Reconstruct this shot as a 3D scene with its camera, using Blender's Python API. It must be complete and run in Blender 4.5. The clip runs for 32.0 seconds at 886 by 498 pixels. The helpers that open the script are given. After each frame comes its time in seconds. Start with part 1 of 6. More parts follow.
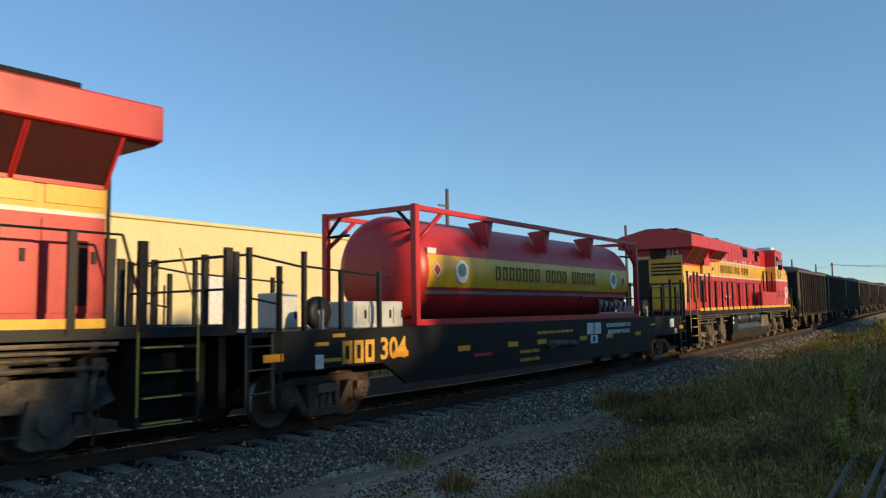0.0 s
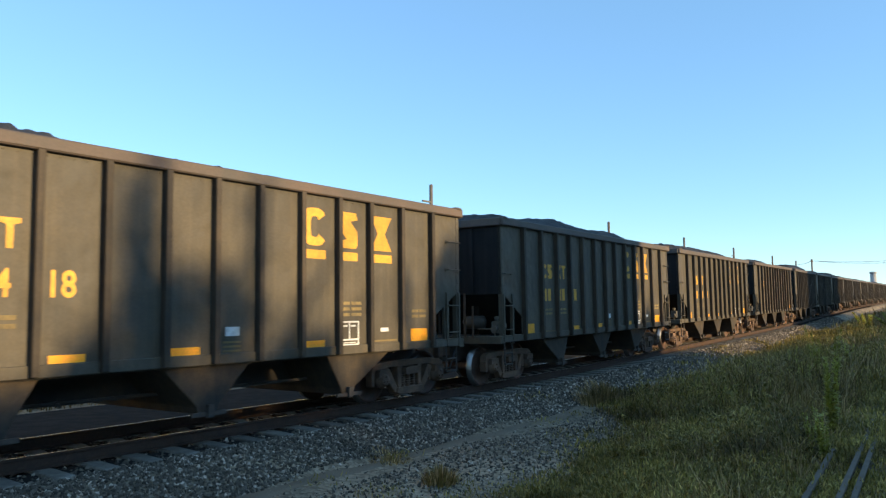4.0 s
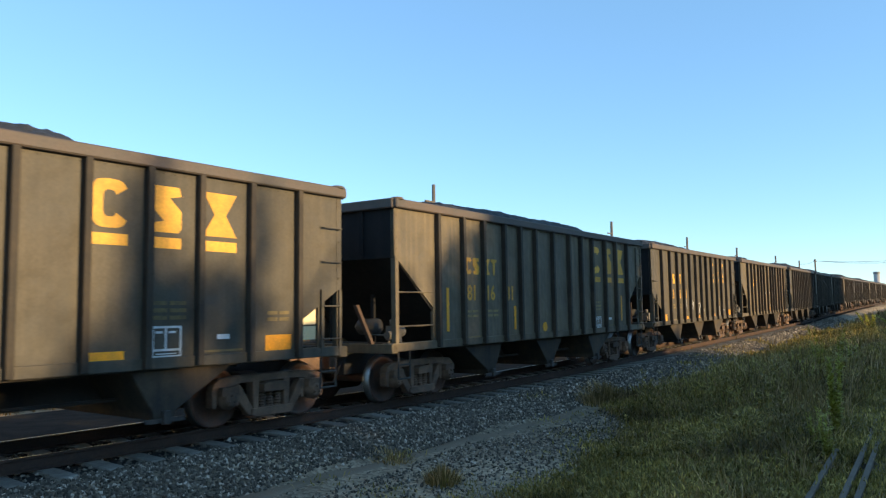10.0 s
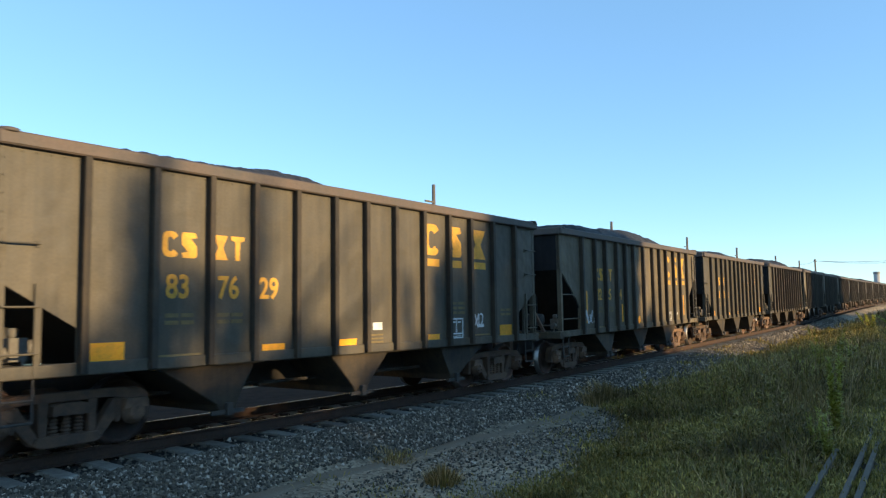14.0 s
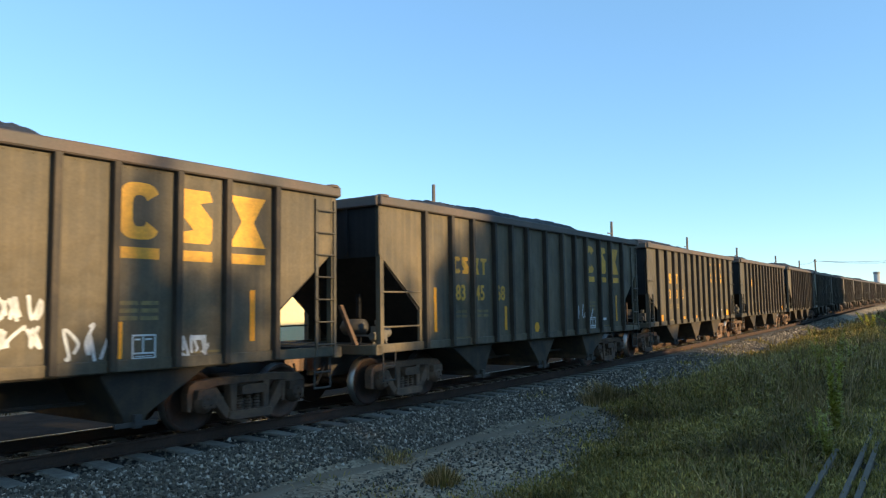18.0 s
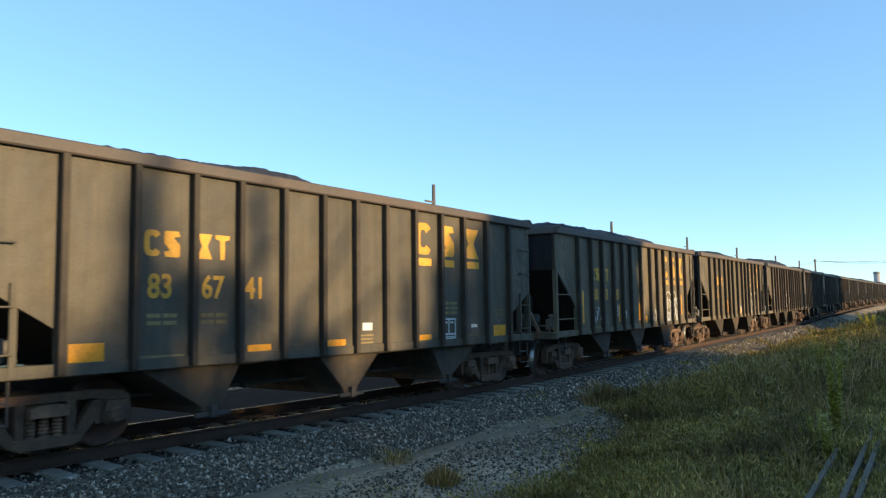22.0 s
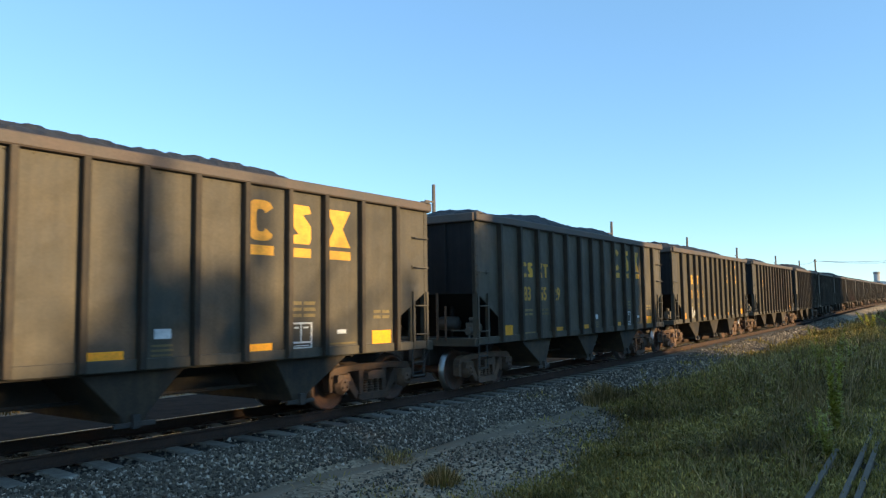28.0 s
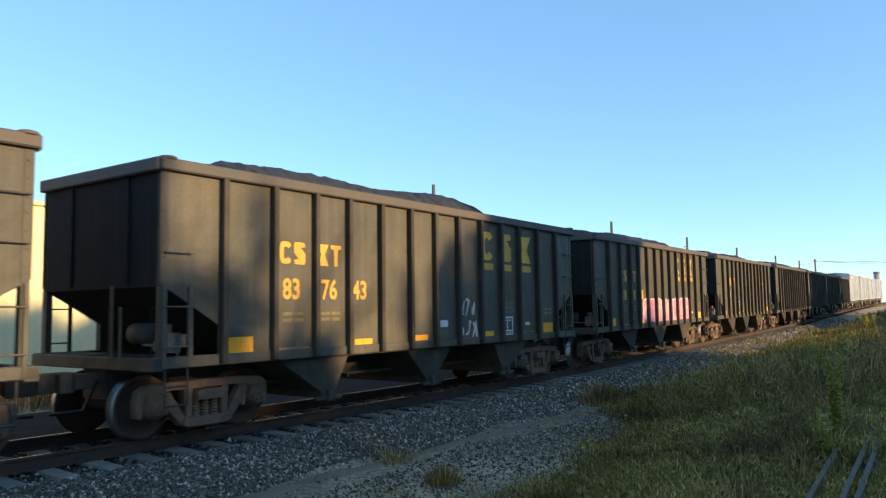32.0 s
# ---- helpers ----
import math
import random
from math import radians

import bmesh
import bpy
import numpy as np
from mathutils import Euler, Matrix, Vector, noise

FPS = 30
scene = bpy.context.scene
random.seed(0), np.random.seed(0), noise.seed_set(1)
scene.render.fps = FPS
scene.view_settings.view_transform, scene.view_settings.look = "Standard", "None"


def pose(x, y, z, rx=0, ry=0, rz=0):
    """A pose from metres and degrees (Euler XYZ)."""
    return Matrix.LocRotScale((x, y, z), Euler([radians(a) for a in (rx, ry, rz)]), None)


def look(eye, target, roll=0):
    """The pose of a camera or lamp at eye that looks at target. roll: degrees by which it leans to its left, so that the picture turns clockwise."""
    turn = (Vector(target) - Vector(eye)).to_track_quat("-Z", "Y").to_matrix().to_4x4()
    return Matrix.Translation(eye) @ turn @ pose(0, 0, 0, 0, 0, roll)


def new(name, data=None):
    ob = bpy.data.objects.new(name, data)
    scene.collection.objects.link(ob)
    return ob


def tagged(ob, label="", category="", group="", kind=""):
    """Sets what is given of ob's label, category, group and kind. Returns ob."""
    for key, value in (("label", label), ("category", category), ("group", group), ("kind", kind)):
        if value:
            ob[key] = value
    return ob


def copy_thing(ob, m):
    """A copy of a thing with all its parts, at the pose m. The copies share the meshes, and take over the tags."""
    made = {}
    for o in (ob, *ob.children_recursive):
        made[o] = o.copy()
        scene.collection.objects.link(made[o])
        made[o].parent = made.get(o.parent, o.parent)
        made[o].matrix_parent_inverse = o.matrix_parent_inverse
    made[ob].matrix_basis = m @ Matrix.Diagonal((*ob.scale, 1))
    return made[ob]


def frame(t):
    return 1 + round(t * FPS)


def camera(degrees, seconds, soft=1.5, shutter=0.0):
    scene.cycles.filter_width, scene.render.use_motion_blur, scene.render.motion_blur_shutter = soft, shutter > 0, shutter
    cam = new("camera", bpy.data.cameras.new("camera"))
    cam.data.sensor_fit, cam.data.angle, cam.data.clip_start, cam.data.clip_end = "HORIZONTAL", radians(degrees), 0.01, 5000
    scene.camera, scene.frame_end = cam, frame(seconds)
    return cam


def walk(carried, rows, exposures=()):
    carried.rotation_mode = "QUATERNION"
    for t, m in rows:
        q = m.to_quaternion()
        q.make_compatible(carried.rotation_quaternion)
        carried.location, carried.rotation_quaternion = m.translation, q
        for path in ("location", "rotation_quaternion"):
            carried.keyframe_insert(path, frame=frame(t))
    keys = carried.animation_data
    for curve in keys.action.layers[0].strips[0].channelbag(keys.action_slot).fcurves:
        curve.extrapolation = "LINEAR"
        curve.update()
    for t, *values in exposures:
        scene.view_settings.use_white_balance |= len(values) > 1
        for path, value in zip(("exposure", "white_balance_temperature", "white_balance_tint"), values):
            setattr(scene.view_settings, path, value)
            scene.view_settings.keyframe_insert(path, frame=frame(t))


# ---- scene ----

# ---- camera ----
cam = camera(60.45, 32.0, soft=1.25, shutter=0.06)
EYE = (0.0, 0.0, 1.762)


def eye_row(t, dyaw, dpitch):
    return (t, pose(*EYE, 94.709 + dpitch, 0.683, -53.269 + dyaw))


walk(cam, [eye_row(*r) for r in (
    (0.0, 1.02, 0.33), (0.5, 1.02, 0.24), (1.0, 0.98, 0.16), (1.5, 0.98, -0.12), (2.0, 0.90, -0.08),
    (2.5, 0.38, 0.03), (3.0, -0.09, 0.0), (3.5, -0.21, 0.0), (5.5, -0.13, 0.0), (6.5, -0.09, 0.0),
    (7.5, -0.06, 0.0), (8.0, 0.0, 0.0), (20.0, 0.0, 0.0), (32.0, 0.0, 0.0))],
    exposures=[(0.0, 0.42), (1.2, 0.44), (2.1, 0.5), (2.5, 0.95), (2.9, 1.2), (32.0, 1.2)])

# ---- sky and sun ----
SUN_AZ, SUN_EL = 170.0, 11.0     # degrees clockwise from +y, and above the horizon
world = bpy.data.worlds.new("sky")
scene.world = world
world.use_nodes = True
wn = world.node_tree
sky = wn.nodes.new("ShaderNodeTexSky")
sky.sky_type, sky.sun_disc = "NISHITA", False
sky.sun_elevation, sky.sun_rotation = radians(SUN_EL), radians(SUN_AZ)
sky.air_density, sky.dust_density, sky.ozone_density, sky.altitude = 1.0, 0.0, 3.2, 700.0
tint = wn.nodes.new("ShaderNodeMix")
tint.data_type, tint.blend_type = "RGBA", "MULTIPLY"
tint.inputs[0].default_value, tint.inputs[7].default_value = 1.0, (0.97, 1.0, 1.03, 1)
haze = wn.nodes.new("ShaderNodeMix")
haze.data_type = "RGBA"
haze.inputs[0].default_value, haze.inputs[7].default_value = 0.40, (0.76, 1.52, 2.22, 1)
wn.links.new(sky.outputs[0], haze.inputs[6])
wn.links.new(haze.outputs[2], tint.inputs[6])
wn.links.new(tint.outputs[2], wn.nodes["Background"].inputs[0])
wn.nodes["Background"].inputs[1].default_value = 0.165
to_sun = Vector((math.sin(radians(SUN_AZ)) * math.cos(radians(SUN_EL)),
                 math.cos(radians(SUN_AZ)) * math.cos(radians(SUN_EL)), math.sin(radians(SUN_EL))))
sun = new("sun", bpy.data.lights.new("sun", "SUN"))
sun.data.energy, sun.data.angle, sun.data.color = 3.4, radians(1.0), (1.0, 0.74, 0.40)
sun.matrix_world = look(to_sun * 100, (0, 0, 0))


# ---- the line of the track ----
D = 10.797
LINE_S = (-900.0, -45.0, 0.0, 12.0, 24.0, 36.0, 50.0, 70.0, 100.0, 150.0, 250.0, 330.0, 1000.0)
LINE_A = (-0.075, -0.075, 0.001, 0.0205, 0.063, 0.058, 0.062, 0.089, 0.077, 0.060, 0.046, 0.045, 0.045)     # heading, in radians
LINE_G = (0.0, 0.0, 0.0, 0.002, 0.0132, 0.0131, 0.0136, 0.0160, 0.0160, 0.0144, 0.008, 0.0, 0.0)            # gradient
_s = np.arange(-900.0, 1000.5, 0.5)
_a, _g = np.interp(_s, LINE_S, LINE_A), np.interp(_s, LINE_S, LINE_G)
_x = np.concatenate([[0], np.cumsum(np.cos((_a[1:] + _a[:-1]) / 2) * 0.5)])
_y = np.concatenate([[0], np.cumsum(np.sin((_a[1:] + _a[:-1]) / 2) * 0.5)])
_z = np.concatenate([[0], np.cumsum((_g[1:] + _g[:-1]) / 2 * 0.5)])
_x, _y, _z = _x - np.interp(0, _s, _x), _y - np.interp(0, _s, _y) + D, _z - np.interp(0, _s, _z)


def track(s):
    """Place and heading of the main track's middle at the rail tops, s metres along it."""
    return float(np.interp(s, _s, _x)), float(np.interp(s, _s, _y)), rise(s), float(np.interp(s, _s, _a))


def rise(s):
    return float(np.interp(s, _s, _z))


def rail_pose(s):
    x, y, z, a = track(s)
    slope = math.atan((rise(s + 1) - rise(s - 1)) / 2)
    return Matrix.Translation((x, y, z)) @ Matrix.Rotation(a, 4, "Z") @ Matrix.Rotation(-slope, 4, "Y")


def offset_point(s, off, z=0.0):
    x, y, zz, a = track(s)
    return x - off * math.sin(a), y + off * math.cos(a), zz + z


# ---- mesh helpers ----
def box(bm, x0, x1, y0, y1, z0, z1, m=None):
    vs = [Vector((x, y, z)) for x in (x0, x1) for y in (y0, y1) for z in (z0, z1)]
    vs = [bm.verts.new(m @ v if m else v) for v in vs]
    for f in ((0, 1, 3, 2), (4, 6, 7, 5), (0, 4, 5, 1), (2, 3, 7, 6), (0, 2, 6, 4), (1, 5, 7, 3)):
        bm.faces.new([vs[i] for i in f])


def prism(bm, outline, a, b, axis="y"):
    """Extrudes an outline between a and b along an axis. For y the outline is (x, z), for x (y, z), for z (x, y)."""
    def at(p, c):
        return {"y": (p[0], c, p[1]), "x": (c, p[0], p[1]), "z": (p[0], p[1], c)}[axis]
    lo, hi = [bm.verts.new(at(p, a)) for p in outline], [bm.verts.new(at(p, b)) for p in outline]
    n = len(outline)
    faces = [bm.faces.new(lo), bm.faces.new(hi[::-1])]
    for i in range(n):
        faces.append(bm.faces.new((lo[i], hi[i], hi[(i + 1) % n], lo[(i + 1) % n])))
    bmesh.ops.recalc_face_normals(bm, faces=faces)


def rod(bm, p, q, r, n=8, r2=None, caps=True):
    p, q = Vector(p), Vector(q)
    turn = (q - p).to_track_quat("Z", "Y").to_matrix()
    r2 = r if r2 is None else r2
    rings = []
    for c, rr in ((p, r), (q, r2)):
        rings.append([bm.verts.new(c + turn @ Vector((rr * math.cos(2 * math.pi * i / n), rr * math.sin(2 * math.pi * i / n), 0))) for i in range(n)])
    for i in range(n):
        f = bm.faces.new((rings[0][i], rings[0][(i + 1) % n], rings[1][(i + 1) % n], rings[1][i]))
        f.smooth = n > 6
    if caps:
        bm.faces.new(rings[0][::-1])
        bm.faces.new(rings[1])


def lathe(bm, profile, n, m, closed=False):
    """Turns a profile of (along, radius) about the local x axis of m."""
    rings = []
    for x, r in profile:
        rings.append([bm.verts.new(m @ Vector((x, r * math.cos(2 * math.pi * i / n), r * math.sin(2 * math.pi * i / n)))) for i in range(n)])
    pairs = list(zip(rings, rings[1:]))
    for a, b in pairs:
        for i in range(n):
            f = bm.faces.new((a[i], a[(i + 1) % n], b[(i + 1) % n], b[i]))
            f.smooth = True
    bm.faces.new(rings[0][::-1])
    bm.faces.new(rings[-1])
    bmesh.ops.recalc_face_normals(bm, faces=bm.faces)


def soften(bm, w=0.01):
    bmesh.ops.bevel(bm, geom=bm.edges[:], offset=w, segments=1, affect="EDGES", profile=0.7, clamp_overlap=True)


def mesh_of(name, bm, mats):
    me = bpy.data.meshes.new(name)
    bm.to_mesh(me)
    bm.free()
    for m in (mats if isinstance(mats, (list, tuple)) else [mats]):
        me.materials.append(m)
    return me


def part(name, bm, material, parent, label="", at=None):
    """Links a bmesh, or a mesh, as one mesh object under a thing or a part."""
    me = bm if isinstance(bm, bpy.types.Mesh) else mesh_of(name, bm, material)
    ob = new(name, me)
    ob.parent = parent
    if at is not None:
        ob.matrix_basis = at
    return tagged(ob, label)


def thing(name, label, category, group="", m=None, kind=""):
    ob = new(name)
    ob.empty_display_size = 0.3
    if m is not None:
        ob.matrix_basis = m
    return tagged(ob, label, category, group, kind)


def solid(name, bm, material, label, category, group="", kind="", m=None):
    ob = new(name, bm if isinstance(bm, bpy.types.Mesh) else mesh_of(name, bm, material))
    if m is not None:
        ob.matrix_basis = m
    return tagged(ob, label, category, group, kind)


TEXTS = {}


def text_mesh(text, height, material, squeeze=1.0, bold=0.0):
    """A flat mesh of the text, middle at the origin, in the xz plane, facing -y; height is that of the capitals."""
    key = (text, height, material.name, squeeze, bold)
    if key not in TEXTS:
        c = bpy.data.curves.new("writing", "FONT")
        c.body, c.size, c.align_x, c.align_y, c.extrude, c.offset = text, height / 0.72, "CENTER", "CENTER", 0.004, bold
        c.resolution_u = 3
        ob = bpy.data.objects.new("writing", c)
        scene.collection.objects.link(ob)
        bpy.context.view_layer.update()
        me = bpy.data.meshes.new_from_object(ob.evaluated_get(bpy.context.evaluated_depsgraph_get()))
        bpy.data.objects.remove(ob)
        me.transform(Matrix.Rotation(math.pi / 2, 4, "X") @ Matrix.Diagonal((squeeze, 1, 1, 1)))
        me.materials.clear()
        me.materials.append(material)
        TEXTS[key] = me
    return TEXTS[key]


# ---- materials ----
def nodes_of(name):
    m = bpy.data.materials.new(name)
    m.use_nodes = True
    return m, m.node_tree.nodes, m.node_tree.links, m.node_tree.nodes["Principled BSDF"]


def surface(name, base, rough=0.6, metal=0.0, dirt=(0.05, 0.045, 0.04), dirt_amount=0.35, scale=1.5, fine=30.0,
            bump=0.15, streak=0.0, per_object=0.0, spec=0.5, dent=0.0):
    """A painted or raw surface: base colour, dirt at two scales, vertical streaks, fine relief."""
    m, n, l, p = nodes_of(name)
    tc = n.new("ShaderNodeTexCoord")
    big = n.new("ShaderNodeTexNoise")
    big.inputs["Scale"].default_value, big.inputs["Detail"].default_value, big.inputs["Roughness"].default_value = scale, 6, 0.65
    small = n.new("ShaderNodeTexNoise")
    small.inputs["Scale"].default_value, small.inputs["Detail"].default_value = fine, 4
    info = n.new("ShaderNodeObjectInfo")
    shift = n.new("ShaderNodeVectorMath")
    shift.operation = "MULTIPLY_ADD"
    shift.inputs[1].default_value = (1, 1, 1)
    comb = n.new("ShaderNodeCombineXYZ")
    mul = n.new("ShaderNodeMath")
    mul.operation = "MULTIPLY"
    mul.inputs[1].default_value = 37.0
    l.new(info.outputs["Random"], mul.inputs[0])
    for i in range(3):
        l.new(mul.outputs[0], comb.inputs[i])
    l.new(tc.outputs["Object"], shift.inputs[0])
    l.new(comb.outputs[0], shift.inputs[2])
    l.new(shift.outputs[0], big.inputs["Vector"])
    l.new(shift.outputs[0], small.inputs["Vector"])
    amount = n.new("ShaderNodeMapRange")
    amount.inputs["From Min"].default_value, amount.inputs["From Max"].default_value = 0.38, 0.72
    amount.inputs["To Max"].default_value = dirt_amount
    l.new(big.outputs[0], amount.inputs["Value"])
    fac = amount.outputs[0]
    if streak:
        st = n.new("ShaderNodeTexNoise")
        mp = n.new("ShaderNodeMapping")
        mp.inputs["Scale"].default_value = (9, 9, 0.35)
        l.new(shift.outputs[0], mp.inputs["Vector"])
        l.new(mp.outputs[0], st.inputs["Vector"])
        st.inputs["Scale"].default_value, st.inputs["Detail"].default_value = 1.0, 5
        r2 = n.new("ShaderNodeMapRange")
        r2.inputs["From Min"].default_value, r2.inputs["From Max"].default_value, r2.inputs["To Max"].default_value = 0.45, 0.75, streak
        l.new(st.outputs[0], r2.inputs["Value"])
        add = n.new("ShaderNodeMath")
        add.operation, add.use_clamp = "ADD", True
        l.new(fac, add.inputs[0])
        l.new(r2.outputs[0], add.inputs[1])
        fac = add.outputs[0]
    mix = n.new("ShaderNodeMix")
    mix.data_type = "RGBA"
    mix.inputs[6].default_value, mix.inputs[7].default_value = (*base, 1), (*dirt, 1)
    l.new(fac, mix.inputs[0])
    grain = n.new("ShaderNodeMix")
    grain.data_type, grain.blend_type = "RGBA", "MULTIPLY"
    ramp = n.new("ShaderNodeMapRange")
    ramp.inputs["To Min"].default_value, ramp.inputs["To Max"].default_value = 0.72, 1.25
    l.new(small.outputs[0], ramp.inputs["Value"])
    grain.inputs[0].default_value = 1
    l.new(mix.outputs[2], grain.inputs[6])
    l.new(ramp.outputs[0], grain.inputs[7])
    out = grain.outputs[2]
    if per_object:
        vr = n.new("ShaderNodeMapRange")
        vr.inputs["To Min"].default_value, vr.inputs["To Max"].default_value = 1 - per_object, 1 + per_object
        l.new(info.outputs["Random"], vr.inputs["Value"])
        g2 = n.new("ShaderNodeMix")
        g2.data_type, g2.blend_type = "RGBA", "MULTIPLY"
        g2.inputs[0].default_value = 1
        l.new(out, g2.inputs[6])
        l.new(vr.outputs[0], g2.inputs[7])
        out = g2.outputs[2]
    l.new(out, p.inputs["Base Color"])
    rr = n.new("ShaderNodeMapRange")
    rr.inputs["To Min"].default_value, rr.inputs["To Max"].default_value = max(rough - 0.12, 0.05), min(rough + 0.15, 1)
    l.new(big.outputs[0], rr.inputs["Value"])
    l.new(rr.outputs[0], p.inputs["Roughness"])
    p.inputs["Metallic"].default_value = metal
    p.inputs["Specular IOR Level"].default_value = spec
    if bump:
        b = n.new("ShaderNodeBump")
        b.inputs["Strength"].default_value, b.inputs["Distance"].default_value = bump, 0.01
        l.new(small.outputs[0], b.inputs["Height"])
        l.new(b.outputs[0], p.inputs["Normal"])
    if dent:
        wave = n.new("ShaderNodeTexNoise")
        wave.inputs["Scale"].default_value, wave.inputs["Detail"].default_value = 1.6, 2
        l.new(shift.outputs[0], wave.inputs["Vector"])
        b2 = n.new("ShaderNodeBump")
        b2.inputs["Strength"].default_value, b2.inputs["Distance"].default_value = dent, 0.13
        l.new(wave.outputs[0], b2.inputs["Height"])
        l.new(b.outputs[0], b2.inputs["Normal"])
        l.new(b2.outputs[0], p.inputs["Normal"])
    return m


CAR = surface("car_paint", (0.068, 0.059, 0.044), 0.62, dirt=(0.128, 0.103, 0.068), dirt_amount=0.6, streak=0.35, scale=0.9, spec=0.35, per_object=0.10, dent=0.7, bump=0.05)
CAR_OLD = surface("old_car_paint", (0.096, 0.080, 0.056), 0.66, dirt=(0.195, 0.148, 0.088), dirt_amount=0.7, streak=0.5, scale=0.8, spec=0.3, per_object=0.14, dent=0.9, bump=0.05)
# ribs are darker than the side sheets
RIB = surface("rib_dark", (0.034, 0.028, 0.022), 0.7, spec=0.3, dirt=(0.095, 0.070, 0.045), dirt_amount=0.55, streak=0.4, scale=2.2, per_object=0.25)
# discharge hoppers: dark brown-black with tan blotches
CHUTE = surface("chute_dark", (0.034, 0.030, 0.026), 0.8, spec=0.25, dirt=(0.125, 0.088, 0.052), dirt_amount=0.6, scale=1.8, streak=0.2, per_object=0.3)
# wagon ends: coal soot, with the shade there also put into the colour
SOOT_SHADE = surface("coal_soot_and_shade", (0.016, 0.016, 0.017), 0.85, spec=0.2, dirt=(0.036, 0.033, 0.031), dirt_amount=0.5, scale=1.5, streak=0.4)
CHORD = surface("chord_paint", (0.078, 0.066, 0.056), 0.7, dirt=(0.15, 0.10, 0.075), dirt_amount=0.7, scale=1.2)
GRIMY = surface("grimy_metal", (0.075, 0.068, 0.06), 0.7, 0.1, dirt=(0.05, 0.04, 0.03), dirt_amount=0.6, scale=5)
VALVE = surface("valve_dust", (0.15, 0.135, 0.11), 0.8, 0.0, dirt=(0.09, 0.07, 0.055), dirt_amount=0.7, scale=8)
UNDER = surface("underframe_grime", (0.042, 0.039, 0.036), 0.8, dirt=(0.11, 0.08, 0.055), dirt_amount=0.6, scale=3)
RUSTY = surface("truck_rust", (0.088, 0.056, 0.038), 0.85, dirt=(0.22, 0.122, 0.068), dirt_amount=0.8, scale=4, per_object=0.45)
WHEEL = surface("wheel_steel", (0.06, 0.04, 0.03), 0.75, 0.0, dirt=(0.16, 0.065, 0.035), dirt_amount=0.8, scale=3, per_object=0.5)
TREAD = surface("polished_tread", (0.36, 0.35, 0.33), 0.42, 1.0, dirt_amount=0.1)
YELLOW = surface("lettering_yellow", (0.72, 0.355, 0.03), 0.6, dirt=(0.25, 0.15, 0.04), dirt_amount=0.5, scale=6, per_object=0.12)
FADED = surface("faded_stencil", (0.24, 0.17, 0.06), 0.7, dirt=(0.08, 0.07, 0.05), dirt_amount=0.7, scale=9, per_object=0.3)
REFLECT = surface("reflector_yellow", (0.92, 0.38, 0.015), 0.4, dirt=(0.3, 0.18, 0.04), dirt_amount=0.4, scale=8, per_object=0.2)
WHITE = surface("stencil_white", (0.75, 0.75, 0.72), 0.6, dirt=(0.3, 0.28, 0.25), dirt_amount=0.5, scale=9)
COAL = surface("coal", (0.020, 0.020, 0.021), 0.75, dirt=(0.045, 0.043, 0.042), dirt_amount=0.6, scale=6, fine=60, bump=0.8)
RED = surface("engine_red", (0.60, 0.030, 0.030), 0.40, dirt=(0.28, 0.02, 0.02), dirt_amount=0.45, scale=0.8, streak=0.25, bump=0.03)
GOLD = surface("engine_yellow", (0.86, 0.46, 0.03), 0.36, dirt=(0.42, 0.25, 0.03), dirt_amount=0.4, scale=0.9, streak=0.25, bump=0.03)
PALE = surface("stripe_white", (0.75, 0.72, 0.62), 0.4, dirt_amount=0.15)
BLACK = surface("black_paint", (0.010, 0.010, 0.011), 0.5, spec=0.3, dirt=(0.024, 0.020, 0.018), dirt_amount=0.5, scale=2)
GREY = surface("grey_metal", (0.35, 0.35, 0.34), 0.5, 0.3, dirt_amount=0.4)
SCREEN = surface("dark_screen", (0.012, 0.010, 0.010), 0.7, dirt=(0.025, 0.017, 0.015), dirt_amount=0.6, fine=120, spec=0.2)
MESHRED = surface("red_screen", (0.07, 0.014, 0.012), 0.7, dirt=(0.03, 0.014, 0.012), dirt_amount=0.7, fine=120, spec=0.2)
RAILSIDE = surface("rail_rust", (0.075, 0.045, 0.032), 0.9, spec=0.2, dirt=(0.040, 0.034, 0.030), dirt_amount=0.7, scale=4)
RAILTOP = surface("rail_top", (0.56, 0.56, 0.56), 0.34, 1.0, dirt_amount=0.05, bump=0.02)
TIE = surface("concrete_tie", (0.22, 0.20, 0.165), 0.9, dirt=(0.12, 0.10, 0.08), dirt_amount=0.8, scale=5, per_object=0.25, bump=0.5)

# the numbers on the wagons, from the engine backwards; None where none can be read
NUMBERS = ["837652", "836957", "835418", None, None, "835976", "836251", "834329", "808675", "836225", "835819", "811631", "835698", "806945",
           "837461", "835237", "837629", "822514", None, None, "808292", "819646", "834568", "836342", "836340", "834694", "834491",
           "836741", "808318", "808186", "822630", "836935", "822416", None, None, "836243", "835529", "837073", "837157", "836522", "836534",
           "837643", None, "836170", None, None, None, None]
for number in NUMBERS:
    for k in range(3):
        if number:
            text_mesh(number[2 * k:2 * k + 2], 0.33, YELLOW, 0.86, 0.010)


# ---- ground, ballast, track ----
def profile(q):
    """Height of the ground beside the track, q metres from its middle towards the camera."""
    a = abs(q)
    if a < 1.5:
        return -0.235
    if a < 1.9:
        return -0.235 - (a - 1.5) * 0.0875
    if a < 2.7:
        return -0.27 - (a - 1.9) * 0.43
    if a < 5.0:
        return -0.614 - (a - 2.7) * 0.028
    return -0.68


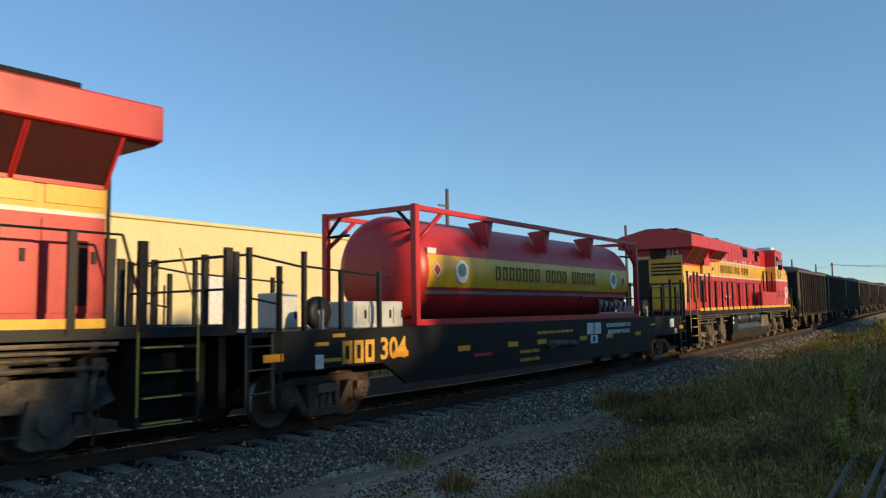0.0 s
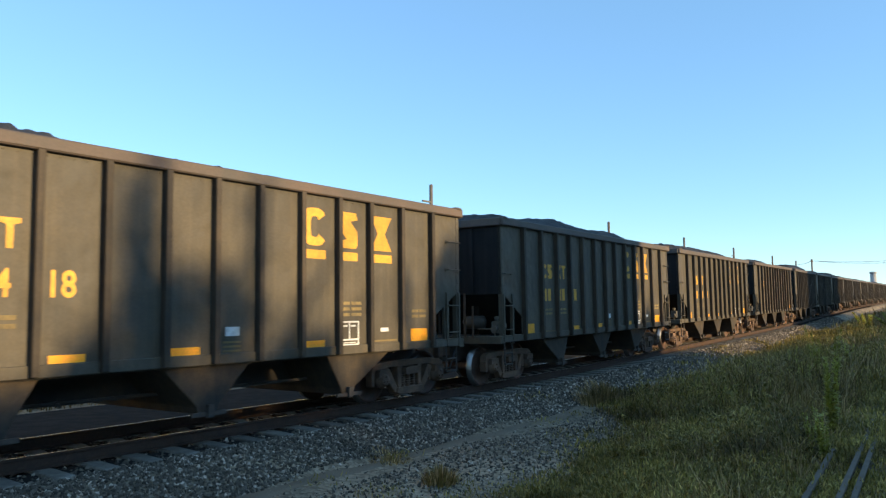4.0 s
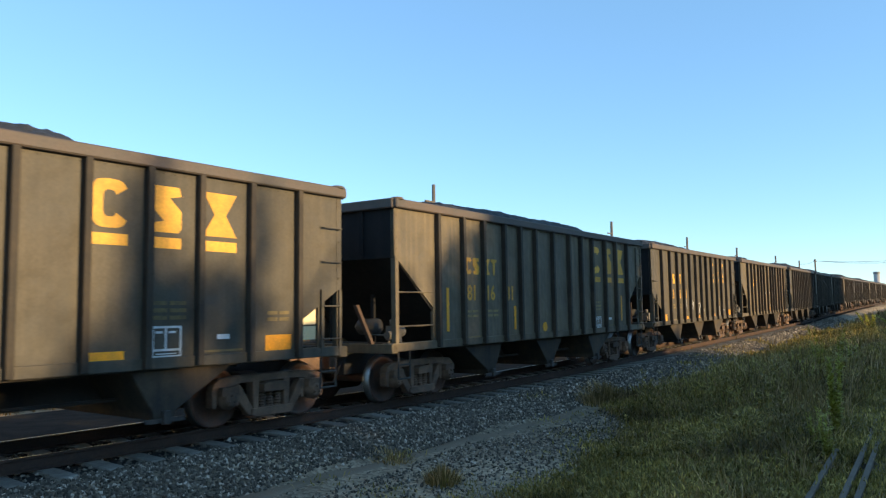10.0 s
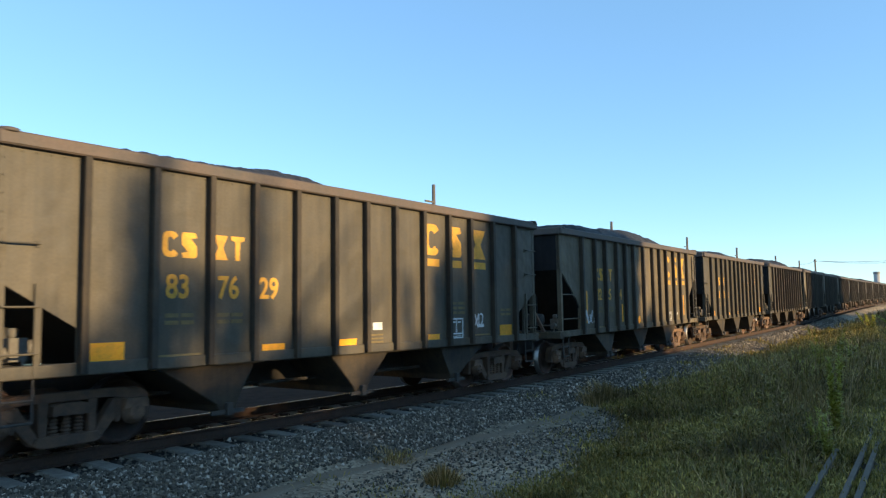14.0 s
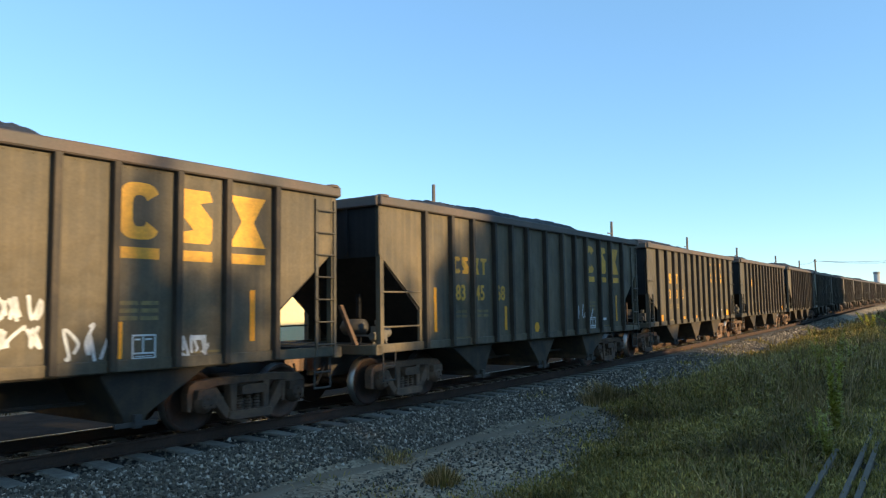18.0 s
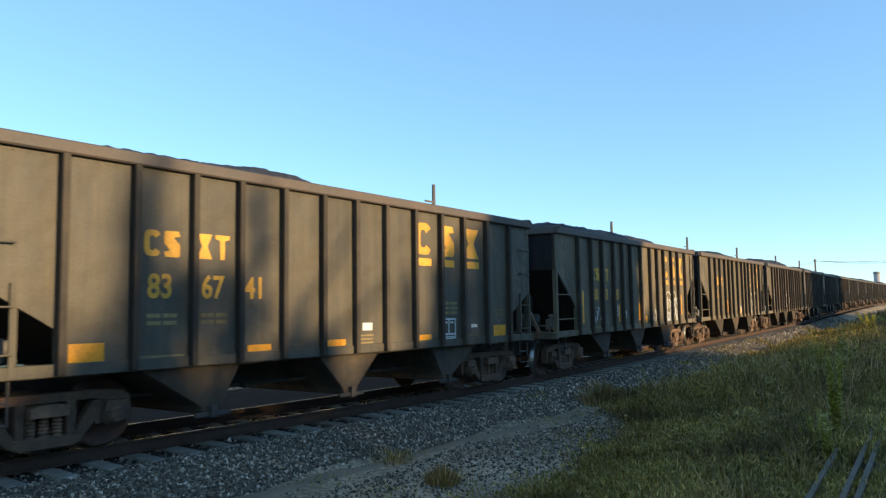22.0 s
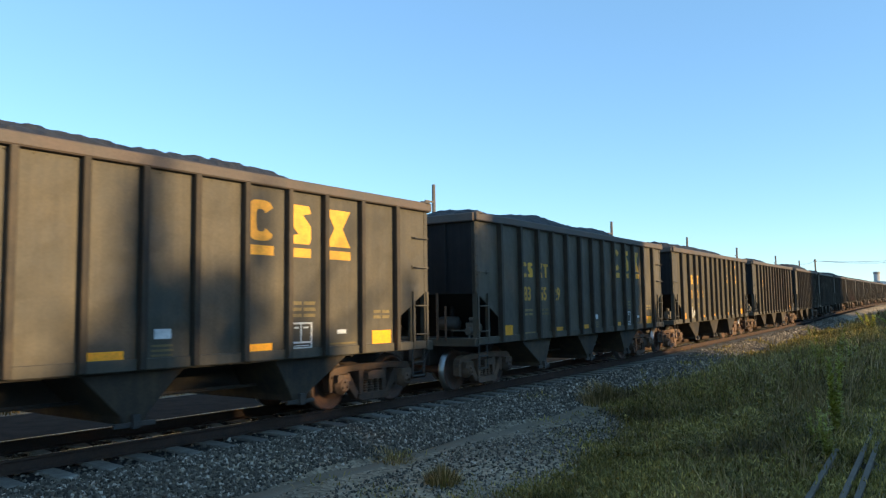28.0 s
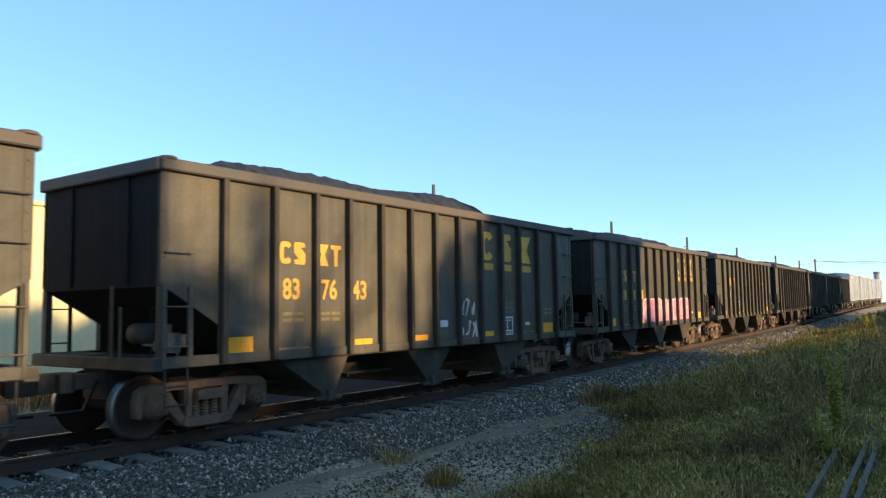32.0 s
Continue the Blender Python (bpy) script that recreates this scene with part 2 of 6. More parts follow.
def ground_z(x, y):
    _, ty, tz, _ = track(x)
    q = ty - y
    bump = 0.0
    if q > 2.6:
        bump = 0.05 * noise.noise((x * 0.5, y * 0.5, 3.0)) + 0.10 * noise.noise((x * 0.13, y * 0.13, 8.0)) * min((q - 2.6) / 3, 1)
    return tz + profile(q) + bump


def soil_material():
    m, n, l, p = nodes_of("gravel_soil")
    tc = n.new("ShaderNodeTexCoord")
    vor = n.new("ShaderNodeTexVoronoi")
    vor.inputs["Scale"].default_value = 17.0
    big = n.new("ShaderNodeTexNoise")
    big.inputs["Scale"].default_value, big.inputs["Detail"].default_value = 0.45, 7
    l.new(tc.outputs["Object"], vor.inputs["Vector"])
    l.new(tc.outputs["Object"], big.inputs["Vector"])
    ramp = n.new("ShaderNodeValToRGB")
    e = ramp.color_ramp.elements
    e[0].position, e[0].color = 0.36, (0.20, 0.162, 0.115, 1)
    e[1].position, e[1].color = 0.66, (0.36, 0.28, 0.19, 1)
    l.new(big.outputs[0], ramp.inputs[0])
    g = n.new("ShaderNodeMix")
    g.data_type, g.blend_type = "RGBA", "MULTIPLY"
    g.inputs[0].default_value = 0.75
    bw = n.new("ShaderNodeRGBToBW")
    l.new(vor.outputs["Color"], bw.inputs[0])
    mr = n.new("ShaderNodeMapRange")
    mr.inputs["To Min"].default_value, mr.inputs["To Max"].default_value = 0.35, 1.7
    l.new(bw.outputs[0], mr.inputs["Value"])
    l.new(ramp.outputs[0], g.inputs[6])
    l.new(mr.outputs[0], g.inputs[7])
    l.new(g.outputs[2], p.inputs["Base Color"])
    p.inputs["Roughness"].default_value, p.inputs["Specular IOR Level"].default_value = 0.95, 0.05
    b = n.new("ShaderNodeBump")
    b.inputs["Strength"].default_value, b.inputs["Distance"].default_value = 0.9, 0.03
    l.new(vor.outputs["Distance"], b.inputs["Height"])
    l.new(b.outputs[0], p.inputs["Normal"])
    return m


SOIL = soil_material()


def stone_material():
    m, n, l, p = nodes_of("crushed_stone")
    geo = n.new("ShaderNodeNewGeometry")
    ramp = n.new("ShaderNodeValToRGB")
    e = ramp.color_ramp.elements
    e[0].position, e[0].color = 0.0, (0.070, 0.056, 0.043, 1)
    e[1].position, e[1].color = 1.0, (0.80, 0.67, 0.53, 1)
    k = ramp.color_ramp.elements.new(0.8)
    k.color = (0.245, 0.205, 0.155, 1)
    l.new(geo.outputs["Random Per Island"], ramp.inputs[0])
    no = n.new("ShaderNodeTexNoise")
    no.inputs["Scale"].default_value = 40
    g = n.new("ShaderNodeMix")
    g.data_type, g.blend_type = "RGBA", "MULTIPLY"
    g.inputs[0].default_value = 0.5
    l.new(ramp.outputs[0], g.inputs[6])
    l.new(no.outputs[0], g.inputs[7])
    l.new(g.outputs[2], p.inputs["Base Color"])
    p.inputs["Roughness"].default_value, p.inputs["Specular IOR Level"].default_value = 0.8, 0.2
    return m


STONE = stone_material()


def build_ground():
    xs = [-900, -500, -250, -120, -60, -30, -15] + [-8 + 0.8 * i for i in range(60)] + [40 + 2.5 * i for i in range(41)] + [160, 220, 320, 500, 900, 1600]
    lat = [-900, -400, -180, -80, -40, -20, -10, -6, -4.2, -3.3, -2.6, -1.9, -1.5, 0, 1.5, 1.9, 2.3, 2.5, 2.7, 3.0, 3.3, 3.7, 4.2, 4.8, 5.4, 6, 6.6, 7.2, 7.8, 8.4, 9, 9.6, 10.4, 11.4, 13, 16, 22, 32, 50, 90, 180, 400, 900]
    bm = bmesh.new()
    grid = []
    for x in xs:
        row = []
        cx, cy, cz, a = track(x)
        for q in lat:
            gx, gy = cx + q * math.sin(a), cy - q * math.cos(a)
            row.append(bm.verts.new((gx, gy, ground_z(x, cy - q))))
        grid.append(row)
    for i in range(len(xs) - 1):
        for j in range(len(lat) - 1):
            bm.faces.new((grid[i][j + 1], grid[i + 1][j + 1], grid[i + 1][j], grid[i][j])).smooth = True
    bmesh.ops.recalc_face_normals(bm, faces=bm.faces)
    solid("ground", bm, SOIL, "grey gravelly soil and ballast beside the track", "ground", kind="structure")


build_ground()


def sweep_rail(name, off, s0, s1, label, step=2.0):
    """A flat-bottomed rail swept along the track: web and foot rusty, head polished on top."""
    prof = [(-0.07, -0.18), (0.07, -0.18), (0.07, -0.168), (0.012, -0.15), (0.012, -0.045), (0.036, -0.035), (0.036, -0.006),
            (0.009, 0.0), (-0.009, 0.0), (-0.036, -0.006), (-0.036, -0.035), (-0.012, -0.045), (-0.012, -0.15), (-0.07, -0.168)]
    bm = bmesh.new()
    prev = None
    s = s0
    while s <= s1 + 1e-6:
        ring = [bm.verts.new(offset_point(s, off + p[0], p[1])) for p in prof]
        if prev:
            for i in range(len(prof)):
                f = bm.faces.new((prev[i], prev[(i + 1) % len(prof)], ring[(i + 1) % len(prof)], ring[i]))
                f.material_index = 1 if i == 7 else 0
        prev = ring
        s += step if -20 < s < 150 else 10.0
    bmesh.ops.recalc_face_normals(bm, faces=bm.faces)
    return solid(name, bm, [RAILSIDE, RAILTOP], label, "rail", "running rails", "structure")


for o in (-0.7525, 0.7525):
    sweep_rail("rail", o, -800, 900, "rusty steel running rail with a polished head")


def tie_mesh():
    bm = bmesh.new()
    prism(bm, [(-1.42, -0.40), (1.42, -0.40), (1.42, -0.20), (0.95, -0.182), (0.55, -0.182), (0.4, -0.215), (-0.4, -0.215), (-0.55, -0.182), (-0.95, -0.182), (-1.42, -0.20)], -0.12, 0.12, "x")
    soften(bm, 0.015)
    return mesh_of("tie", bm, TIE)


# ---- hopper wagons ----
WID, TOP, LOW = 1.56, 3.92, 1.03
HALF_PLAIN, HALF_DEEP = 6.3, 6.6
PITCH = 14.257
# the thirteen ribs of a side, measured from the wagon's middle
_plain, _deep = (0.82, 1.70, 2.57, 3.385, 4.295, 5.265), (0.98, 1.75, 2.52, 3.455, 4.28, 5.22)
RIBS = {False: [-x for x in _plain[::-1]] + [0.0] + list(_plain), True: [-x for x in _deep[::-1]] + [0.0] + list(_deep)}


def panel(p, deep=False):
    """The place p panels along a side: 0 at its front end, 1 at the first rib, 14 at its rear end."""
    half = HALF_DEEP if deep else HALF_PLAIN
    return float(np.interp(p, range(15), [-half] + RIBS[deep] + [half]))


def truck_parts(parent, x, wheel_r=0.457, base=1.778):
    """A two-axle freight truck under a wagon."""
    tr = part("truck", truck_bolster(), RUSTY, parent, "two-axle freight truck with rusty cast frames", at=pose(x, 0, 0))
    for sy in (-1, 1):
        part("side_frame", TRUCK["frame"], None, tr, at=pose(0, 1.02 * sy, 0))
        for k in (-1, 1):
            part("bearing", TRUCK["bearing"], None, tr, at=pose(k * base / 2, 1.1 * sy, wheel_r))
        part("bolster_spring", TRUCK["spring"], None, tr, at=pose(0, 1.04 * sy, 0))
    for k in (-1, 1):
        bm = bmesh.new()
        rod(bm, (k * 0.36, -0.85, 0.40), (k * 0.36, 0.85, 0.40), 0.045, 6)
        for sy in (-1, 1):
            prism(bm, [(k * 0.40, 0.28), (k * 0.46, 0.30), (k * 0.42, 0.56), (k * 0.36, 0.54)], min(sy * 0.70, sy * 0.82), max(sy * 0.70, sy * 0.82))
        part("brake_beam", bm, UNDER, tr)
        part("wheelset", TRUCK["wheelset"], None, tr, "rusty wheelset with bright tread edges", at=pose(k * base / 2, 0, wheel_r))


TRUCK = {}


def truck_bolster():
    if "bolster" not in TRUCK:
        bm = bmesh.new()
        prism(bm, [(-1.05, 0.52), (1.05, 0.52), (1.05, 0.68), (0.4, 0.80), (-0.4, 0.80), (-1.05, 0.68)], -0.2, 0.2, "x")
        soften(bm, 0.02)
        TRUCK["bolster"] = mesh_of("truck", bm, RUSTY)
        # cast side frame: a deep top bar, sloping tension arms, spring seat, columns, jaws over the axles
        bm = bmesh.new()
        t = 0.085
        prism(bm, [(-1.16, 0.56), (-1.13, 0.70), (-1.02, 0.77), (-0.62, 0.80), (0.62, 0.80), (1.02, 0.77), (1.13, 0.70), (1.16, 0.56), (0.98, 0.62), (0.80, 0.64), (0.62, 0.68), (-0.62, 0.68), (-0.80, 0.64), (-0.98, 0.62)], -t, t)
        prism(bm, [(-0.44, 0.17), (-0.34, 0.13), (0.34, 0.13), (0.44, 0.17), (0.40, 0.27), (-0.40, 0.27)], -t * 1.5, t * 1.5)
        for k in (-1, 1):
            prism(bm, [(k * 0.44, 0.16), (k * 0.36, 0.26), (k * 0.62, 0.66), (k * 0.80, 0.66), (k * 0.80, 0.56)], -t * 0.9, t * 0.9)
            prism(bm, [(k * 0.27, 0.26), (k * 0.37, 0.26), (k * 0.39, 0.70), (k * 0.25, 0.70)], -t * 1.1, t * 1.1)
            prism(bm, [(k * 1.05, 0.66), (k * 1.16, 0.60), (k * 1.15, 0.34), (k * 1.07, 0.32)], -t, t)
            prism(bm, [(k * 0.64, 0.62), (k * 0.76, 0.64), (k * 0.72, 0.34), (k * 0.65, 0.34)], -t, t)
        soften(bm, 0.012)
        TRUCK["frame"] = mesh_of("side_frame", bm, RUSTY)
        bm = bmesh.new()
        lathe(bm, [(-0.18, 0.13), (-0.02, 0.165), (0.05, 0.165), (0.07, 0.12), (0.12, 0.115), (0.135, 0.08)], 16, Matrix.Rotation(-math.pi / 2, 4, "Z"))
        prism(bm, [(-0.17, 0.06), (-0.15, 0.19), (0.15, 0.19), (0.17, 0.06)], -0.11, 0.09)
        for k in range(3):
            a = math.radians(90 + 120 * k)
            rod(bm, (0.06 * math.cos(a), -0.13, 0.06 * math.sin(a)), (0.06 * math.cos(a), -0.16, 0.06 * math.sin(a)), 0.02, 6)
            rod(bm, (0.06 * math.cos(a), 0.13, 0.06 * math.sin(a)), (0.06 * math.cos(a), 0.16, 0.06 * math.sin(a)), 0.02, 6)
        TRUCK["bearing"] = mesh_of("bearing", bm, RUSTY)
        # three upright coil springs under the bolster's end
        bm = bmesh.new()
        for off in (-0.165, 0.0, 0.165):
            lathe(bm, [(0.27 + k * 0.0115, 0.060 + 0.012 * math.cos(k * math.pi / 2)) for k in range(22)], 8, pose(off, 0, 0) @ Matrix.Rotation(-math.pi / 2, 4, "Y"))
        prism(bm, [(-0.24, 0.52), (0.24, 0.52), (0.24, 0.64), (0.14, 0.67), (-0.14, 0.67), (-0.24, 0.64)], -0.17, 0.17)
        TRUCK["spring"] = mesh_of("spring", bm, RUSTY)
        TRUCK["wheelset"] = wheelset(0.457)
    return TRUCK["bolster"]


def wheelset(r):
    bm = bmesh.new()
    lathe(bm, [(-1.0, 0.075), (-0.66, 0.085), (0.66, 0.085), (1.0, 0.075)], 10, Matrix.Rotation(math.pi / 2, 4, "Z"))
    for sy in (-1, 1):
        m = Matrix.Rotation(sy * math.pi / 2, 4, "Z")
        lathe(bm, [(0.70, 0.10), (0.68, r - 0.07), (0.68, r + 0.02), (0.705, r + 0.024), (0.725, r), (0.815, r - 0.004), (0.815, r - 0.065), (0.785, r - 0.075), (0.765, 0.17), (0.80, 0.14), (0.80, 0.10)], 28, m)
    for f in bm.faces:
        c = f.calc_center_median()
        d = math.hypot(c.x, c.z)
        if d > r - 0.02 and 0.69 < abs(c.y):
            f.material_index = 1
    return mesh_of("wheelset", bm, [WHEEL, TREAD])


def ladder_mesh(w, z0, z1, rungs, r=0.014):
    bm = bmesh.new()
    for k in (0, w):
        box(bm, k - 0.03, k + 0.03, -0.03, 0.0, z0, z1)
    for i in range(rungs):
        z = z0 + (z1 - z0) * (i + 0.5) / rungs
        rod(bm, (0, -0.05, z), (w, -0.05, z), r, 6)
        for k in (0, w):
            rod(bm, (k, -0.05, z), (k, 0, z), r, 5)
    return mesh_of("ladder", bm, CAR)


def grab_mesh(w):
    bm = bmesh.new()
    rod(bm, (0, -0.07, 0), (w, -0.07, 0), 0.012, 6)
    for k in (0, w):
        rod(bm, (k, -0.07, 0), (k, 0, 0), 0.012, 6)
        box(bm, k - 0.03, k + 0.03, -0.012, 0, -0.04, 0.04)
    return mesh_of("grab_iron", bm, CAR)


def coupler_mesh():
    bm = bmesh.new()
    box(bm, -0.55, 0.35, -0.1, 0.1, 0.72, 0.94)
    prism(bm, [(0.30, -0.17), (0.72, -0.17), (0.80, -0.02), (0.66, 0.04), (0.62, -0.06), (0.52, 0.0), (0.55, 0.17), (0.40, 0.2), (0.30, 0.12)], 0.69, 0.97, "z")
    soften(bm, 0.015)
    return mesh_of("coupler", bm, RUSTY)


def hopper_master(deep):
    """A three-bay coal hopper. deep: the older kind, with the sides cut back further over the end slopes."""
    car = thing("hopper_car", "sooty black steel coal hopper wagon with ribbed sides, loaded", "hopper wagon", "coal hoppers in the train")
    paint = CAR_OLD if deep else CAR
    HALF = HALF_DEEP if deep else HALF_PLAIN
    # where the side sheet is cut along the end slope: (distance from the end, height)
    cut_x, cut_z = (1.33, 2.85) if deep else (0.98, 2.20)
    th = 0.02
    for sy, nm in ((-1, "side_sheet"), (1, "side_sheet")):
        bm = bmesh.new()
        a, b = sy * WID, sy * (WID - th)
        out = [(-HALF, TOP - 0.16), (HALF, TOP - 0.16), (HALF, cut_z), (HALF - cut_x, LOW + 0.75 if deep else LOW + 0.58),
               (HALF - cut_x, LOW), (-HALF + cut_x, LOW), (-HALF + cut_x, LOW + 0.75 if deep else LOW + 0.58), (-HALF, cut_z)]
        prism(bm, out, min(a, b), max(a, b))
        if sy < 0:
            for k in range(round(2 * HALF / 0.17)):        # a row of rivets under the top chord
                x, z = -HALF + 0.1 + 0.17 * k, TOP - 0.215
                rivet = [bm.verts.new((x + u, -WID, z + v)) for u, v in ((-0.013, 0), (0, -0.013), (0.013, 0), (0, 0.013))]
                tip = bm.verts.new((x, -WID - 0.012, z))
                for c, d in zip(rivet, rivet[1:] + rivet[:1]):
                    bm.faces.new((c, d, tip))
        part(nm, bm, paint, car)
        bm = bmesh.new()
        box(bm, -HALF - 0.04, HALF + 0.04, min(sy * (WID - 0.05), sy * (WID + 0.10)), max(sy * (WID - 0.05), sy * (WID + 0.10)), TOP - 0.17, TOP)
        soften(bm, 0.02)
        part("top_chord", bm, CHORD, car, "worn brownish top chord")
        bm = bmesh.new()
        box(bm, -HALF - 0.1, HALF + 0.1, min(sy * (WID - 0.12), sy * (WID + 0.03)), max(sy * (WID - 0.12), sy * (WID + 0.03)), LOW, LOW + 0.16)
        soften(bm, 0.012)
        part("side_sill", bm, paint, car)
    # ribs
    bm = bmesh.new()
    prism(bm, [(-0.05, 0.0), (0.05, 0.0), (0.048, -0.112), (-0.048, -0.112)], LOW + 0.02, TOP - 0.165, "z")
    soften(bm, 0.008)
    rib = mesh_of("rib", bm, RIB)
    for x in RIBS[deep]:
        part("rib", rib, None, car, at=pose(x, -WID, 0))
    bm = bmesh.new()
    for x in RIBS[deep]:
        prism(bm, [(x - 0.05, WID), (x + 0.05, WID), (x + 0.048, WID + 0.112), (x - 0.048, WID + 0.112)], LOW + 0.02, TOP - 0.165, "z")
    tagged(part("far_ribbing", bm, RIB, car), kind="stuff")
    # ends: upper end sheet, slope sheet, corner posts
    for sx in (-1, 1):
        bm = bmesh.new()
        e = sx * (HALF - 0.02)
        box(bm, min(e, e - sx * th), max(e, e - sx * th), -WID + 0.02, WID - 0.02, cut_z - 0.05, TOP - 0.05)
        part("end_sheet", bm, SOOT_SHADE, car)
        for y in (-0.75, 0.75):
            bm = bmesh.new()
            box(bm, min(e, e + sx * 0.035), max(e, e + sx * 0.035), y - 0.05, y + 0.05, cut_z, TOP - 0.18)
            part("end_post", bm, SOOT_SHADE, car)
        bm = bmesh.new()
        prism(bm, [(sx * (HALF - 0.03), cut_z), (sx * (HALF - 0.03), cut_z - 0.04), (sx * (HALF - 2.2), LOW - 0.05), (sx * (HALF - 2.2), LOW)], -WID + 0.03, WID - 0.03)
        part("slope_sheet", bm, SOOT_SHADE, car)
        bm = bmesh.new()
        box(bm, min(e, e + sx * 0.1), max(e, e + sx * 0.1), -WID - 0.02, WID + 0.02, TOP - 0.18, TOP + 0.01)
        soften(bm, 0.02)
        part("end_chord", bm, CHORD, car)
        for sy in (-1, 1):
            bm = bmesh.new()
            box(bm, min(e, e - sx * 0.10), max(e, e - sx * 0.10), sy * (WID - 0.10), sy * (WID + 0.008), LOW, TOP - 0.17)
            for j in range(9):
                z = LOW + 0.9 + j * 0.21
                rod(bm, (e - sx * 0.05, sy * WID, z), (e - sx * 0.05, sy * (WID + 0.02), z), 0.018, 6)
            part("corner_post", bm, paint, car)
            if sy > 0:
                continue
            bm = bmesh.new()
            lathe(bm, [(TOP - 0.02, 0.13), (TOP + 0.02, 0.13), (TOP + 0.035, 0.09)], 12, pose(e - sx * 0.08, sy * WID, 0) @ Matrix.Rotation(-math.pi / 2, 4, "Y"))
            part("corner_cap", bm, CHORD, car)
            bm = bmesh.new()
            x0 = sx * (HALF - (1.28 if deep else 0.52))
            box(bm, x0 - 0.035, x0 + 0.035, sy * (WID - 0.06), sy * (WID - 0.005), LOW, LOW + 1.05)
            part("end_strut", bm, paint, car)
        bm = bmesh.new()
        box(bm, sx * (HALF + 0.12), sx * (HALF - 0.06), -WID - 0.03, WID + 0.03, LOW - 0.03, LOW + 0.15)
        soften(bm, 0.015)
        part("end_sill", bm, paint, car)
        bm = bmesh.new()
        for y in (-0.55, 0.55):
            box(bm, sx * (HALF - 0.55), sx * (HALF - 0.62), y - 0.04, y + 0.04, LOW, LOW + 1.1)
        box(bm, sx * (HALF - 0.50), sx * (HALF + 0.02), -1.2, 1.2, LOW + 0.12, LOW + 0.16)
        part("end_platform", bm, SOOT_SHADE, car)
        part("coupler", COUPLER, None, car, at=pose(sx * 6.34, 0, 0, 0, 0, 0 if sx > 0 else 180))
        bm = bmesh.new()
        rod(bm, (sx * (HALF + 0.15), -0.35, 0.85), (sx * (HALF + 0.32), -0.3, 0.45), 0.025, 6)
        rod(bm, (sx * (HALF + 0.32), -0.3, 0.45), (sx * (HALF + 0.72), -0.15, 0.42), 0.025, 6)
        part("air_hose", bm, BLACK, car)
        # near and far side ladders hang below the end of the side
        for sy in (-1, 1):
            if deep and sx < 0:
                bm = bmesh.new()
                for z in (1.5, 2.15):
                    rod(bm, (-HALF + 0.03, sy * (WID - 0.01), z), (-HALF + 1.3, sy * (WID - 0.01), z), 0.018, 6)
                part("step_bar", bm, paint, car)
                continue
            lad = LADDER_TALL if deep else LADDER
            x0 = sx * (HALF - 0.06) - (0.42 if sx > 0 else 0)
            part("ladder", lad, None, car, at=pose(x0 if sy < 0 else x0 + 0.42, sy * (WID + 0.01), 0, 0, 0, 0 if sy < 0 else 180))
            for z in ((2.62,) if sx < 0 else (2.62, 3.2)) if not deep else ():
                part("grab_iron", GRAB, None, car, at=pose(x0 if sy < 0 else x0 + 0.42, sy * WID, z, 0, 0, 0 if sy < 0 else 180))
        bm = bmesh.new()
        x0 = sx * (HALF - 0.12) - (0.36 if sx > 0 else 0)
        rod(bm, (x0, -WID + 0.02, LOW), (x0, -WID + 0.02, 0.52), 0.016, 6)
        rod(bm, (x0 + 0.36, -WID + 0.02, LOW), (x0 + 0.36, -WID + 0.02, 0.52), 0.016, 6)
        rod(bm, (x0, -WID + 0.02, 0.52), (x0 + 0.36, -WID + 0.02, 0.52), 0.018, 6)
        rod(bm, (x0, -WID + 0.02, 0.78), (x0 + 0.36, -WID + 0.02, 0.78), 0.018, 6)
        part("sill_step", bm, UNDER, car)
        truck_parts(car, sx * 5.15)
    for k in (-0.7,):
        bm = bmesh.new()
        rod(bm, (-4.3, k, 0.62), (4.3, k, 0.58), 0.03, 6)
        rod(bm, (-1.9, k - 0.25, 0.6), (-1.7, k + 0.25, 0.6), 0.03, 6)
        part("brake_rod", bm, UNDER, car)
    # brake gear on the front platform
    gear = part("brake_cylinder", (lambda b: (lathe(b, [(-0.30, 0.05), (-0.26, 0.16), (0.18, 0.16), (0.22, 0.12), (0.30, 0.05)], 16, pose(-HALF + 0.42, -0.55, LOW + 0.46, 0, 0, 90)), b)[1])(bmesh.new()), GRIMY, car, "grimy brake cylinder")
    bm = bmesh.new()
    box(bm, -HALF + 0.30, -HALF + 0.52, -1.32, -1.10, LOW + 0.20, LOW + 0.48)
    lathe(bm, [(0, 0.07), (0.02, 0.10), (0.16, 0.10), (0.18, 0.06)], 10, pose(-HALF + 0.50, -1.22, LOW + 0.36))
    lathe(bm, [(0, 0.05), (0.12, 0.07), (0.14, 0.05)], 10, pose(-HALF + 0.38, -1.21, LOW + 0.46) @ Matrix.Rotation(-math.pi / 2, 4, "Y"))
    lathe(bm, [(0, 0.08), (0.13, 0.08)], 10, pose(-HALF + 0.18, -1.22, LOW + 0.30))
    for a, b in (((-0.2, -1.25, 0.2), (-0.2, -1.25, 0.02)), ((-0.34, -1.1, 0.3), (-0.34, -0.7, 0.3)), ((-0.45, -1.3, 0.25), (-0.45, -1.42, 0.05))):
        rod(bm, (-HALF - a[0], a[1], LOW + a[2]), (-HALF - b[0], b[1], LOW + b[2]), 0.022, 6)
    part("brake_valve", bm, VALVE, car, "pale dusty brake valve with pipes")
    bm = bmesh.new()
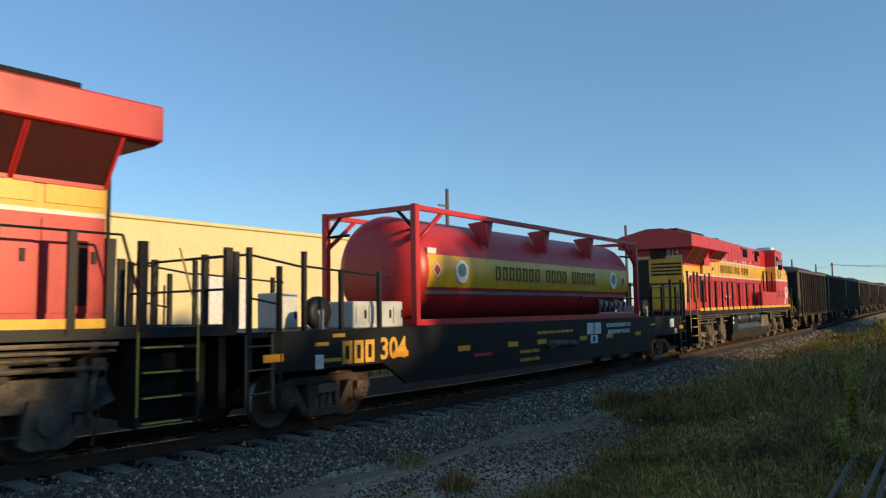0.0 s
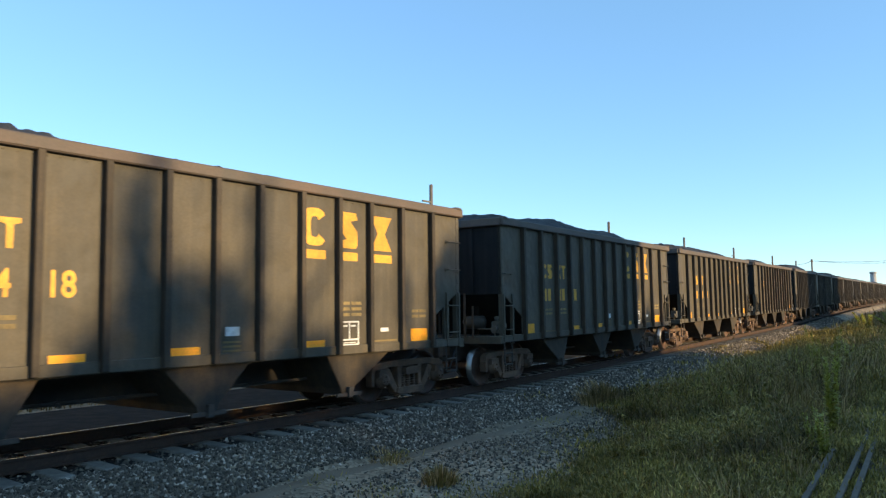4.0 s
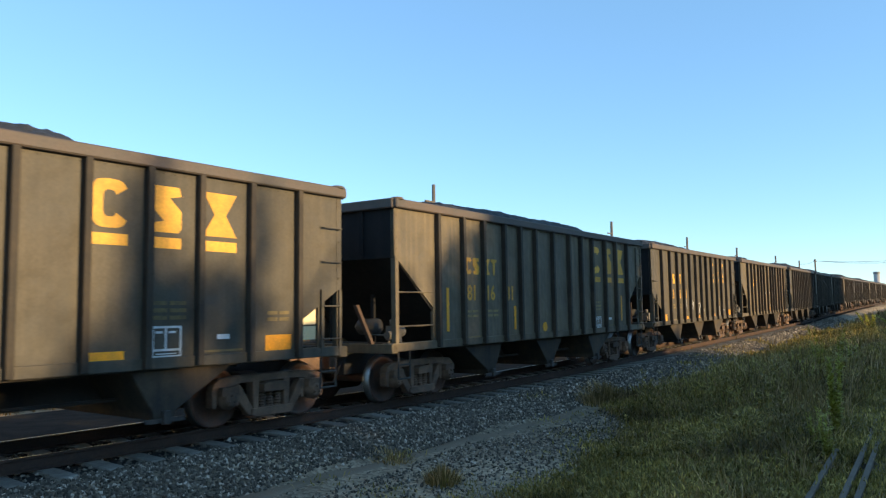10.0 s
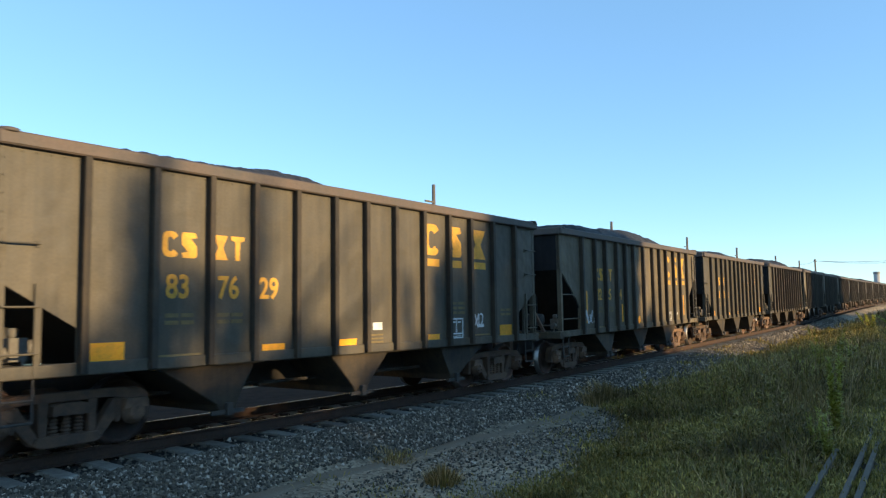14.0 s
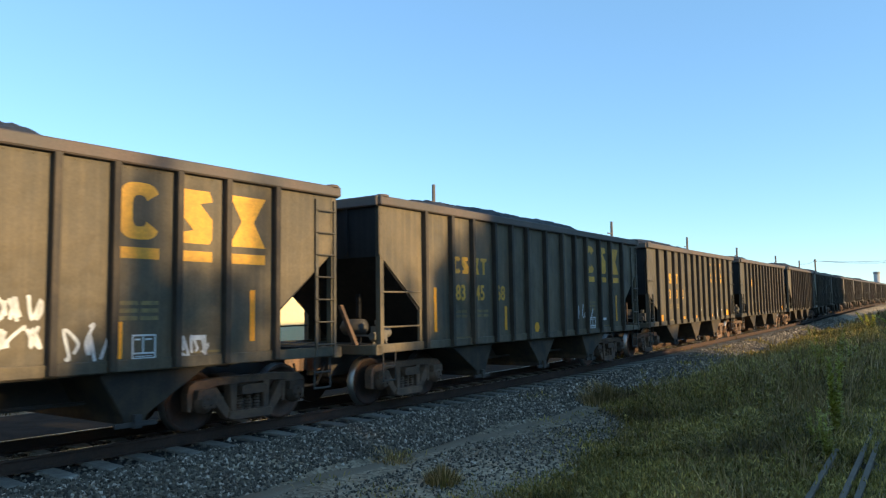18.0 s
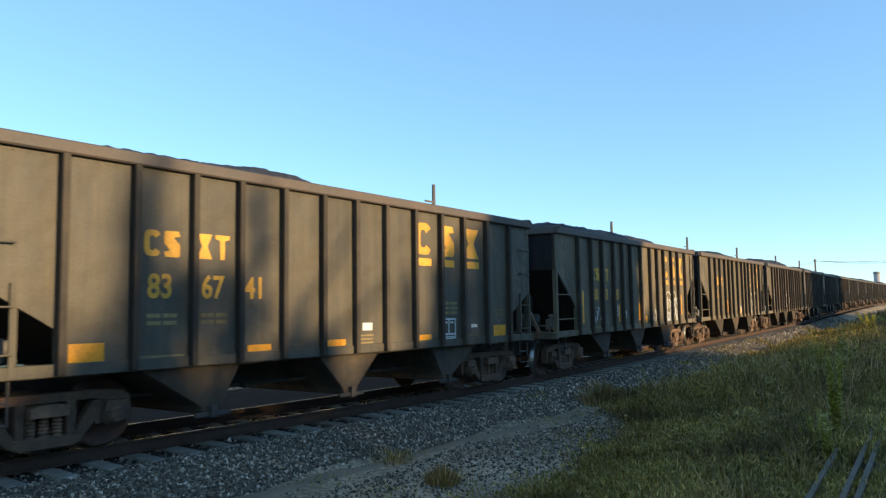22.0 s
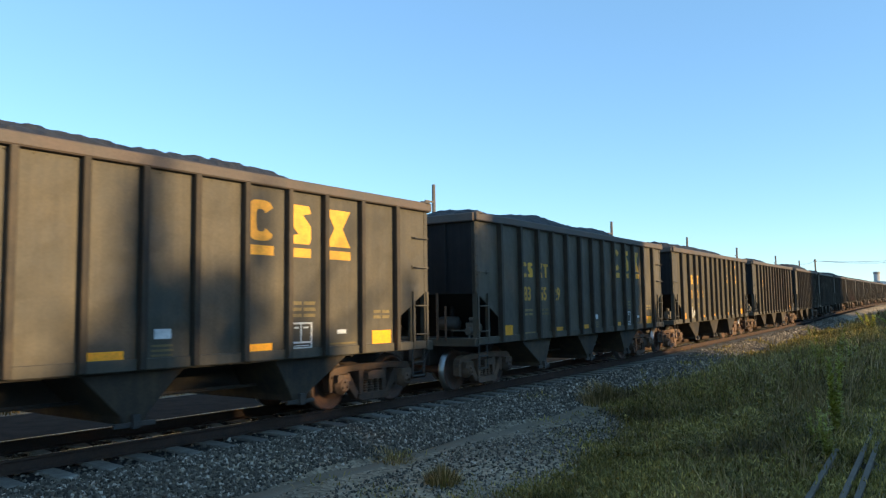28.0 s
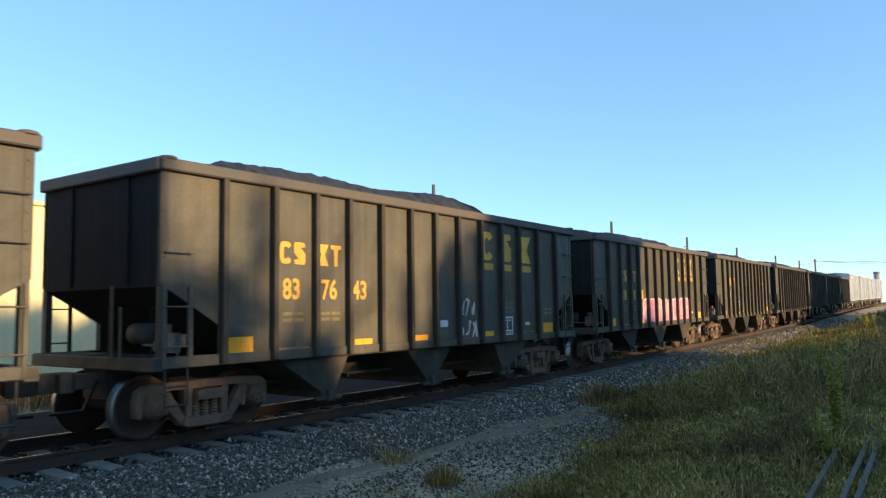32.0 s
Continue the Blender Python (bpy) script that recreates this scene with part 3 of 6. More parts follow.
    if deep:
        prism(bm, [(-1.18, 1.18), (-1.10, 1.18), (-0.72, 1.92), (-0.80, 1.92)], -HALF - 0.22, -HALF - 0.14, "x")
    else:
        rod(bm, (-HALF - 0.12, -0.62, LOW + 0.1), (-HALF - 0.12, -0.62, LOW + 1.15), 0.03, 6)
        rod(bm, (-HALF - 0.12, -0.84, LOW + 0.1), (-HALF - 0.12, -0.84, LOW + 0.85), 0.025, 6)
    part("brake_lever", bm, RUSTY, car, "rusty brake lever at the front end")
    # floor, centre sill and the three discharge hoppers
    bm = bmesh.new()
    box(bm, -HALF, HALF, -0.3, 0.3, 0.56, LOW + 0.05)
    soften(bm, 0.015)
    part("center_sill", bm, UNDER, car)
    bm = bmesh.new()
    box(bm, -HALF + 2.1, HALF - 2.1, -WID + 0.05, WID - 0.05, LOW - 0.02, LOW + 0.02)
    part("floor_sheet", bm, UNDER, car)
    for a, b, c, d in ((-4.1, -2.42, -3.10, -2.80), (-0.78, 0.78, -0.16, 0.16), (2.42, 4.1, 2.80, 3.10)):
        bm = bmesh.new()
        cx = (c + d) / 2
        prism(bm, [(a, LOW), (b, LOW), (d + 0.03, 0.44), (d, 0.33), (c, 0.33), (c - 0.03, 0.44)], -WID + 0.10, WID - 0.10)
        soften(bm, 0.012)
        ch = part("discharge_hopper", bm, CHUTE, car)
        bm = bmesh.new()
        box(bm, cx - 0.3, cx + 0.3, -WID + 0.06, -WID + 0.10, 0.30, 0.36)
        box(bm, cx - 0.05, cx + 0.05, -WID + 0.02, -WID + 0.09, 0.28, 0.46)
        part("door_latch", bm, UNDER, ch)
    markings(car, deep)
    return car


def plate(parent, name, x0, x1, z0, z1, material, y=-WID, d=0.006, label=""):
    bm = bmesh.new()
    box(bm, x0, x1, y - d, y, z0, z1)
    return part(name, bm, material, parent, label)


def mark_shape(kind, w, h):
    """Plain yellow shapes: an open block, a notched block, an hourglass, a wedge."""
    bm = bmesh.new()
    d = -0.006
    if kind == 0:
        ring = [(math.copysign(abs(math.cos(t)) ** 0.6, math.cos(t)), math.copysign(abs(math.sin(t)) ** 0.6, math.sin(t))) for t in [k * math.pi / 12 for k in range(24)]]
        out = [[bm.verts.new((x * w * f, y, z * h * g)) for x, z in ring] for f, g, y in ((1, 1, d), (0.36, 0.55, d), (1, 1, 0), (0.36, 0.55, 0))]
        for i in range(2, 22):
            j = i + 1
            bm.faces.new((out[0][i], out[0][j], out[1][j], out[1][i]))
            bm.faces.new((out[0][j], out[0][i], out[2][i], out[2][j]))
    elif kind == 1:
        prism(bm, [(-w, 0.06 * h), (-w, 0.8 * h), (-0.8 * w, h), (0.8 * w, h), (w, 0.62 * h), (0.2 * w, 0.5 * h), (w, -0.06 * h), (w, -0.8 * h), (0.8 * w, -h), (-0.8 * w, -h), (-w, -0.62 * h), (-0.2 * w, -0.5 * h)], d, 0)
    elif kind == 2:
        prism(bm, [(-w, -h), (w, -h), (w * 0.34, 0), (w, h), (-w, h), (-w * 0.34, 0)], d, 0)
    else:
        prism(bm, [(-w * 0.3, -h), (w * 0.3, -h), (w * 0.36, h * 0.55), (w, h * 0.68), (w, h), (-w, h), (-w, h * 0.68), (-w * 0.36, h * 0.55)], d, 0)
    return mesh_of("emblem_figure", bm, YELLOW)


def stencil(car, x, z, w, rows, material):
    """A small block of unreadable stencilled lines, as plain bars."""
    bm = bmesh.new()
    for k in range(rows):
        box(bm, x - w / 2, x - w * 0.04, -WID - 0.006, -WID, z - k * 0.10 - 0.055, z - k * 0.10)
        box(bm, x + w * 0.04, x + w / 2, -WID - 0.006, -WID, z - k * 0.10 - 0.055, z - k * 0.10)
    tagged(part("stencil", bm, material, car), kind="stuff")


def markings(car, deep):
    def px(i, f=0.5):
        return panel(i + f, deep)
    first = 9 + deep
    for i, k, w in ((first, 0, 0.26), (first + 1, 1, 0.23), (first + 2, 2, 0.295)):
        w *= 1.15 if deep else 1.0
        x = px(i, 0.08) + w
        part("emblem_figure", EMBLEM[deep][k], None, car, "yellow painted emblem figure", at=pose(x, -WID, 3.15 if deep else 3.21))
        z = 2.51 if deep else 2.67
        plate(car, "emblem_bar", x - w, x + w, z, z + 0.15, YELLOW)
    # reporting mark as small plain shapes
    for i, x, kind in ((2, 0.275, 0), (2, 0.58, 1), (3, 0.21, 2), (3, 0.52, 3)):
        part("mark_shape", SMALL[kind], None, car, at=pose(panel(i, deep) + x, -WID, 2.735))
    for i in (2, 3):
        stencil(car, px(i, 0.48), 1.78, 0.46, 2, FADED)
    plate(car, "stencil_bar", px(2) - 0.34, px(2) + 0.34, 1.19, 1.22, FADED)
    if not deep:
        for x0, x1, z0, z1 in ((-5.14, -4.68, 1.185, 1.42), (-2.38, -1.92, 1.165, 1.29), (-0.72, -0.23, 1.17, 1.30), (1.78, 2.27, 1.17, 1.30), (4.62, 5.14, 1.19, 1.43)):
            plate(car, "reflector", x0, x1, z0, z1, REFLECT)
        plate(car, "notice_panel", 0.21, 0.47, 1.435, 1.57, WHITE)
        bm = bmesh.new()
        for k in range(3):
            box(bm, 0.17, 0.50, -WID - 0.006, -WID, 1.20 + 0.065 * k, 1.23 + 0.065 * k)
        tagged(part("stencil", bm, FADED, car), kind="stuff")
    else:
        for x, z0, z1 in ((px(1, 0.42), 1.35, 2.25), (px(4, 0.7), 1.30, 1.85), (px(12, 0.55), 1.35, 2.12), (px(10, 0.12), 1.2, 1.68)):
            plate(car, "reflector", x - 0.047, x + 0.047, z0, z1, REFLECT)
        bm = bmesh.new()
        rod(bm, (px(6, 0.55), -WID - 0.008, 1.32), (px(6, 0.55), -WID, 1.32), 0.12, 16)
        part("round_reflector", bm, REFLECT, car)
    bm = bmesh.new()
    x, k = (px(10, 0.32), 0.76) if deep else (px(10, 0.12), 1.0)
    for a in ((0, 0.46, 0, 0.03), (0, 0.46, 0.09, 0.12), (0, 0.46, 0.40, 0.43), (0, 0.03, 0, 0.43), (0.43, 0.46, 0, 0.43), (0.2, 0.225, 0.1, 0.42), (0.06, 0.16, 0.33, 0.36), (0.26, 0.37, 0.33, 0.36), (0.06, 0.38, 0.045, 0.06)):
        box(bm, x + k * a[0], x + k * a[1], -WID - 0.006, -WID, 1.18 + k * a[2], 1.18 + k * a[3])
    part("data_table", bm, WHITE, car, "white outlined data table")
    plate(car, "notice_panel", px(11) - 0.12, px(11) + 0.10, 1.40, 1.47, WHITE)
    stencil(car, px(10, 0.42), 1.95, 0.56, 3, FADED)
    if not deep:
        stencil(car, px(12, 0.6), 1.80, 0.44, 2, FADED)
    plate(car, "stencil_bar", px(11) - 0.34, px(11) + 0.34, 1.22, 1.25, FADED)


def coal_mesh(seed):
    """A load heaped to an even height along the wagon, ramped down towards both ends, with an uneven top."""
    r = random.Random(seed)
    half = HALF_PLAIN - 0.06
    bm = bmesh.new()
    nx, ny = 110, 20
    x0, x1 = r.uniform(-5.1, -3.6), r.uniform(1.3, 3.0)
    ramp0, ramp1, peak = r.uniform(0.7, 1.5), r.uniform(1.3, 2.6), r.uniform(0.44, 0.64)
    hump = [(r.uniform(x0, x1), r.uniform(-0.06, 0.09), r.uniform(0.8, 1.8)) for _ in range(5)]
    rows = []
    for i in range(nx + 1):
        row = []
        x = -half + 2 * half * i / nx
        a = min(max((x - x0 + ramp0) / ramp0, 0.0), 1.0)
        b = min(max((x1 + ramp1 - x) / ramp1, 0.0), 1.0)
        body = (a * a * (3 - 2 * a)) * (b * b * (3 - 2 * b))
        for j in range(ny + 1):
            y = (-WID + 0.04) + (2 * WID - 0.08) * j / ny
            cross = max(0.0, 1 - abs(y / WID) ** 2.4) ** 0.8
            h = peak * body * cross + 0.06 * (1 - body) * cross
            for hx, hh, hw in hump:
                h += hh * math.exp(-((x - hx) / hw) ** 2) * cross * body
            h += 0.03 * noise.noise((x * 1.7, y * 1.7, seed)) + 0.035 * noise.noise((x * 5, y * 5, seed + 4.0)) + 0.045 * noise.noise((x * 11, y * 11, seed + 9.0))
            row.append(bm.verts.new((x, y, TOP - 0.2 + h)))
        rows.append(row)
    for i in range(nx):
        for j in range(ny):
            bm.faces.new((rows[i][j], rows[i + 1][j], rows[i + 1][j + 1], rows[i][j + 1]))
    return mesh_of("coal_load", bm, COAL)


LADDER = ladder_mesh(0.42, LOW + 0.02, LOW + 1.12, 2)
LADDER_TALL = ladder_mesh(0.42, LOW + 0.02, TOP - 0.25, 7)
GRAB = grab_mesh(0.42)
COUPLER = coupler_mesh()
EMBLEM = {deep: [mark_shape(k, w * big, 0.32 * h) for k, w in ((0, 0.26), (1, 0.23), (2, 0.295))] for deep, big, h in ((False, 1.0, 1.0), (True, 1.15, 1.2))}
SMALL = [mark_shape(k, 0.125, 0.18) for k in range(4)]
MOVING = []        # (thing, its middle measured along the train from the first instant's origin)
FIRST_FRONT, FIRST_MID = 50.773, 6.44


def deep_kind(number):
    """Whether a wagon is of the older build, with deeply cut ends."""
    return bool(number) and (number[:2] in ("80", "81", "82") or number[:3] == "834")


def build_hoppers():
    masters = {k: hopper_master(k) for k in (False, True)}
    fresh = {k: True for k in masters}
    loads = [coal_mesh(i) for i in range(11)]
    for i, number in enumerate(NUMBERS):
        deep = deep_kind(number)
        mid = FIRST_FRONT + PITCH * i + FIRST_MID
        if fresh[deep]:
            car, fresh[deep] = masters[deep], False
        else:
            car = copy_thing(masters[deep], Matrix())
        MOVING.append((car, mid))
        cars.append(car)
        load = solid("coal_load", loads[(i * 4 + (3 if i in (28, 35) else 0)) % 11], None, "heaped load of black coal in a hopper wagon", "coal", "coal loads in the train")
        MOVING.append((load, mid))
        numbered.append((car, number))


cars, numbered = [], []
build_hoppers()
for car, number in numbered:
    for k, off in enumerate((0.405, 0.355, 0.32)):
        x = panel(2 + k, deep_kind(number)) + off
        if number:
            part("car_number", text_mesh(number[2 * k:2 * k + 2], 0.33, YELLOW, 0.86, 0.010), None, car, at=pose(x, -WID - 0.002, 2.135))
        else:
            for d in (-0.20, 0.04):
                plate(car, "number_bar", x + d, x + d + 0.16, 1.98, 2.29, YELLOW)

# ---- the diesel engines ----
GLASS = surface("cab_glass", (0.03, 0.04, 0.045), 0.08, 0.0, dirt_amount=0.05, bump=0.0, spec=0.8)
GRIME = surface("engine_underbody", (0.026, 0.022, 0.020), 0.75, dirt=(0.27, 0.20, 0.135), dirt_amount=0.85, scale=2.6, per_object=0.3)
TANKPAINT = surface("tank_black", (0.016, 0.016, 0.017), 0.42, dirt=(0.065, 0.055, 0.045), dirt_amount=0.55, scale=1.2, streak=0.5)
FLATBLACK = surface("wagon_black", (0.006, 0.006, 0.0065), 0.55, spec=0.22, dirt=(0.016, 0.014, 0.012), dirt_amount=0.5, scale=1.5)
BLEACH = surface("label_white", (0.8, 0.8, 0.78), 0.5, dirt_amount=0.15)
GREENISH = surface("emblem_green", (0.16, 0.26, 0.20), 0.5)
HANDRAIL = surface("handrail_yellow", (0.70, 0.45, 0.05), 0.5, dirt=(0.2, 0.14, 0.05), dirt_amount=0.5, scale=6)
NAMEPAINT = surface("name_paint", (0.075, 0.055, 0.018), 0.5, dirt=(0.16, 0.11, 0.03), dirt_amount=0.5, scale=5)
BANDS = [(1.68, 3.12, 0), (3.12, 3.18, 1), (3.18, 3.82, 2), (3.82, 3.88, 1), (3.88, 4.78, 0)]


def flat(parent, name, x0, x1, z0, z1, material, y, d=0.012, label=""):
    """A thin plate on a side of a thing, proud of the face y (its sign says which side)."""
    s = 1 if y > 0 else -1
    bm = bmesh.new()
    box(bm, x0, x1, min(y, y + s * d), max(y, y + s * d), z0, z1)
    return part(name, bm, material, parent, label)


def disc(parent, name, x, z, r, material, y, d=0.012, n=28, label=""):
    s = 1 if y > 0 else -1
    bm = bmesh.new()
    rod(bm, (x, y, z), (x, y + s * d, z), r, n)
    return part(name, bm, material, parent, label)


def letter_blocks(parent, x0, x1, z, h, groups, material, y):
    """A painted name, as a row of plain open blocks."""
    s = 1 if y > 0 else -1
    count = sum(groups) + (len(groups) - 1) * 0.8
    w = (x1 - x0) / count
    x = x0
    for g in groups:
        for i in range(g):
            bm = bmesh.new()
            a, b = x + w * 0.12, x + w * 0.78
            t = w * 0.16
            for bx in ((a, a + t, 0, h), (b - t, b, 0, h), (a + t, b - t, h - t, h), (a + t, b - t, 0, t)):
                box(bm, bx[0], bx[1], min(y, y + s * 0.012), max(y, y + s * 0.012), z + bx[2], z + bx[3])
            part("name_block", bm, material, parent)
            x += w
        x += w * 0.8


def engine_truck(parent, x):
    bm = bmesh.new()
    box(bm, -2.5, 2.5, -0.55, 0.55, 0.55, 1.05)
    tr = part("truck", bm, GRIME, parent, "grimy six-wheel engine truck", at=pose(x, 0, 0))
    for sy in (-1, 1):
        bm = bmesh.new()
        y = sy * 1.06
        prism(bm, [(-2.75, 0.72), (-2.6, 1.02), (-1.4, 1.06), (-1.15, 0.88), (-0.75, 0.88), (-0.5, 1.04), (0.5, 1.04), (0.75, 0.88), (1.15, 0.88), (1.4, 1.06), (2.6, 1.02), (2.75, 0.72), (2.45, 0.6), (1.4, 0.66), (0.6, 0.55), (-0.6, 0.55), (-1.4, 0.66), (-2.45, 0.6)], y - 0.09, y + 0.09)
        part("side_frame", bm, GRIME, tr)
        for k in (-1.87, 0, 1.87):
            bm = bmesh.new()
            prism(bm, [(k - 0.34, 0.28), (k - 0.24, 0.8), (k + 0.24, 0.8), (k + 0.34, 0.28), (k + 0.2, 0.2), (k - 0.2, 0.2)], y - 0.08 + sy * 0.06, y + 0.08 + sy * 0.06)
            rod(bm, (k, y, 0.53), (k, y + sy * 0.24, 0.53), 0.17, 14)
            part("journal_box", bm, GRIME, tr)
        for k in (-0.95, 0.95):
            bm = bmesh.new()
            lathe(bm, [(-0.3, 0.1), (-0.25, 0.15), (0.15, 0.15), (0.35, 0.05)], 12, pose(k, y + sy * 0.2, 0.95))
            rod(bm, (k + 0.2, y + sy * 0.2, 0.9), (k + 0.45, y + sy * 0.1, 0.35), 0.035, 6)
            part("brake_cylinder", bm, GRIME, tr)
        for k in (-2.35, -1.35, -0.5, 0.5, 1.35, 2.35):
            bm = bmesh.new()
            lathe(bm, [(1.02 + j * 0.04 + (0.02 if q else 0), 0.115 if q else 0.09) for j in range(7) for q in (0, 1)], 10, pose(k, y, 0) @ Matrix.Rotation(-math.pi / 2, 4, "Y"))
            part("coil_spring", bm, GRIME, tr)
        for k in (-2.45, -0.55, 1.3):
            bm = bmesh.new()
            rod(bm, (k, y + sy * 0.16, 1.2), (k + 0.12, y + sy * 0.18, 0.42), 0.045, 8)
            box(bm, k - 0.09, k + 0.09, min(y + sy * 0.1, y + sy * 0.22), max(y + sy * 0.1, y + sy * 0.22), 1.12, 1.28)
            part("damper", bm, GRIME, tr)
        bm = bmesh.new()
        for k in (-2.62, 2.55):
            rod(bm, (k, y + sy * 0.1, 1.2), (k + 0.05, y - sy * 0.15, 0.12), 0.022, 6)
        part("sand_pipe", bm, GRIME, tr)
        bm = bmesh.new()
        rod(bm, (-2.5, y + sy * 0.2, 1.16), (2.5, y + sy * 0.2, 1.16), 0.03, 6)
        rod(bm, (-2.1, y + sy * 0.16, 1.28), (1.7, y + sy * 0.16, 1.28), 0.022, 6)
        rod(bm, (-1.5, y + sy * 0.18, 0.4), (1.6, y + sy * 0.18, 0.36), 0.02, 6)
        part("pipe", bm, GRIME, tr)
    for k in (-1.87, 0, 1.87):
        part("wheelset", BIGWHEEL, None, tr, at=pose(k, 0, 0.533))


BIGWHEEL = wheelset(0.533)


def build_engine():
    en = thing("locomotive", "red and yellow six-axle diesel locomotive, freshly painted", "locomotive", "engines at the head of the train")
    # underframe
    bm = bmesh.new()
    prism(bm, [(-10.0, 1.66), (11.2, 1.66), (11.2, 1.52), (-10.0, 1.52)], -1.5, 1.5)
    box(bm, -9.6, 10.9, -0.8, 0.8, 1.12, 1.52)
    part("underframe", bm, BLACK, en)
    for sy in (-1, 1):
        bm = bmesh.new()
        rod(bm, (-8.2, sy * 1.44, 1.46), (10.2, sy * 1.44, 1.46), 0.03, 6)
        rod(bm, (-8.2, sy * 1.40, 1.37), (-2.6, sy * 1.40, 1.37), 0.022, 6)
        rod(bm, (4.4, sy * 1.40, 1.38), (10.2, sy * 1.40, 1.38), 0.022, 6)
        part("sill_pipe", bm, GRIME, en)
        for x in (-7.9, -6.6, -5.2, -4.0, 5.2, 6.4, 7.8, 9.2):
            bm = bmesh.new()
            prism(bm, [(sy * 0.8, 1.5), (sy * 1.46, 1.5), (sy * 1.42, 1.36), (sy * 0.8, 1.16)], x - 0.05, x + 0.05, "x")
            part("sill_bracket", bm, GRIME, en)
        for x, w in ((-4.75, 0.36), (5.35, 0.42), (9.75, 0.3)):
            bm = bmesh.new()
            box(bm, x - w / 2, x + w / 2, min(sy * 1.15, sy * 1.45), max(sy * 1.15, sy * 1.45), 1.02, 1.46)
            soften(bm, 0.02)
            part("sand_box", bm, GRIME, en)
    for sy in (-1, 1):
        x = -8.1
        while x < 10.2:
            flat(en, "sill_stripe", x, min(x + 1.38, 10.5), 1.66, 1.78, GOLD, sy * 1.49, 0.02)
            x += 1.45
    # long hood
    for z0, z1, k in BANDS[:-1] + [(3.88, 4.72, 0)]:
        bm = bmesh.new()
        box(bm, -8.25, 6.95, -0.95, 0.95, z0, z1)
        part(("hood_panel", "hood_stripe", "hood_band")[k], bm, (RED, PALE, GOLD)[k], en)
    bm = bmesh.new()
    prism(bm, [(-0.95, 4.72), (0.95, 4.72), (0.78, 4.82), (-0.78, 4.82)], -3.0, 6.9, "x")
    part("hood_roof", bm, RED, en)
    for x0, x1, z in ((-1.4, 0.6, 4.9), (1.0, 3.2, 4.92)):
        bm = bmesh.new()
        box(bm, x0, x1, -0.6, 0.6, 4.8, z)
        soften(bm, 0.03)
        part("roof_hatch", bm, BLACK if x0 < 0 else RED, en)
    bm = bmesh.new()
    for y in (-0.35, -0.15, 0.1):
        rod(bm, (-1.2, y, 4.98), (-0.55, y, 4.98), 0.06, 10, 0.09)
    box(bm, -1.3, -0.9, -0.5, 0.25, 4.8, 4.94)
    part("horn", bm, BLACK, en)
    # radiator wings
    bm = bmesh.new()
    prism(bm, [(-1.5, 4.18), (-1.5, 4.66), (-0.3, 4.95), (0.3, 4.95), (1.5, 4.66), (1.5, 4.18), (1.3, 4.14), (-1.3, 4.14)], -8.76, -3.0, "x")
    soften(bm, 0.02)
    part("radiator_wing", bm, RED, en)
    bm = bmesh.new()
    box(bm, -8.0, -4.2, -0.7, 0.7, 4.85, 4.985)
    part("radiator_grid", bm, SCREEN, en)
    for sy in (-1, 1):
        for x0, x1 in ((-8.2, -7.05), (-6.98, -5.95), (-5.1, -3.3)):
            z0, z1, ya, yb = 3.56, 4.16, 0.97, 1.40
            if x0 > -5.5:
                z0, ya = 3.86, 1.12
            bm = bmesh.new()
            prism(bm, [(sy * ya, z0), (sy * yb, z1), (sy * (yb - 0.06), z1), (sy * (ya - 0.06), z0)], x0, x1, "x")
            part("radiator_screen", bm, MESHRED, en)
            bm = bmesh.new()
            for xa in (x0 - 0.05, x1):
                prism(bm, [(sy * ya, z0 - 0.05), (sy * (yb + 0.02), z1), (sy * 0.94, z1), (sy * 0.94, z0 - 0.05)], xa, xa + 0.05, "x")
            prism(bm, [(sy * (ya + 0.02), z0), (sy * (ya + 0.02), z0 - 0.06), (sy * 0.94, z0 - 0.06), (sy * 0.94, z0)], x0, x1, "x")
            part("screen_frame", bm, RED, en)
        flat(en, "cover_box", -5.95, -5.1, 3.55, 4.1, RED, sy * 0.95, 0.2)
        flat(en, "cover_box", -5.9, -5.15, 3.2, 3.55, GOLD, sy * 0.95, 0.12)
        # tall dark louvres
        for x0, w, z0, z1 in ((-7.9, 0.26, 2.0, 3.26), (-7.45, 0.22, 2.15, 3.1), (-7.0, 0.28, 2.0, 3.26), (-6.5, 0.24, 2.2, 3.25), (-6.05, 0.26, 2.0, 3.1), (-5.35, 0.2, 2.0, 3.24), (-4.7, 0.24, 2.0, 3.26)):
            flat(en, "louvre", x0, x0 + w, z0, z1, SCREEN, sy * 0.95, 0.014)
        # hood doors: slim seams, handles, labels
        for i in range(12):
            x = -4.2 + i * 0.62
            flat(en, "door_seam", x, x + 0.018, 1.75, 4.6, SCREEN, sy * 0.95, 0.006)
            if i % 3 == 1:
                flat(en, "door_batten", x + 0.2, x + 0.29, 1.8, 2.9, RED, sy * 0.95, 0.03)
        for x, z in ((-3.6, 3.93), (-3.0, 3.93), (-2.3, 3.9), (-1.8, 3.92), (0.2, 3.92), (1.6, 3.93), (2.1, 3.92), (3.2, 3.93), (5.3, 4.2), (-1.9, 2.2), (-1.3, 2.2)):
            flat(en, "notice_label", x, x + 0.16, z, z + 0.09, BLEACH, sy * 0.95, 0.01)
        for x, z in ((-4.0, 3.4), (-2.1, 2.1), (0.6, 2.1), (2.4, 2.0), (3.9, 4.5), (3.9, 4.0), (1.45, 4.6), (4.9, 2.05)):
            flat(en, "latch", x, x + 0.06, z, z + 0.12, BLACK, sy * 0.95, 0.04)
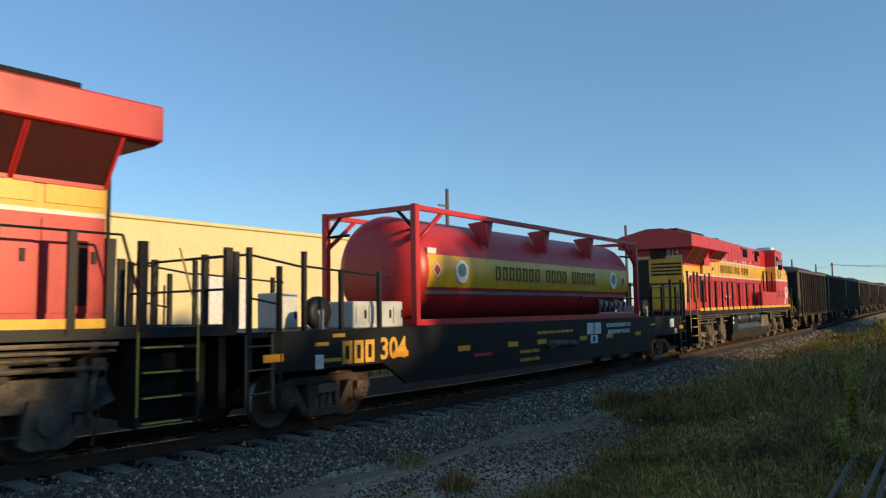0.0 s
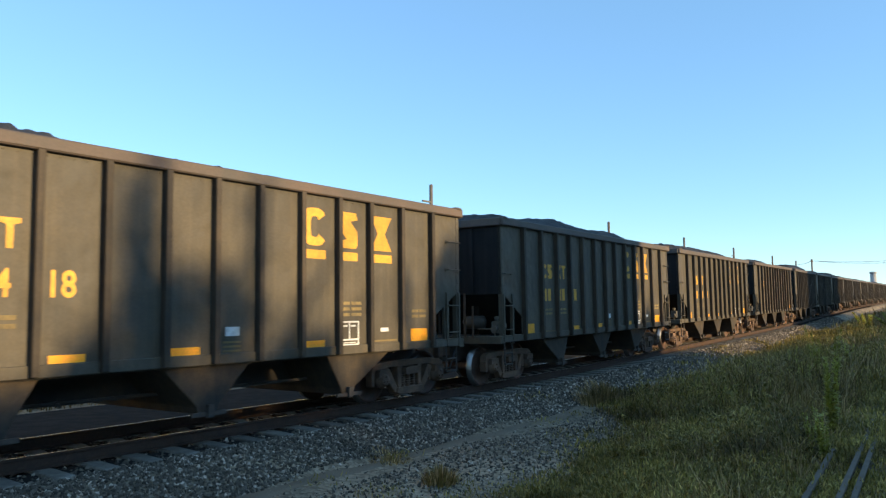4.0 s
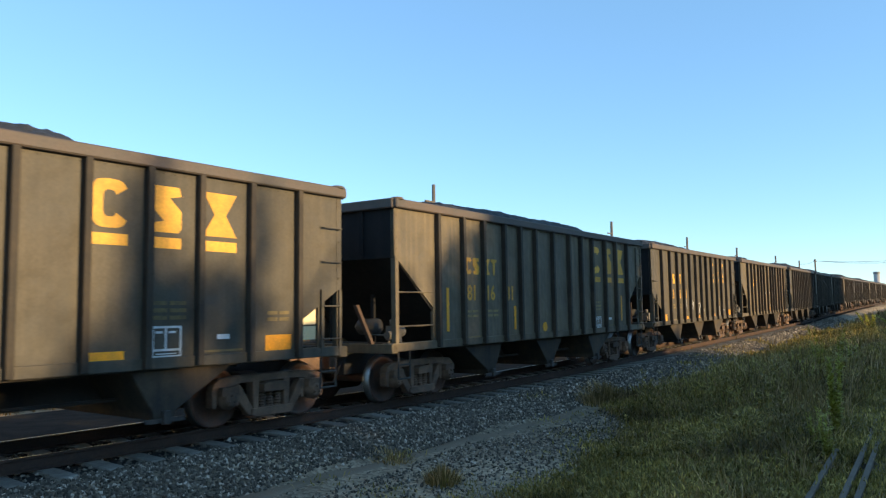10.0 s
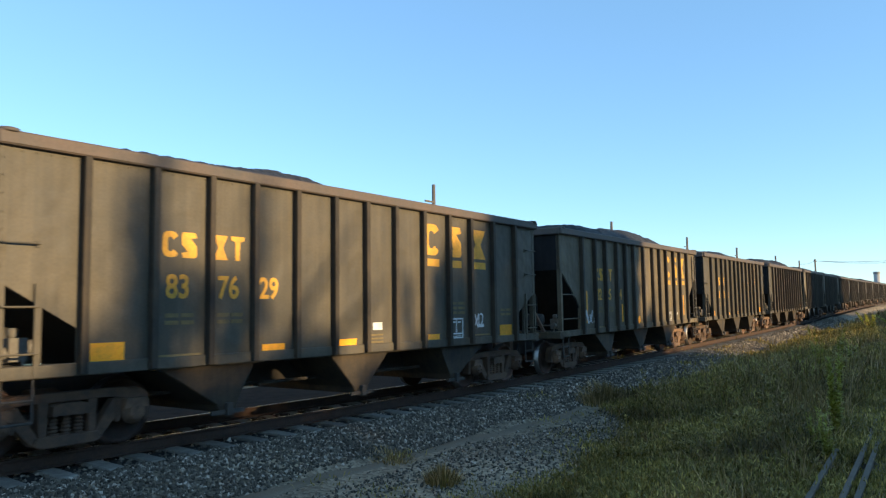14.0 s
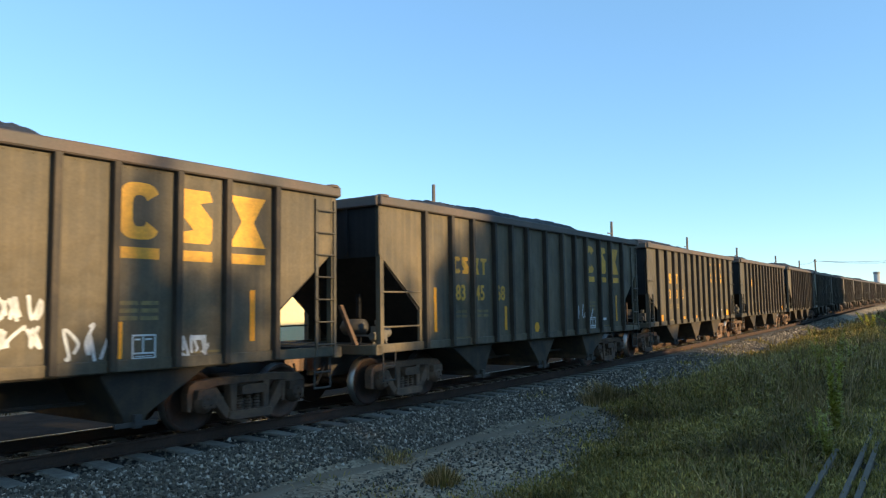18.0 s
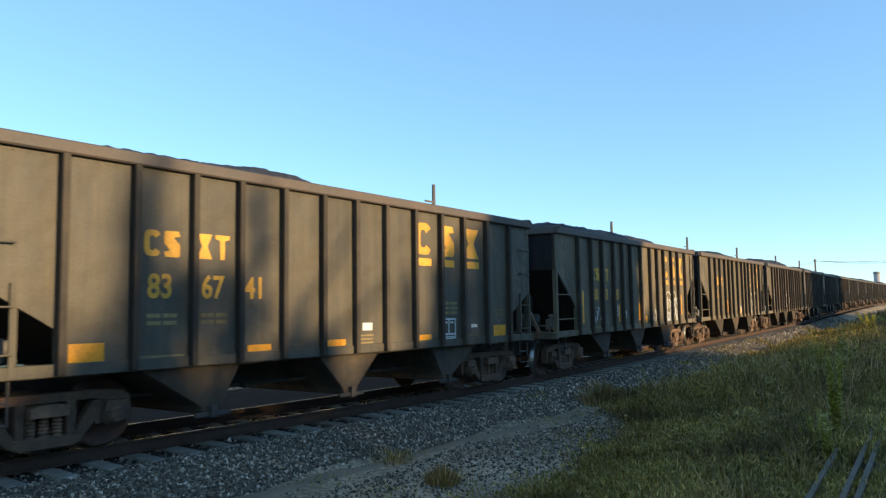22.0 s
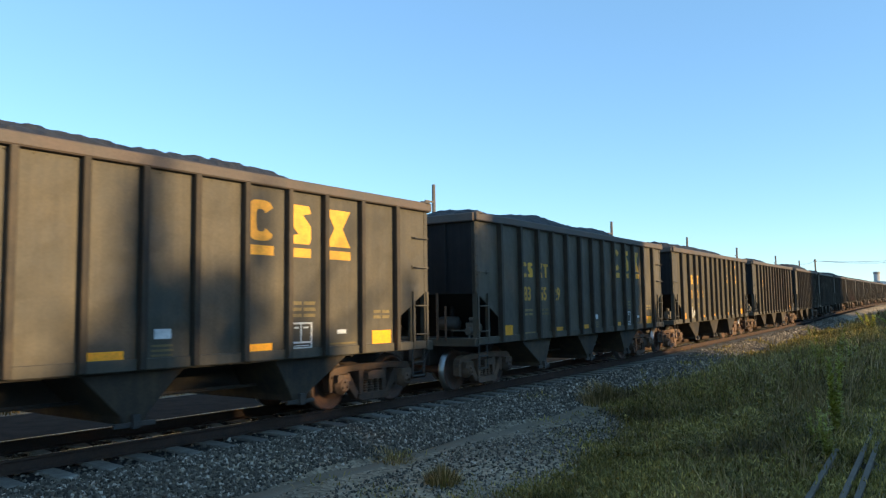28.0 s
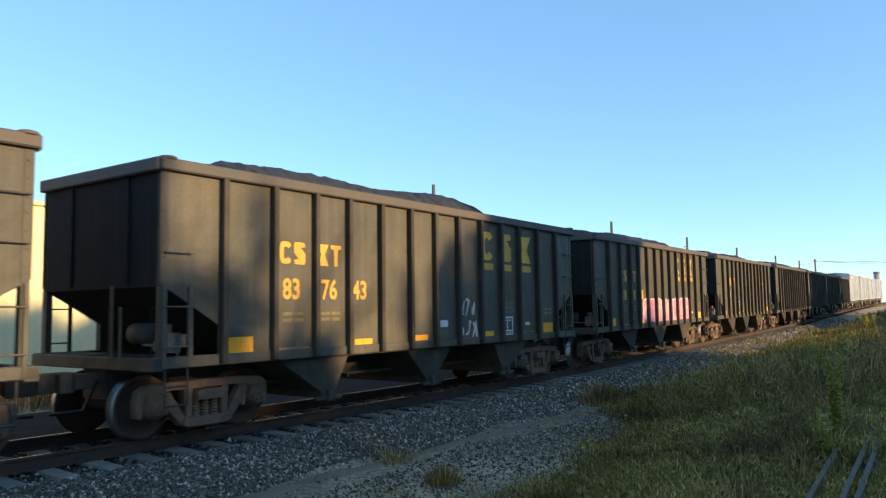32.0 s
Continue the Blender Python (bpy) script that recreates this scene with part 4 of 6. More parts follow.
        for x0, x1, z0, z1 in ((1.72, 2.69, 4.24, 4.66), (4.34, 4.94, 4.12, 4.68), (5.03, 5.42, 4.44, 4.66)):
            flat(en, "vent", x0, x1, z0, z1, SCREEN, sy * 0.95, 0.012)
            bm = bmesh.new()
            for j in range(6):
                xx = x0 + (j + 0.5) * (x1 - x0) / 6
                box(bm, xx - 0.012, xx + 0.012, min(sy * 0.96, sy * 0.985), max(sy * 0.96, sy * 0.985), z0, z1)
            part("vent_slats", bm, BLACK, en)
        letter_blocks(en, -2.68, 2.77, 3.33, 0.34, (7, 4, 5), NAMEPAINT, sy * 0.95)
        # rear sweep of yellow on the side
        bm = bmesh.new()
        prism(bm, [(-8.25, 1.75), (-8.25, 3.14), (-7.35, 3.14), (-7.75, 3.02), (-7.95, 2.75), (-8.05, 2.3), (-8.14, 1.75)], min(sy * 0.95, sy * 0.96), max(sy * 0.95, sy * 0.96))
        part("sweep", bm, GOLD, en)
        bm = bmesh.new()
        prism(bm, [(-8.14, 1.75), (-8.05, 2.3), (-7.95, 2.75), (-7.75, 3.02), (-7.35, 3.14), (-7.2, 3.14), (-7.7, 2.95), (-7.88, 2.7), (-7.98, 2.3), (-8.07, 1.75)], min(sy * 0.95, sy * 0.962), max(sy * 0.95, sy * 0.962))
        part("sweep_edge", bm, PALE, en)
    # rear face
    bm = bmesh.new()
    box(bm, -8.28, -8.25, -0.93, 0.93, 1.75, 3.82)
    part("rear_panel", bm, GOLD, en)
    bm = bmesh.new()
    for z in (3.1, 3.24, 3.38, 3.52):
        box(bm, -8.31, -8.28, -0.9, 0.3, z, z + 0.07)
    part("rear_louvre", bm, BLACK, en)
    bm = bmesh.new()
    box(bm, -8.42, -8.25, -0.28, 0.28, 3.78, 4.12)
    for y in (-0.13, 0.13):
        rod(bm, (-8.46, y, 3.95), (-8.42, y, 3.95), 0.1, 14)
    part("headlight", bm, BLACK, en, "twin headlight in a black housing")
    part("rear_number", text_mesh("814", 0.25, BLEACH, 1.0, 0.004), None, en, at=pose(-8.285, -0.58, 3.99, 0, 0, -90))
    bm = bmesh.new()
    box(bm, -8.33, -8.28, 0.42, 0.94, 1.72, 3.75)
    part("rear_door", bm, BLACK, en)
    bm = bmesh.new()
    box(bm, -9.85, -8.5, -0.98, 0.98, 0.42, 1.53)
    part("end_box", bm, BLACK, en)
    bm = bmesh.new()
    for k in range(6):
        y = -1.15 + 0.2 * k
        rod(bm, (-9.95, y, 1.5), (-10.25, y + 0.04, 1.0), 0.035, 6)
        rod(bm, (-10.25, y + 0.04, 1.0), (-10.1, y + 0.06, 0.6), 0.035, 6)
    part("air_hoses", bm, BLACK, en, "row of hanging black air hoses")
    # cab and nose
    bm = bmesh.new()
    for outline, hw, k in (([(6.95, 1.68), (10.3, 1.68), (10.3, 3.12), (6.95, 3.12)], 1.46, 0), ([(6.95, 3.12), (10.3, 3.12), (10.3, 3.18), (6.95, 3.18)], 1.46, 1),
                           ([(6.95, 3.18), (10.3, 3.18), (10.25, 3.45), (9.7, 3.8), (9.2, 3.82), (6.95, 3.82)], 1.46, 2), ([(6.95, 3.82), (9.2, 3.82), (9.18, 3.88), (6.95, 3.88)], 1.46, 1),
                           ([(6.95, 3.88), (9.18, 3.88), (8.92, 4.66), (6.95, 4.66)], 1.46, 0), ([(6.9, 4.66), (8.98, 4.66), (8.7, 4.8), (7.1, 4.84)], 1.48, 0)):
        bm = bmesh.new()
        prism(bm, outline, -hw, hw)
        part(("cab_panel", "cab_stripe", "cab_band")[k], bm, (RED, PALE, GOLD)[k], en)
    bm = bmesh.new()
    box(bm, 7.25, 8.15, -1.25, -0.45, 4.78, 5.02)
    soften(bm, 0.04)
    part("roof_unit", bm, BLEACH, en, "white roof air conditioner")
    for sy in (-1, 1):
        for x0, x1, z0, z1 in ((7.12, 7.48, 3.92, 4.5), (7.58, 8.25, 3.94, 4.34), (8.42, 8.82, 3.9, 4.48)):
            w = part("window", (lambda b: (box(b, x0, x1, min(sy * 1.46, sy * 1.47), max(sy * 1.46, sy * 1.47), z0, z1), b)[1])(bmesh.new()), GLASS, en)
            bm = bmesh.new()
            ya, yb = min(sy * 1.46, sy * 1.485), max(sy * 1.46, sy * 1.485)
            for a in ((x0 - 0.03, x0, z0, z1), (x1, x1 + 0.03, z0, z1), (x0 - 0.03, x1 + 0.03, z0 - 0.03, z0), (x0 - 0.03, x1 + 0.03, z1, z1 + 0.03)):
                box(bm, a[0], a[1], ya, yb, a[2], a[3])
            if x1 - x0 > 0.5:
                box(bm, (x0 + x1) / 2 - 0.025, (x0 + x1) / 2 + 0.025, ya, yb, z0, z1)
            part("window_frame", bm, BLEACH, w)
        bm = bmesh.new()
        prism(bm, [(sy * 1.46, 4.58), (sy * 1.60, 4.26), (sy * 1.58, 4.25), (sy * 1.46, 4.52)], 7.35, 8.5, "x")
        part("sunshade", bm, RED, en)
        bm = bmesh.new()
        box(bm, 7.5, 7.56, min(sy * 1.5, sy * 1.72), max(sy * 1.5, sy * 1.72), 3.72, 4.0)
        part("mirror", bm, BLACK, en)
        part("engine_number", text_mesh("814", 0.50, BLACK, 0.95, 0.006), None, en, at=pose(7.98, sy * 1.462, 3.45, 0, 0, 0 if sy < 0 else 180))
        em = disc(en, "emblem", 9.68, 2.48, 0.36, BLEACH, sy * 1.46, 0.012, label="round white emblem with a dark green device")
        disc(em, "emblem_device", 9.68, 2.52, 0.2, GREENISH, sy * 1.472, 0.006, 18)
        disc(em, "emblem_ring", 9.68, 2.40, 0.12, BLEACH, sy * 1.478, 0.006, 18)
        flat(en, "notice_label", 9.12, 9.42, 1.82, 2.12, BLEACH, sy * 1.46)
        for x0 in (7.35, 8.35):
            for j in range(5):
                flat(en, "louvre", x0, x0 + 0.55, 2.2 + j * 0.08, 2.23 + j * 0.08, MESHRED, sy * 1.46, 0.008)
        for x, z in ((9.0, 3.5), (9.55, 3.52), (9.7, 3.52), (9.9, 3.52)):
            flat(en, "stencil_bar", x, x + 0.1, z, z + 0.05, BLACK, sy * 1.46, 0.006)
        # handrails
        prev = None
        for x in (-7.55, -6.65, -5.7, -4.65, -3.76, -2.91, -1.66, -0.21, 1.32, 2.7):
            bm = bmesh.new()
            box(bm, x - 0.052, x + 0.052, sy * 1.47, sy * 1.53, 1.6, 2.86)
            part("stanchion", bm, BLACK, en)
        bm = bmesh.new()
        rod(bm, (-8.2, sy * 1.5, 2.86), (3.0, sy * 1.5, 2.86), 0.018, 6)
        rod(bm, (-8.2, sy * 1.5, 2.86), (-8.55, sy * 1.5, 1.75), 0.02, 6)
        rod(bm, (3.0, sy * 1.5, 2.86), (3.55, sy * 1.5, 3.54), 0.018, 6)
        rod(bm, (3.55, sy * 1.5, 3.54), (6.9, sy * 1.5, 3.50), 0.018, 6)
        part("handrail", bm, BLACK, en)
        for x in (3.59, 4.44, 5.7):
            bm = bmesh.new()
            box(bm, x - 0.052, x + 0.052, sy * 1.47, sy * 1.53, 2.5, 3.54)
            part("stanchion", bm, BLACK, en)
        flat(en, "walkway_riser", 3.4, 6.95, 1.8, 2.48, RED, sy * 1.2, 0.25)
        # fuel tank side, air tanks, boxes
        bm = bmesh.new()
        lathe(bm, [(-1.0, 0.14), (-0.92, 0.25), (0.92, 0.25), (1.0, 0.14)], 20, pose(-0.65, sy * 1.2, 1.22))
        part("air_tank", bm, TANKPAINT, en)
        bm = bmesh.new()
        lathe(bm, [(-1.0, 0.14), (-0.92, 0.25), (0.92, 0.25), (1.0, 0.14)], 20, pose(1.75, sy * 1.2, 1.22))
        part("air_tank", bm, TANKPAINT, en)
        bm = bmesh.new()
        box(bm, 3.0, 4.6, min(sy * 0.9, sy * 1.42), max(sy * 0.9, sy * 1.42), 0.7, 1.3)
        soften(bm, 0.03)
        part("battery_box", bm, GRIME, en)
        bm = bmesh.new()
        box(bm, -2.8, -1.9, min(sy * 0.9, sy * 1.42), max(sy * 0.9, sy * 1.42), 0.6, 1.3)
        box(bm, -3.05, -2.75, min(sy * 1.2, sy * 1.48), max(sy * 1.2, sy * 1.48), 0.8, 1.45)
        part("filter_box", bm, BLACK, en)
        flat(en, "notice_label", -3.0, -2.85, 1.22, 1.32, BLEACH, sy * 1.48)
        flat(en, "notice_label", -3.0, -2.85, 1.02, 1.12, BLEACH, sy * 1.48)
        # steps at both ends
        for x0, x1 in ((-9.35, -8.45), (10.62, 11.2)):
            st = part("step_well", (lambda b: (box(b, x0, x1, min(sy * 1.05, sy * 1.1), max(sy * 1.05, sy * 1.1), 0.35, 1.68), b)[1])(bmesh.new()), BLACK, en)
            for j in range(4):
                bm = bmesh.new()
                box(bm, x0, x1, min(sy * 1.1, sy * 1.5), max(sy * 1.1, sy * 1.5), 0.38 + j * 0.33, 0.42 + j * 0.33)
                part("tread", bm, BLACK, st)
                bm = bmesh.new()
                box(bm, x0 + 0.25, x1 - 0.08, min(sy * 1.5, sy * 1.51), max(sy * 1.5, sy * 1.51), 0.392 + j * 0.33, 0.416 + j * 0.33)
                part("tread_edge", bm, HANDRAIL, st)
            bm = bmesh.new()
            for x in (x0, x1):
                rod(bm, (x, sy * 1.5, 0.9 if x == x0 else 0.5), (x, sy * 1.5, 1.75), 0.014, 6)
                rod(bm, (x, sy * 1.5, 1.75), (x + (0.28 if x == x0 else -0.05) * (1 if x0 < 0 else -1), sy * 1.45, 2.75), 0.014, 6)
            part("grab_rail", bm, HANDRAIL, st)
            bm = bmesh.new()
            box(bm, x0 - 0.03, x0 + 0.02, min(sy * 1.1, sy * 1.5), max(sy * 1.1, sy * 1.5), 0.35, 1.6)
            box(bm, x1 - 0.02, x1 + 0.03, min(sy * 1.1, sy * 1.5), max(sy * 1.1, sy * 1.5), 0.35, 1.6)
            part("step_side", bm, BLACK, st)
    bm = bmesh.new()
    prism(bm, [(-1.3, 0.26), (1.3, 0.26), (1.42, 0.8), (1.3, 1.02), (-1.3, 1.02), (-1.42, 0.8)], -2.5, 4.75, "x")
    soften(bm, 0.05)
    part("fuel_tank", bm, TANKPAINT, en)
    engine_truck(en, -5.6)
    engine_truck(en, 7.35)
    for x, a in ((-10.0, 180), (11.2, 0)):
        part("coupler", COUPLER, None, en, at=pose(x - (0.1 if a == 0 else -0.1), 0, 0, 0, 0, a))
        bm = bmesh.new()
        box(bm, min(x, x - (0.12 if a == 0 else -0.12)), max(x, x - (0.12 if a == 0 else -0.12)), -1.25, 1.25, 0.45, 1.68)
        part("end_plate", bm, BLACK, en)
        for y in (-1.45, -0.7, 0.7, 1.45):
            bm = bmesh.new()
            box(bm, x - 0.045, x + 0.045, y - 0.045, y + 0.045, 1.6, 2.75)
            part("end_post", bm, BLACK, en)
        for z in (2.2, 2.7):
            bm = bmesh.new()
            rod(bm, (x, -1.45, z), (x, 1.45, z), 0.022, 6)
            part("end_rail", bm, BLACK, en)
    return en


engine = build_engine()
MOVING.append((engine, 38.0))
lead = copy_thing(engine, Matrix())
MOVING.append((lead, -2.68))
# the leading engine has plain doors where the other has louvres and a sweep of yellow at its rear
for ob in list(lead.children):
    if ob.name.split(".")[0] in ("sweep", "sweep_edge") or (ob.name.split(".")[0] == "louvre" and ob.data.vertices[0].co.x < -4):
        bpy.data.objects.remove(ob)
for sy in (-1, 1):
    for x0, x1, z0, z1 in ((-8.22, -7.42, 1.86, 3.06), (-7.32, -6.55, 1.86, 3.06), (-6.45, -5.70, 1.86, 3.06), (-5.55, -4.8, 1.86, 3.06)):
        flat(lead, "hood_door", x0, x1, z0, z1, RED, sy * 0.95, 0.022)
        flat(lead, "door_latch", x0 + 0.10, x0 + 0.16, 2.5, 2.66, BLACK, sy * 0.972, 0.03)
    for x0, x1 in ((-8.2, -7.45), (-7.3, -6.6)):
        flat(lead, "band_door", x0, x1, 3.26, 3.74, GOLD, sy * 0.95, 0.02)
        flat(lead, "door_latch", x0 + 0.5, x0 + 0.55, 3.58, 3.66, BLACK, sy * 0.97, 0.02)
    flat(lead, "door_shade", -8.02, -7.86, 1.95, 2.8, MESHRED, sy * 0.972, 0.006)
    for x in (-8.5, -8.05, -9.85):
        bm = bmesh.new()
        box(bm, x - 0.06, x + 0.06, min(sy * 1.44, sy * 1.52), max(sy * 1.44, sy * 1.52), 1.6, 2.8)
        part("stanchion", bm, BLACK, lead)
TURNED = {lead}


# ---- fuel tender: flat wagon with a tank container ----
def build_flat():
    fl = thing("flat_car", "black flat wagon with deep sides, railings and yellow lettering", "flat wagon")
    bm = bmesh.new()
    prism(bm, [(-9.5, 1.58), (9.5, 1.58), (9.5, 0.95), (6.9, 0.95), (6.2, 0.52), (-6.2, 0.52), (-6.9, 0.95), (-9.5, 0.95)], -1.5, -1.42)
    prism(bm, [(-9.5, 1.58), (9.5, 1.58), (9.5, 0.95), (6.9, 0.95), (6.2, 0.52), (-6.2, 0.52), (-6.9, 0.95), (-9.5, 0.95)], 1.42, 1.5)
    box(bm, -9.9, 9.9, -1.42, 1.42, 1.5, 1.58)
    box(bm, -9.9, 9.9, -0.3, 0.3, 0.7, 1.5)
    part("body", bm, FLATBLACK, fl)
    for sx in (-1, 1):
        truck_parts(fl, sx * 8.0)
        part("coupler", COUPLER, None, fl, at=pose(sx * 9.8, 0, 0, 0, 0, 0 if sx > 0 else 180))
        for sy in (-1, 1):
            st = part("end_ladder", ladder_mesh(0.5, 0.5, 1.55, 3), None, fl, at=pose(sx * 9.75 - 0.25, sy * 1.47, 0, 0, 0, 0 if sy < 0 else 180))
            for x in (9.9, 9.3, 8.77, 7.9, 6.9):
                bm = bmesh.new()
                box(bm, sx * x - 0.035, sx * x + 0.035, sy * 1.38, sy * 1.45, 1.0 if x in (9.9, 8.77) else 1.58, 2.86 if x in (9.9, 8.77) else 2.6)
                part("post", bm, BLACK, fl)
            bm = bmesh.new()
            rod(bm, (sx * 9.9, sy * 1.42, 2.75), (sx * 8.77, sy * 1.42, 2.6), 0.02, 6)
            rod(bm, (sx * 8.77, sy * 1.42, 2.62), (sx * 6.6, sy * 1.42, 2.5), 0.02, 6)
            rod(bm, (sx * 9.9, sy * 1.42, 2.1), (sx * 9.3, sy * 1.42, 2.0), 0.018, 6)
            part("railing", bm, BLACK, fl)
            bm = bmesh.new()
            for x in (9.35, 9.98):
                rod(bm, (sx * x, sy * 1.5, 0.45), (sx * x, sy * 1.5, 2.4), 0.02, 6)
            part("grab_rail", bm, BLACK, fl)
            flat(fl, "reflector", sx * 9.5 - 0.2, sx * 9.5 + 0.2, 1.12, 1.24, REFLECT, sy * 1.5)
        bm = bmesh.new()
        rod(bm, (sx * 9.9, -1.4, 2.75), (sx * 9.9, 1.4, 2.75), 0.02, 6)
        part("railing", bm, BLACK, fl)
    for i, x in enumerate((-6.4, -4.3, -2.29, -0.90, 1.46, 3.18, 5.38)):
        flat(fl, "reflector", x - 0.22, x + 0.22, 1.03, 1.14, REFLECT, -1.5)
    # company initials as plain blocks, the number as read
    for i in range(3):
        x = -7.97 + i * 0.29
        bm = bmesh.new()
        for b in ((0, 0.07, 0, 0.39), (0.17, 0.24, 0, 0.39), (0.07, 0.17, 0.31, 0.39), (0.07, 0.17, 0, 0.08)):
            box(bm, x + b[0], x + b[1], -1.51, -1.5, 0.99 + b[2], 0.99 + b[3])
        part("initial_block", bm, YELLOW, fl)
    part("car_number", text_mesh("304", 0.39, YELLOW, 0.95, 0.012), None, fl, at=pose(-6.61, -1.504, 1.185))
    part("notice_text", text_mesh("NON-INTERCHANGE CAR", 0.11, WHITE, 1.0, 0.004), None, fl, at=pose(3.9, -1.504, 1.38))
    part("notice_text", text_mesh("SEE EQUIPMENT REGISTER", 0.11, WHITE, 0.9, 0.004), None, fl, at=pose(3.9, -1.504, 1.19))
    for x0, x1, z in ((-8.6, -8.3, 1.32), (-8.5, -8.0, 1.05), (-8.2, -7.9, 1.45), (6.5, 6.9, 1.3)):
        flat(fl, "stencil_bar", x0, x1, z, z + 0.06, YELLOW, -1.5, 0.006)
    for x0, x1, z, h, words in ((-1.11, 0.84, 1.27, 0.065, (5, 8, 7, 2, 3, 5, 6, 4)), (-1.96, -1.04, 0.85, 0.075, (2, 3, 6, 2, 6, 2)), (-1.96, -1.04, 0.66, 0.075, (2, 2, 6, 2, 2, 6))):
        w = (x1 - x0) / (sum(words) + len(words) - 1)
        bm = bmesh.new()
        x = x0
        for k in words:
            for j in range(k):
                box(bm, x + w * 0.12, x + w * 0.88, -1.506, -1.5, z, z + h)
                x += w
            x += w
        tagged(part("stencil_lines", bm, YELLOW, fl), kind="stuff")
    disc(fl, "dial", 2.13, 1.03, 0.08, BLACK, -1.508, 0.006)
    flat(fl, "stencil_bar", -3.9, -3.2, 0.89, 0.95, RED, -1.5, 0.006)
    for x0, x1, z0, z1 in ((1.71, 2.11, 1.17, 1.48), (2.19, 2.61, 1.17, 1.48), (1.91, 2.36, 0.92, 1.14), (-8.6, -8.42, 0.95, 1.18), (8.35, 8.75, 1.2, 1.48), (8.85, 9.0, 0.98, 1.15)):
        flat(fl, "notice_panel", x0, x1, z0, z1, WHITE, -1.5, 0.008)
    # brake rigging on the side
    bm = bmesh.new()
    for j in range(3):
        lathe(bm, [(-0.3, 0.04), (-0.26, 0.08), (0.26, 0.08), (0.3, 0.04)], 10, pose(-0.35 + 0.5 * j, -1.53, 1.02 - 0.02 * j))
    rod(bm, (-0.6, -1.55, 0.92), (1.1, -1.55, 0.98), 0.02, 6)
    part("brake_rigging", bm, GRIME, fl)
    return fl


def build_tank():
    tk = thing("tank_container", "red tank container with a yellow band in a steel frame", "tank container")
    zc, r, xa, xb = 2.74, 1.16, -5.5, 6.05
    bm = bmesh.new()
    lathe(bm, [(xa, 0.3), (xa + 0.04, 0.7), (xa + 0.12, 0.95), (xa + 0.26, 1.1), (xa + 0.42, r), (xa + 0.48, r), (xb - 0.48, r), (xb - 0.42, r), (xb - 0.26, 1.1), (xb - 0.12, 0.95), (xb - 0.04, 0.7), (xb, 0.3)], 96, pose(0, 0, zc))
    for f in bm.faces:
        c = f.calc_center_median()
        d = c.z - zc
        if xa + 0.45 < c.x < xb - 0.45 and abs(c.y) > 0.5:
            k = 2 if -0.34 < d < 0.27 else (1 if -0.38 < d < 0.31 else 0)
            f.material_index = 3 if -0.54 < d < -0.47 else k
    part("vessel", bm, [RED, PALE, GOLD, GREY], tk)
    fx0, fx1, fy, z0, z1 = -5.55, 6.1, 1.22, 1.585, 3.99
    for sy in (-1, 1):
        bm = bmesh.new()
        box(bm, fx0, fx1, sy * fy - 0.05, sy * fy + 0.05, z1 - 0.1, z1)
        part("top_rail", bm, RED, tk)
        bm = bmesh.new()
        box(bm, fx0, fx1, sy * fy - 0.05, sy * fy + 0.05, z0, z0 + 0.12)
        part("bottom_rail", bm, RED, tk)
        for x in (fx0, fx1):
            bm = bmesh.new()
            box(bm, x - 0.07, x + 0.07, sy * fy - 0.07, sy * fy + 0.07, z0, z1 + 0.02)
            soften(bm, 0.01)
            part("corner_post", bm, RED, tk)
            sx = 1 if x < 0 else -1
            bm = bmesh.new()
            rod(bm, (x + sx * 0.05, sy * fy, z1 - 0.75), (x + sx * 0.9, sy * fy, z1 - 0.1), 0.05, 8)
            part("brace", bm, RED, tk)
        for x in (-2.72, 0.1, 2.85):
            bm = bmesh.new()
            prism(bm, [(sy * 1.2, z1 - 0.06), (sy * 1.16, 3.28), (sy * 0.95, 3.4), (sy * 0.62, z1 - 0.10)], x - 0.03, x + 0.03, "x")
            prism(bm, [(x - 0.2, z1 - 0.08), (x + 0.2, z1 - 0.08), (x, 3.35)], sy * 1.17 - 0.01, sy * 1.17 + 0.01)
            part("gusset", bm, RED, tk)
        letter_blocks(tk, -2.45, 3.13, 2.56, 0.32, (7, 4, 5), NAMEPAINT, sy * (r + 0.003))
        for x in (-3.82, 4.4):
            em = disc(tk, "emblem", x, 2.71, 0.25, BLEACH, sy * 1.155, 0.02, label="round white emblem with a dark green device")
            disc(em, "emblem_device", x, 2.74, 0.15, GREENISH, sy * 1.175, 0.006, 16)
        for x in (-4.75, 5.15):
            bm = bmesh.new()
            prism(bm, [(x - 0.16, 2.72), (x, 2.56), (x + 0.16, 2.72), (x, 2.88)], min(sy * 1.15, sy * 1.175), max(sy * 1.15, sy * 1.175))
            pl = part("placard", bm, BLEACH, tk)
            bm = bmesh.new()
            prism(bm, [(x - 0.12, 2.72), (x, 2.60), (x + 0.12, 2.72), (x, 2.84)], min(sy * 1.175, sy * 1.181), max(sy * 1.175, sy * 1.181))
            part("placard_field", bm, RED, pl)
        flat(tk, "notice_label", -5.05, -4.75, 3.05, 3.17, BLEACH, sy * 1.12, 0.03)
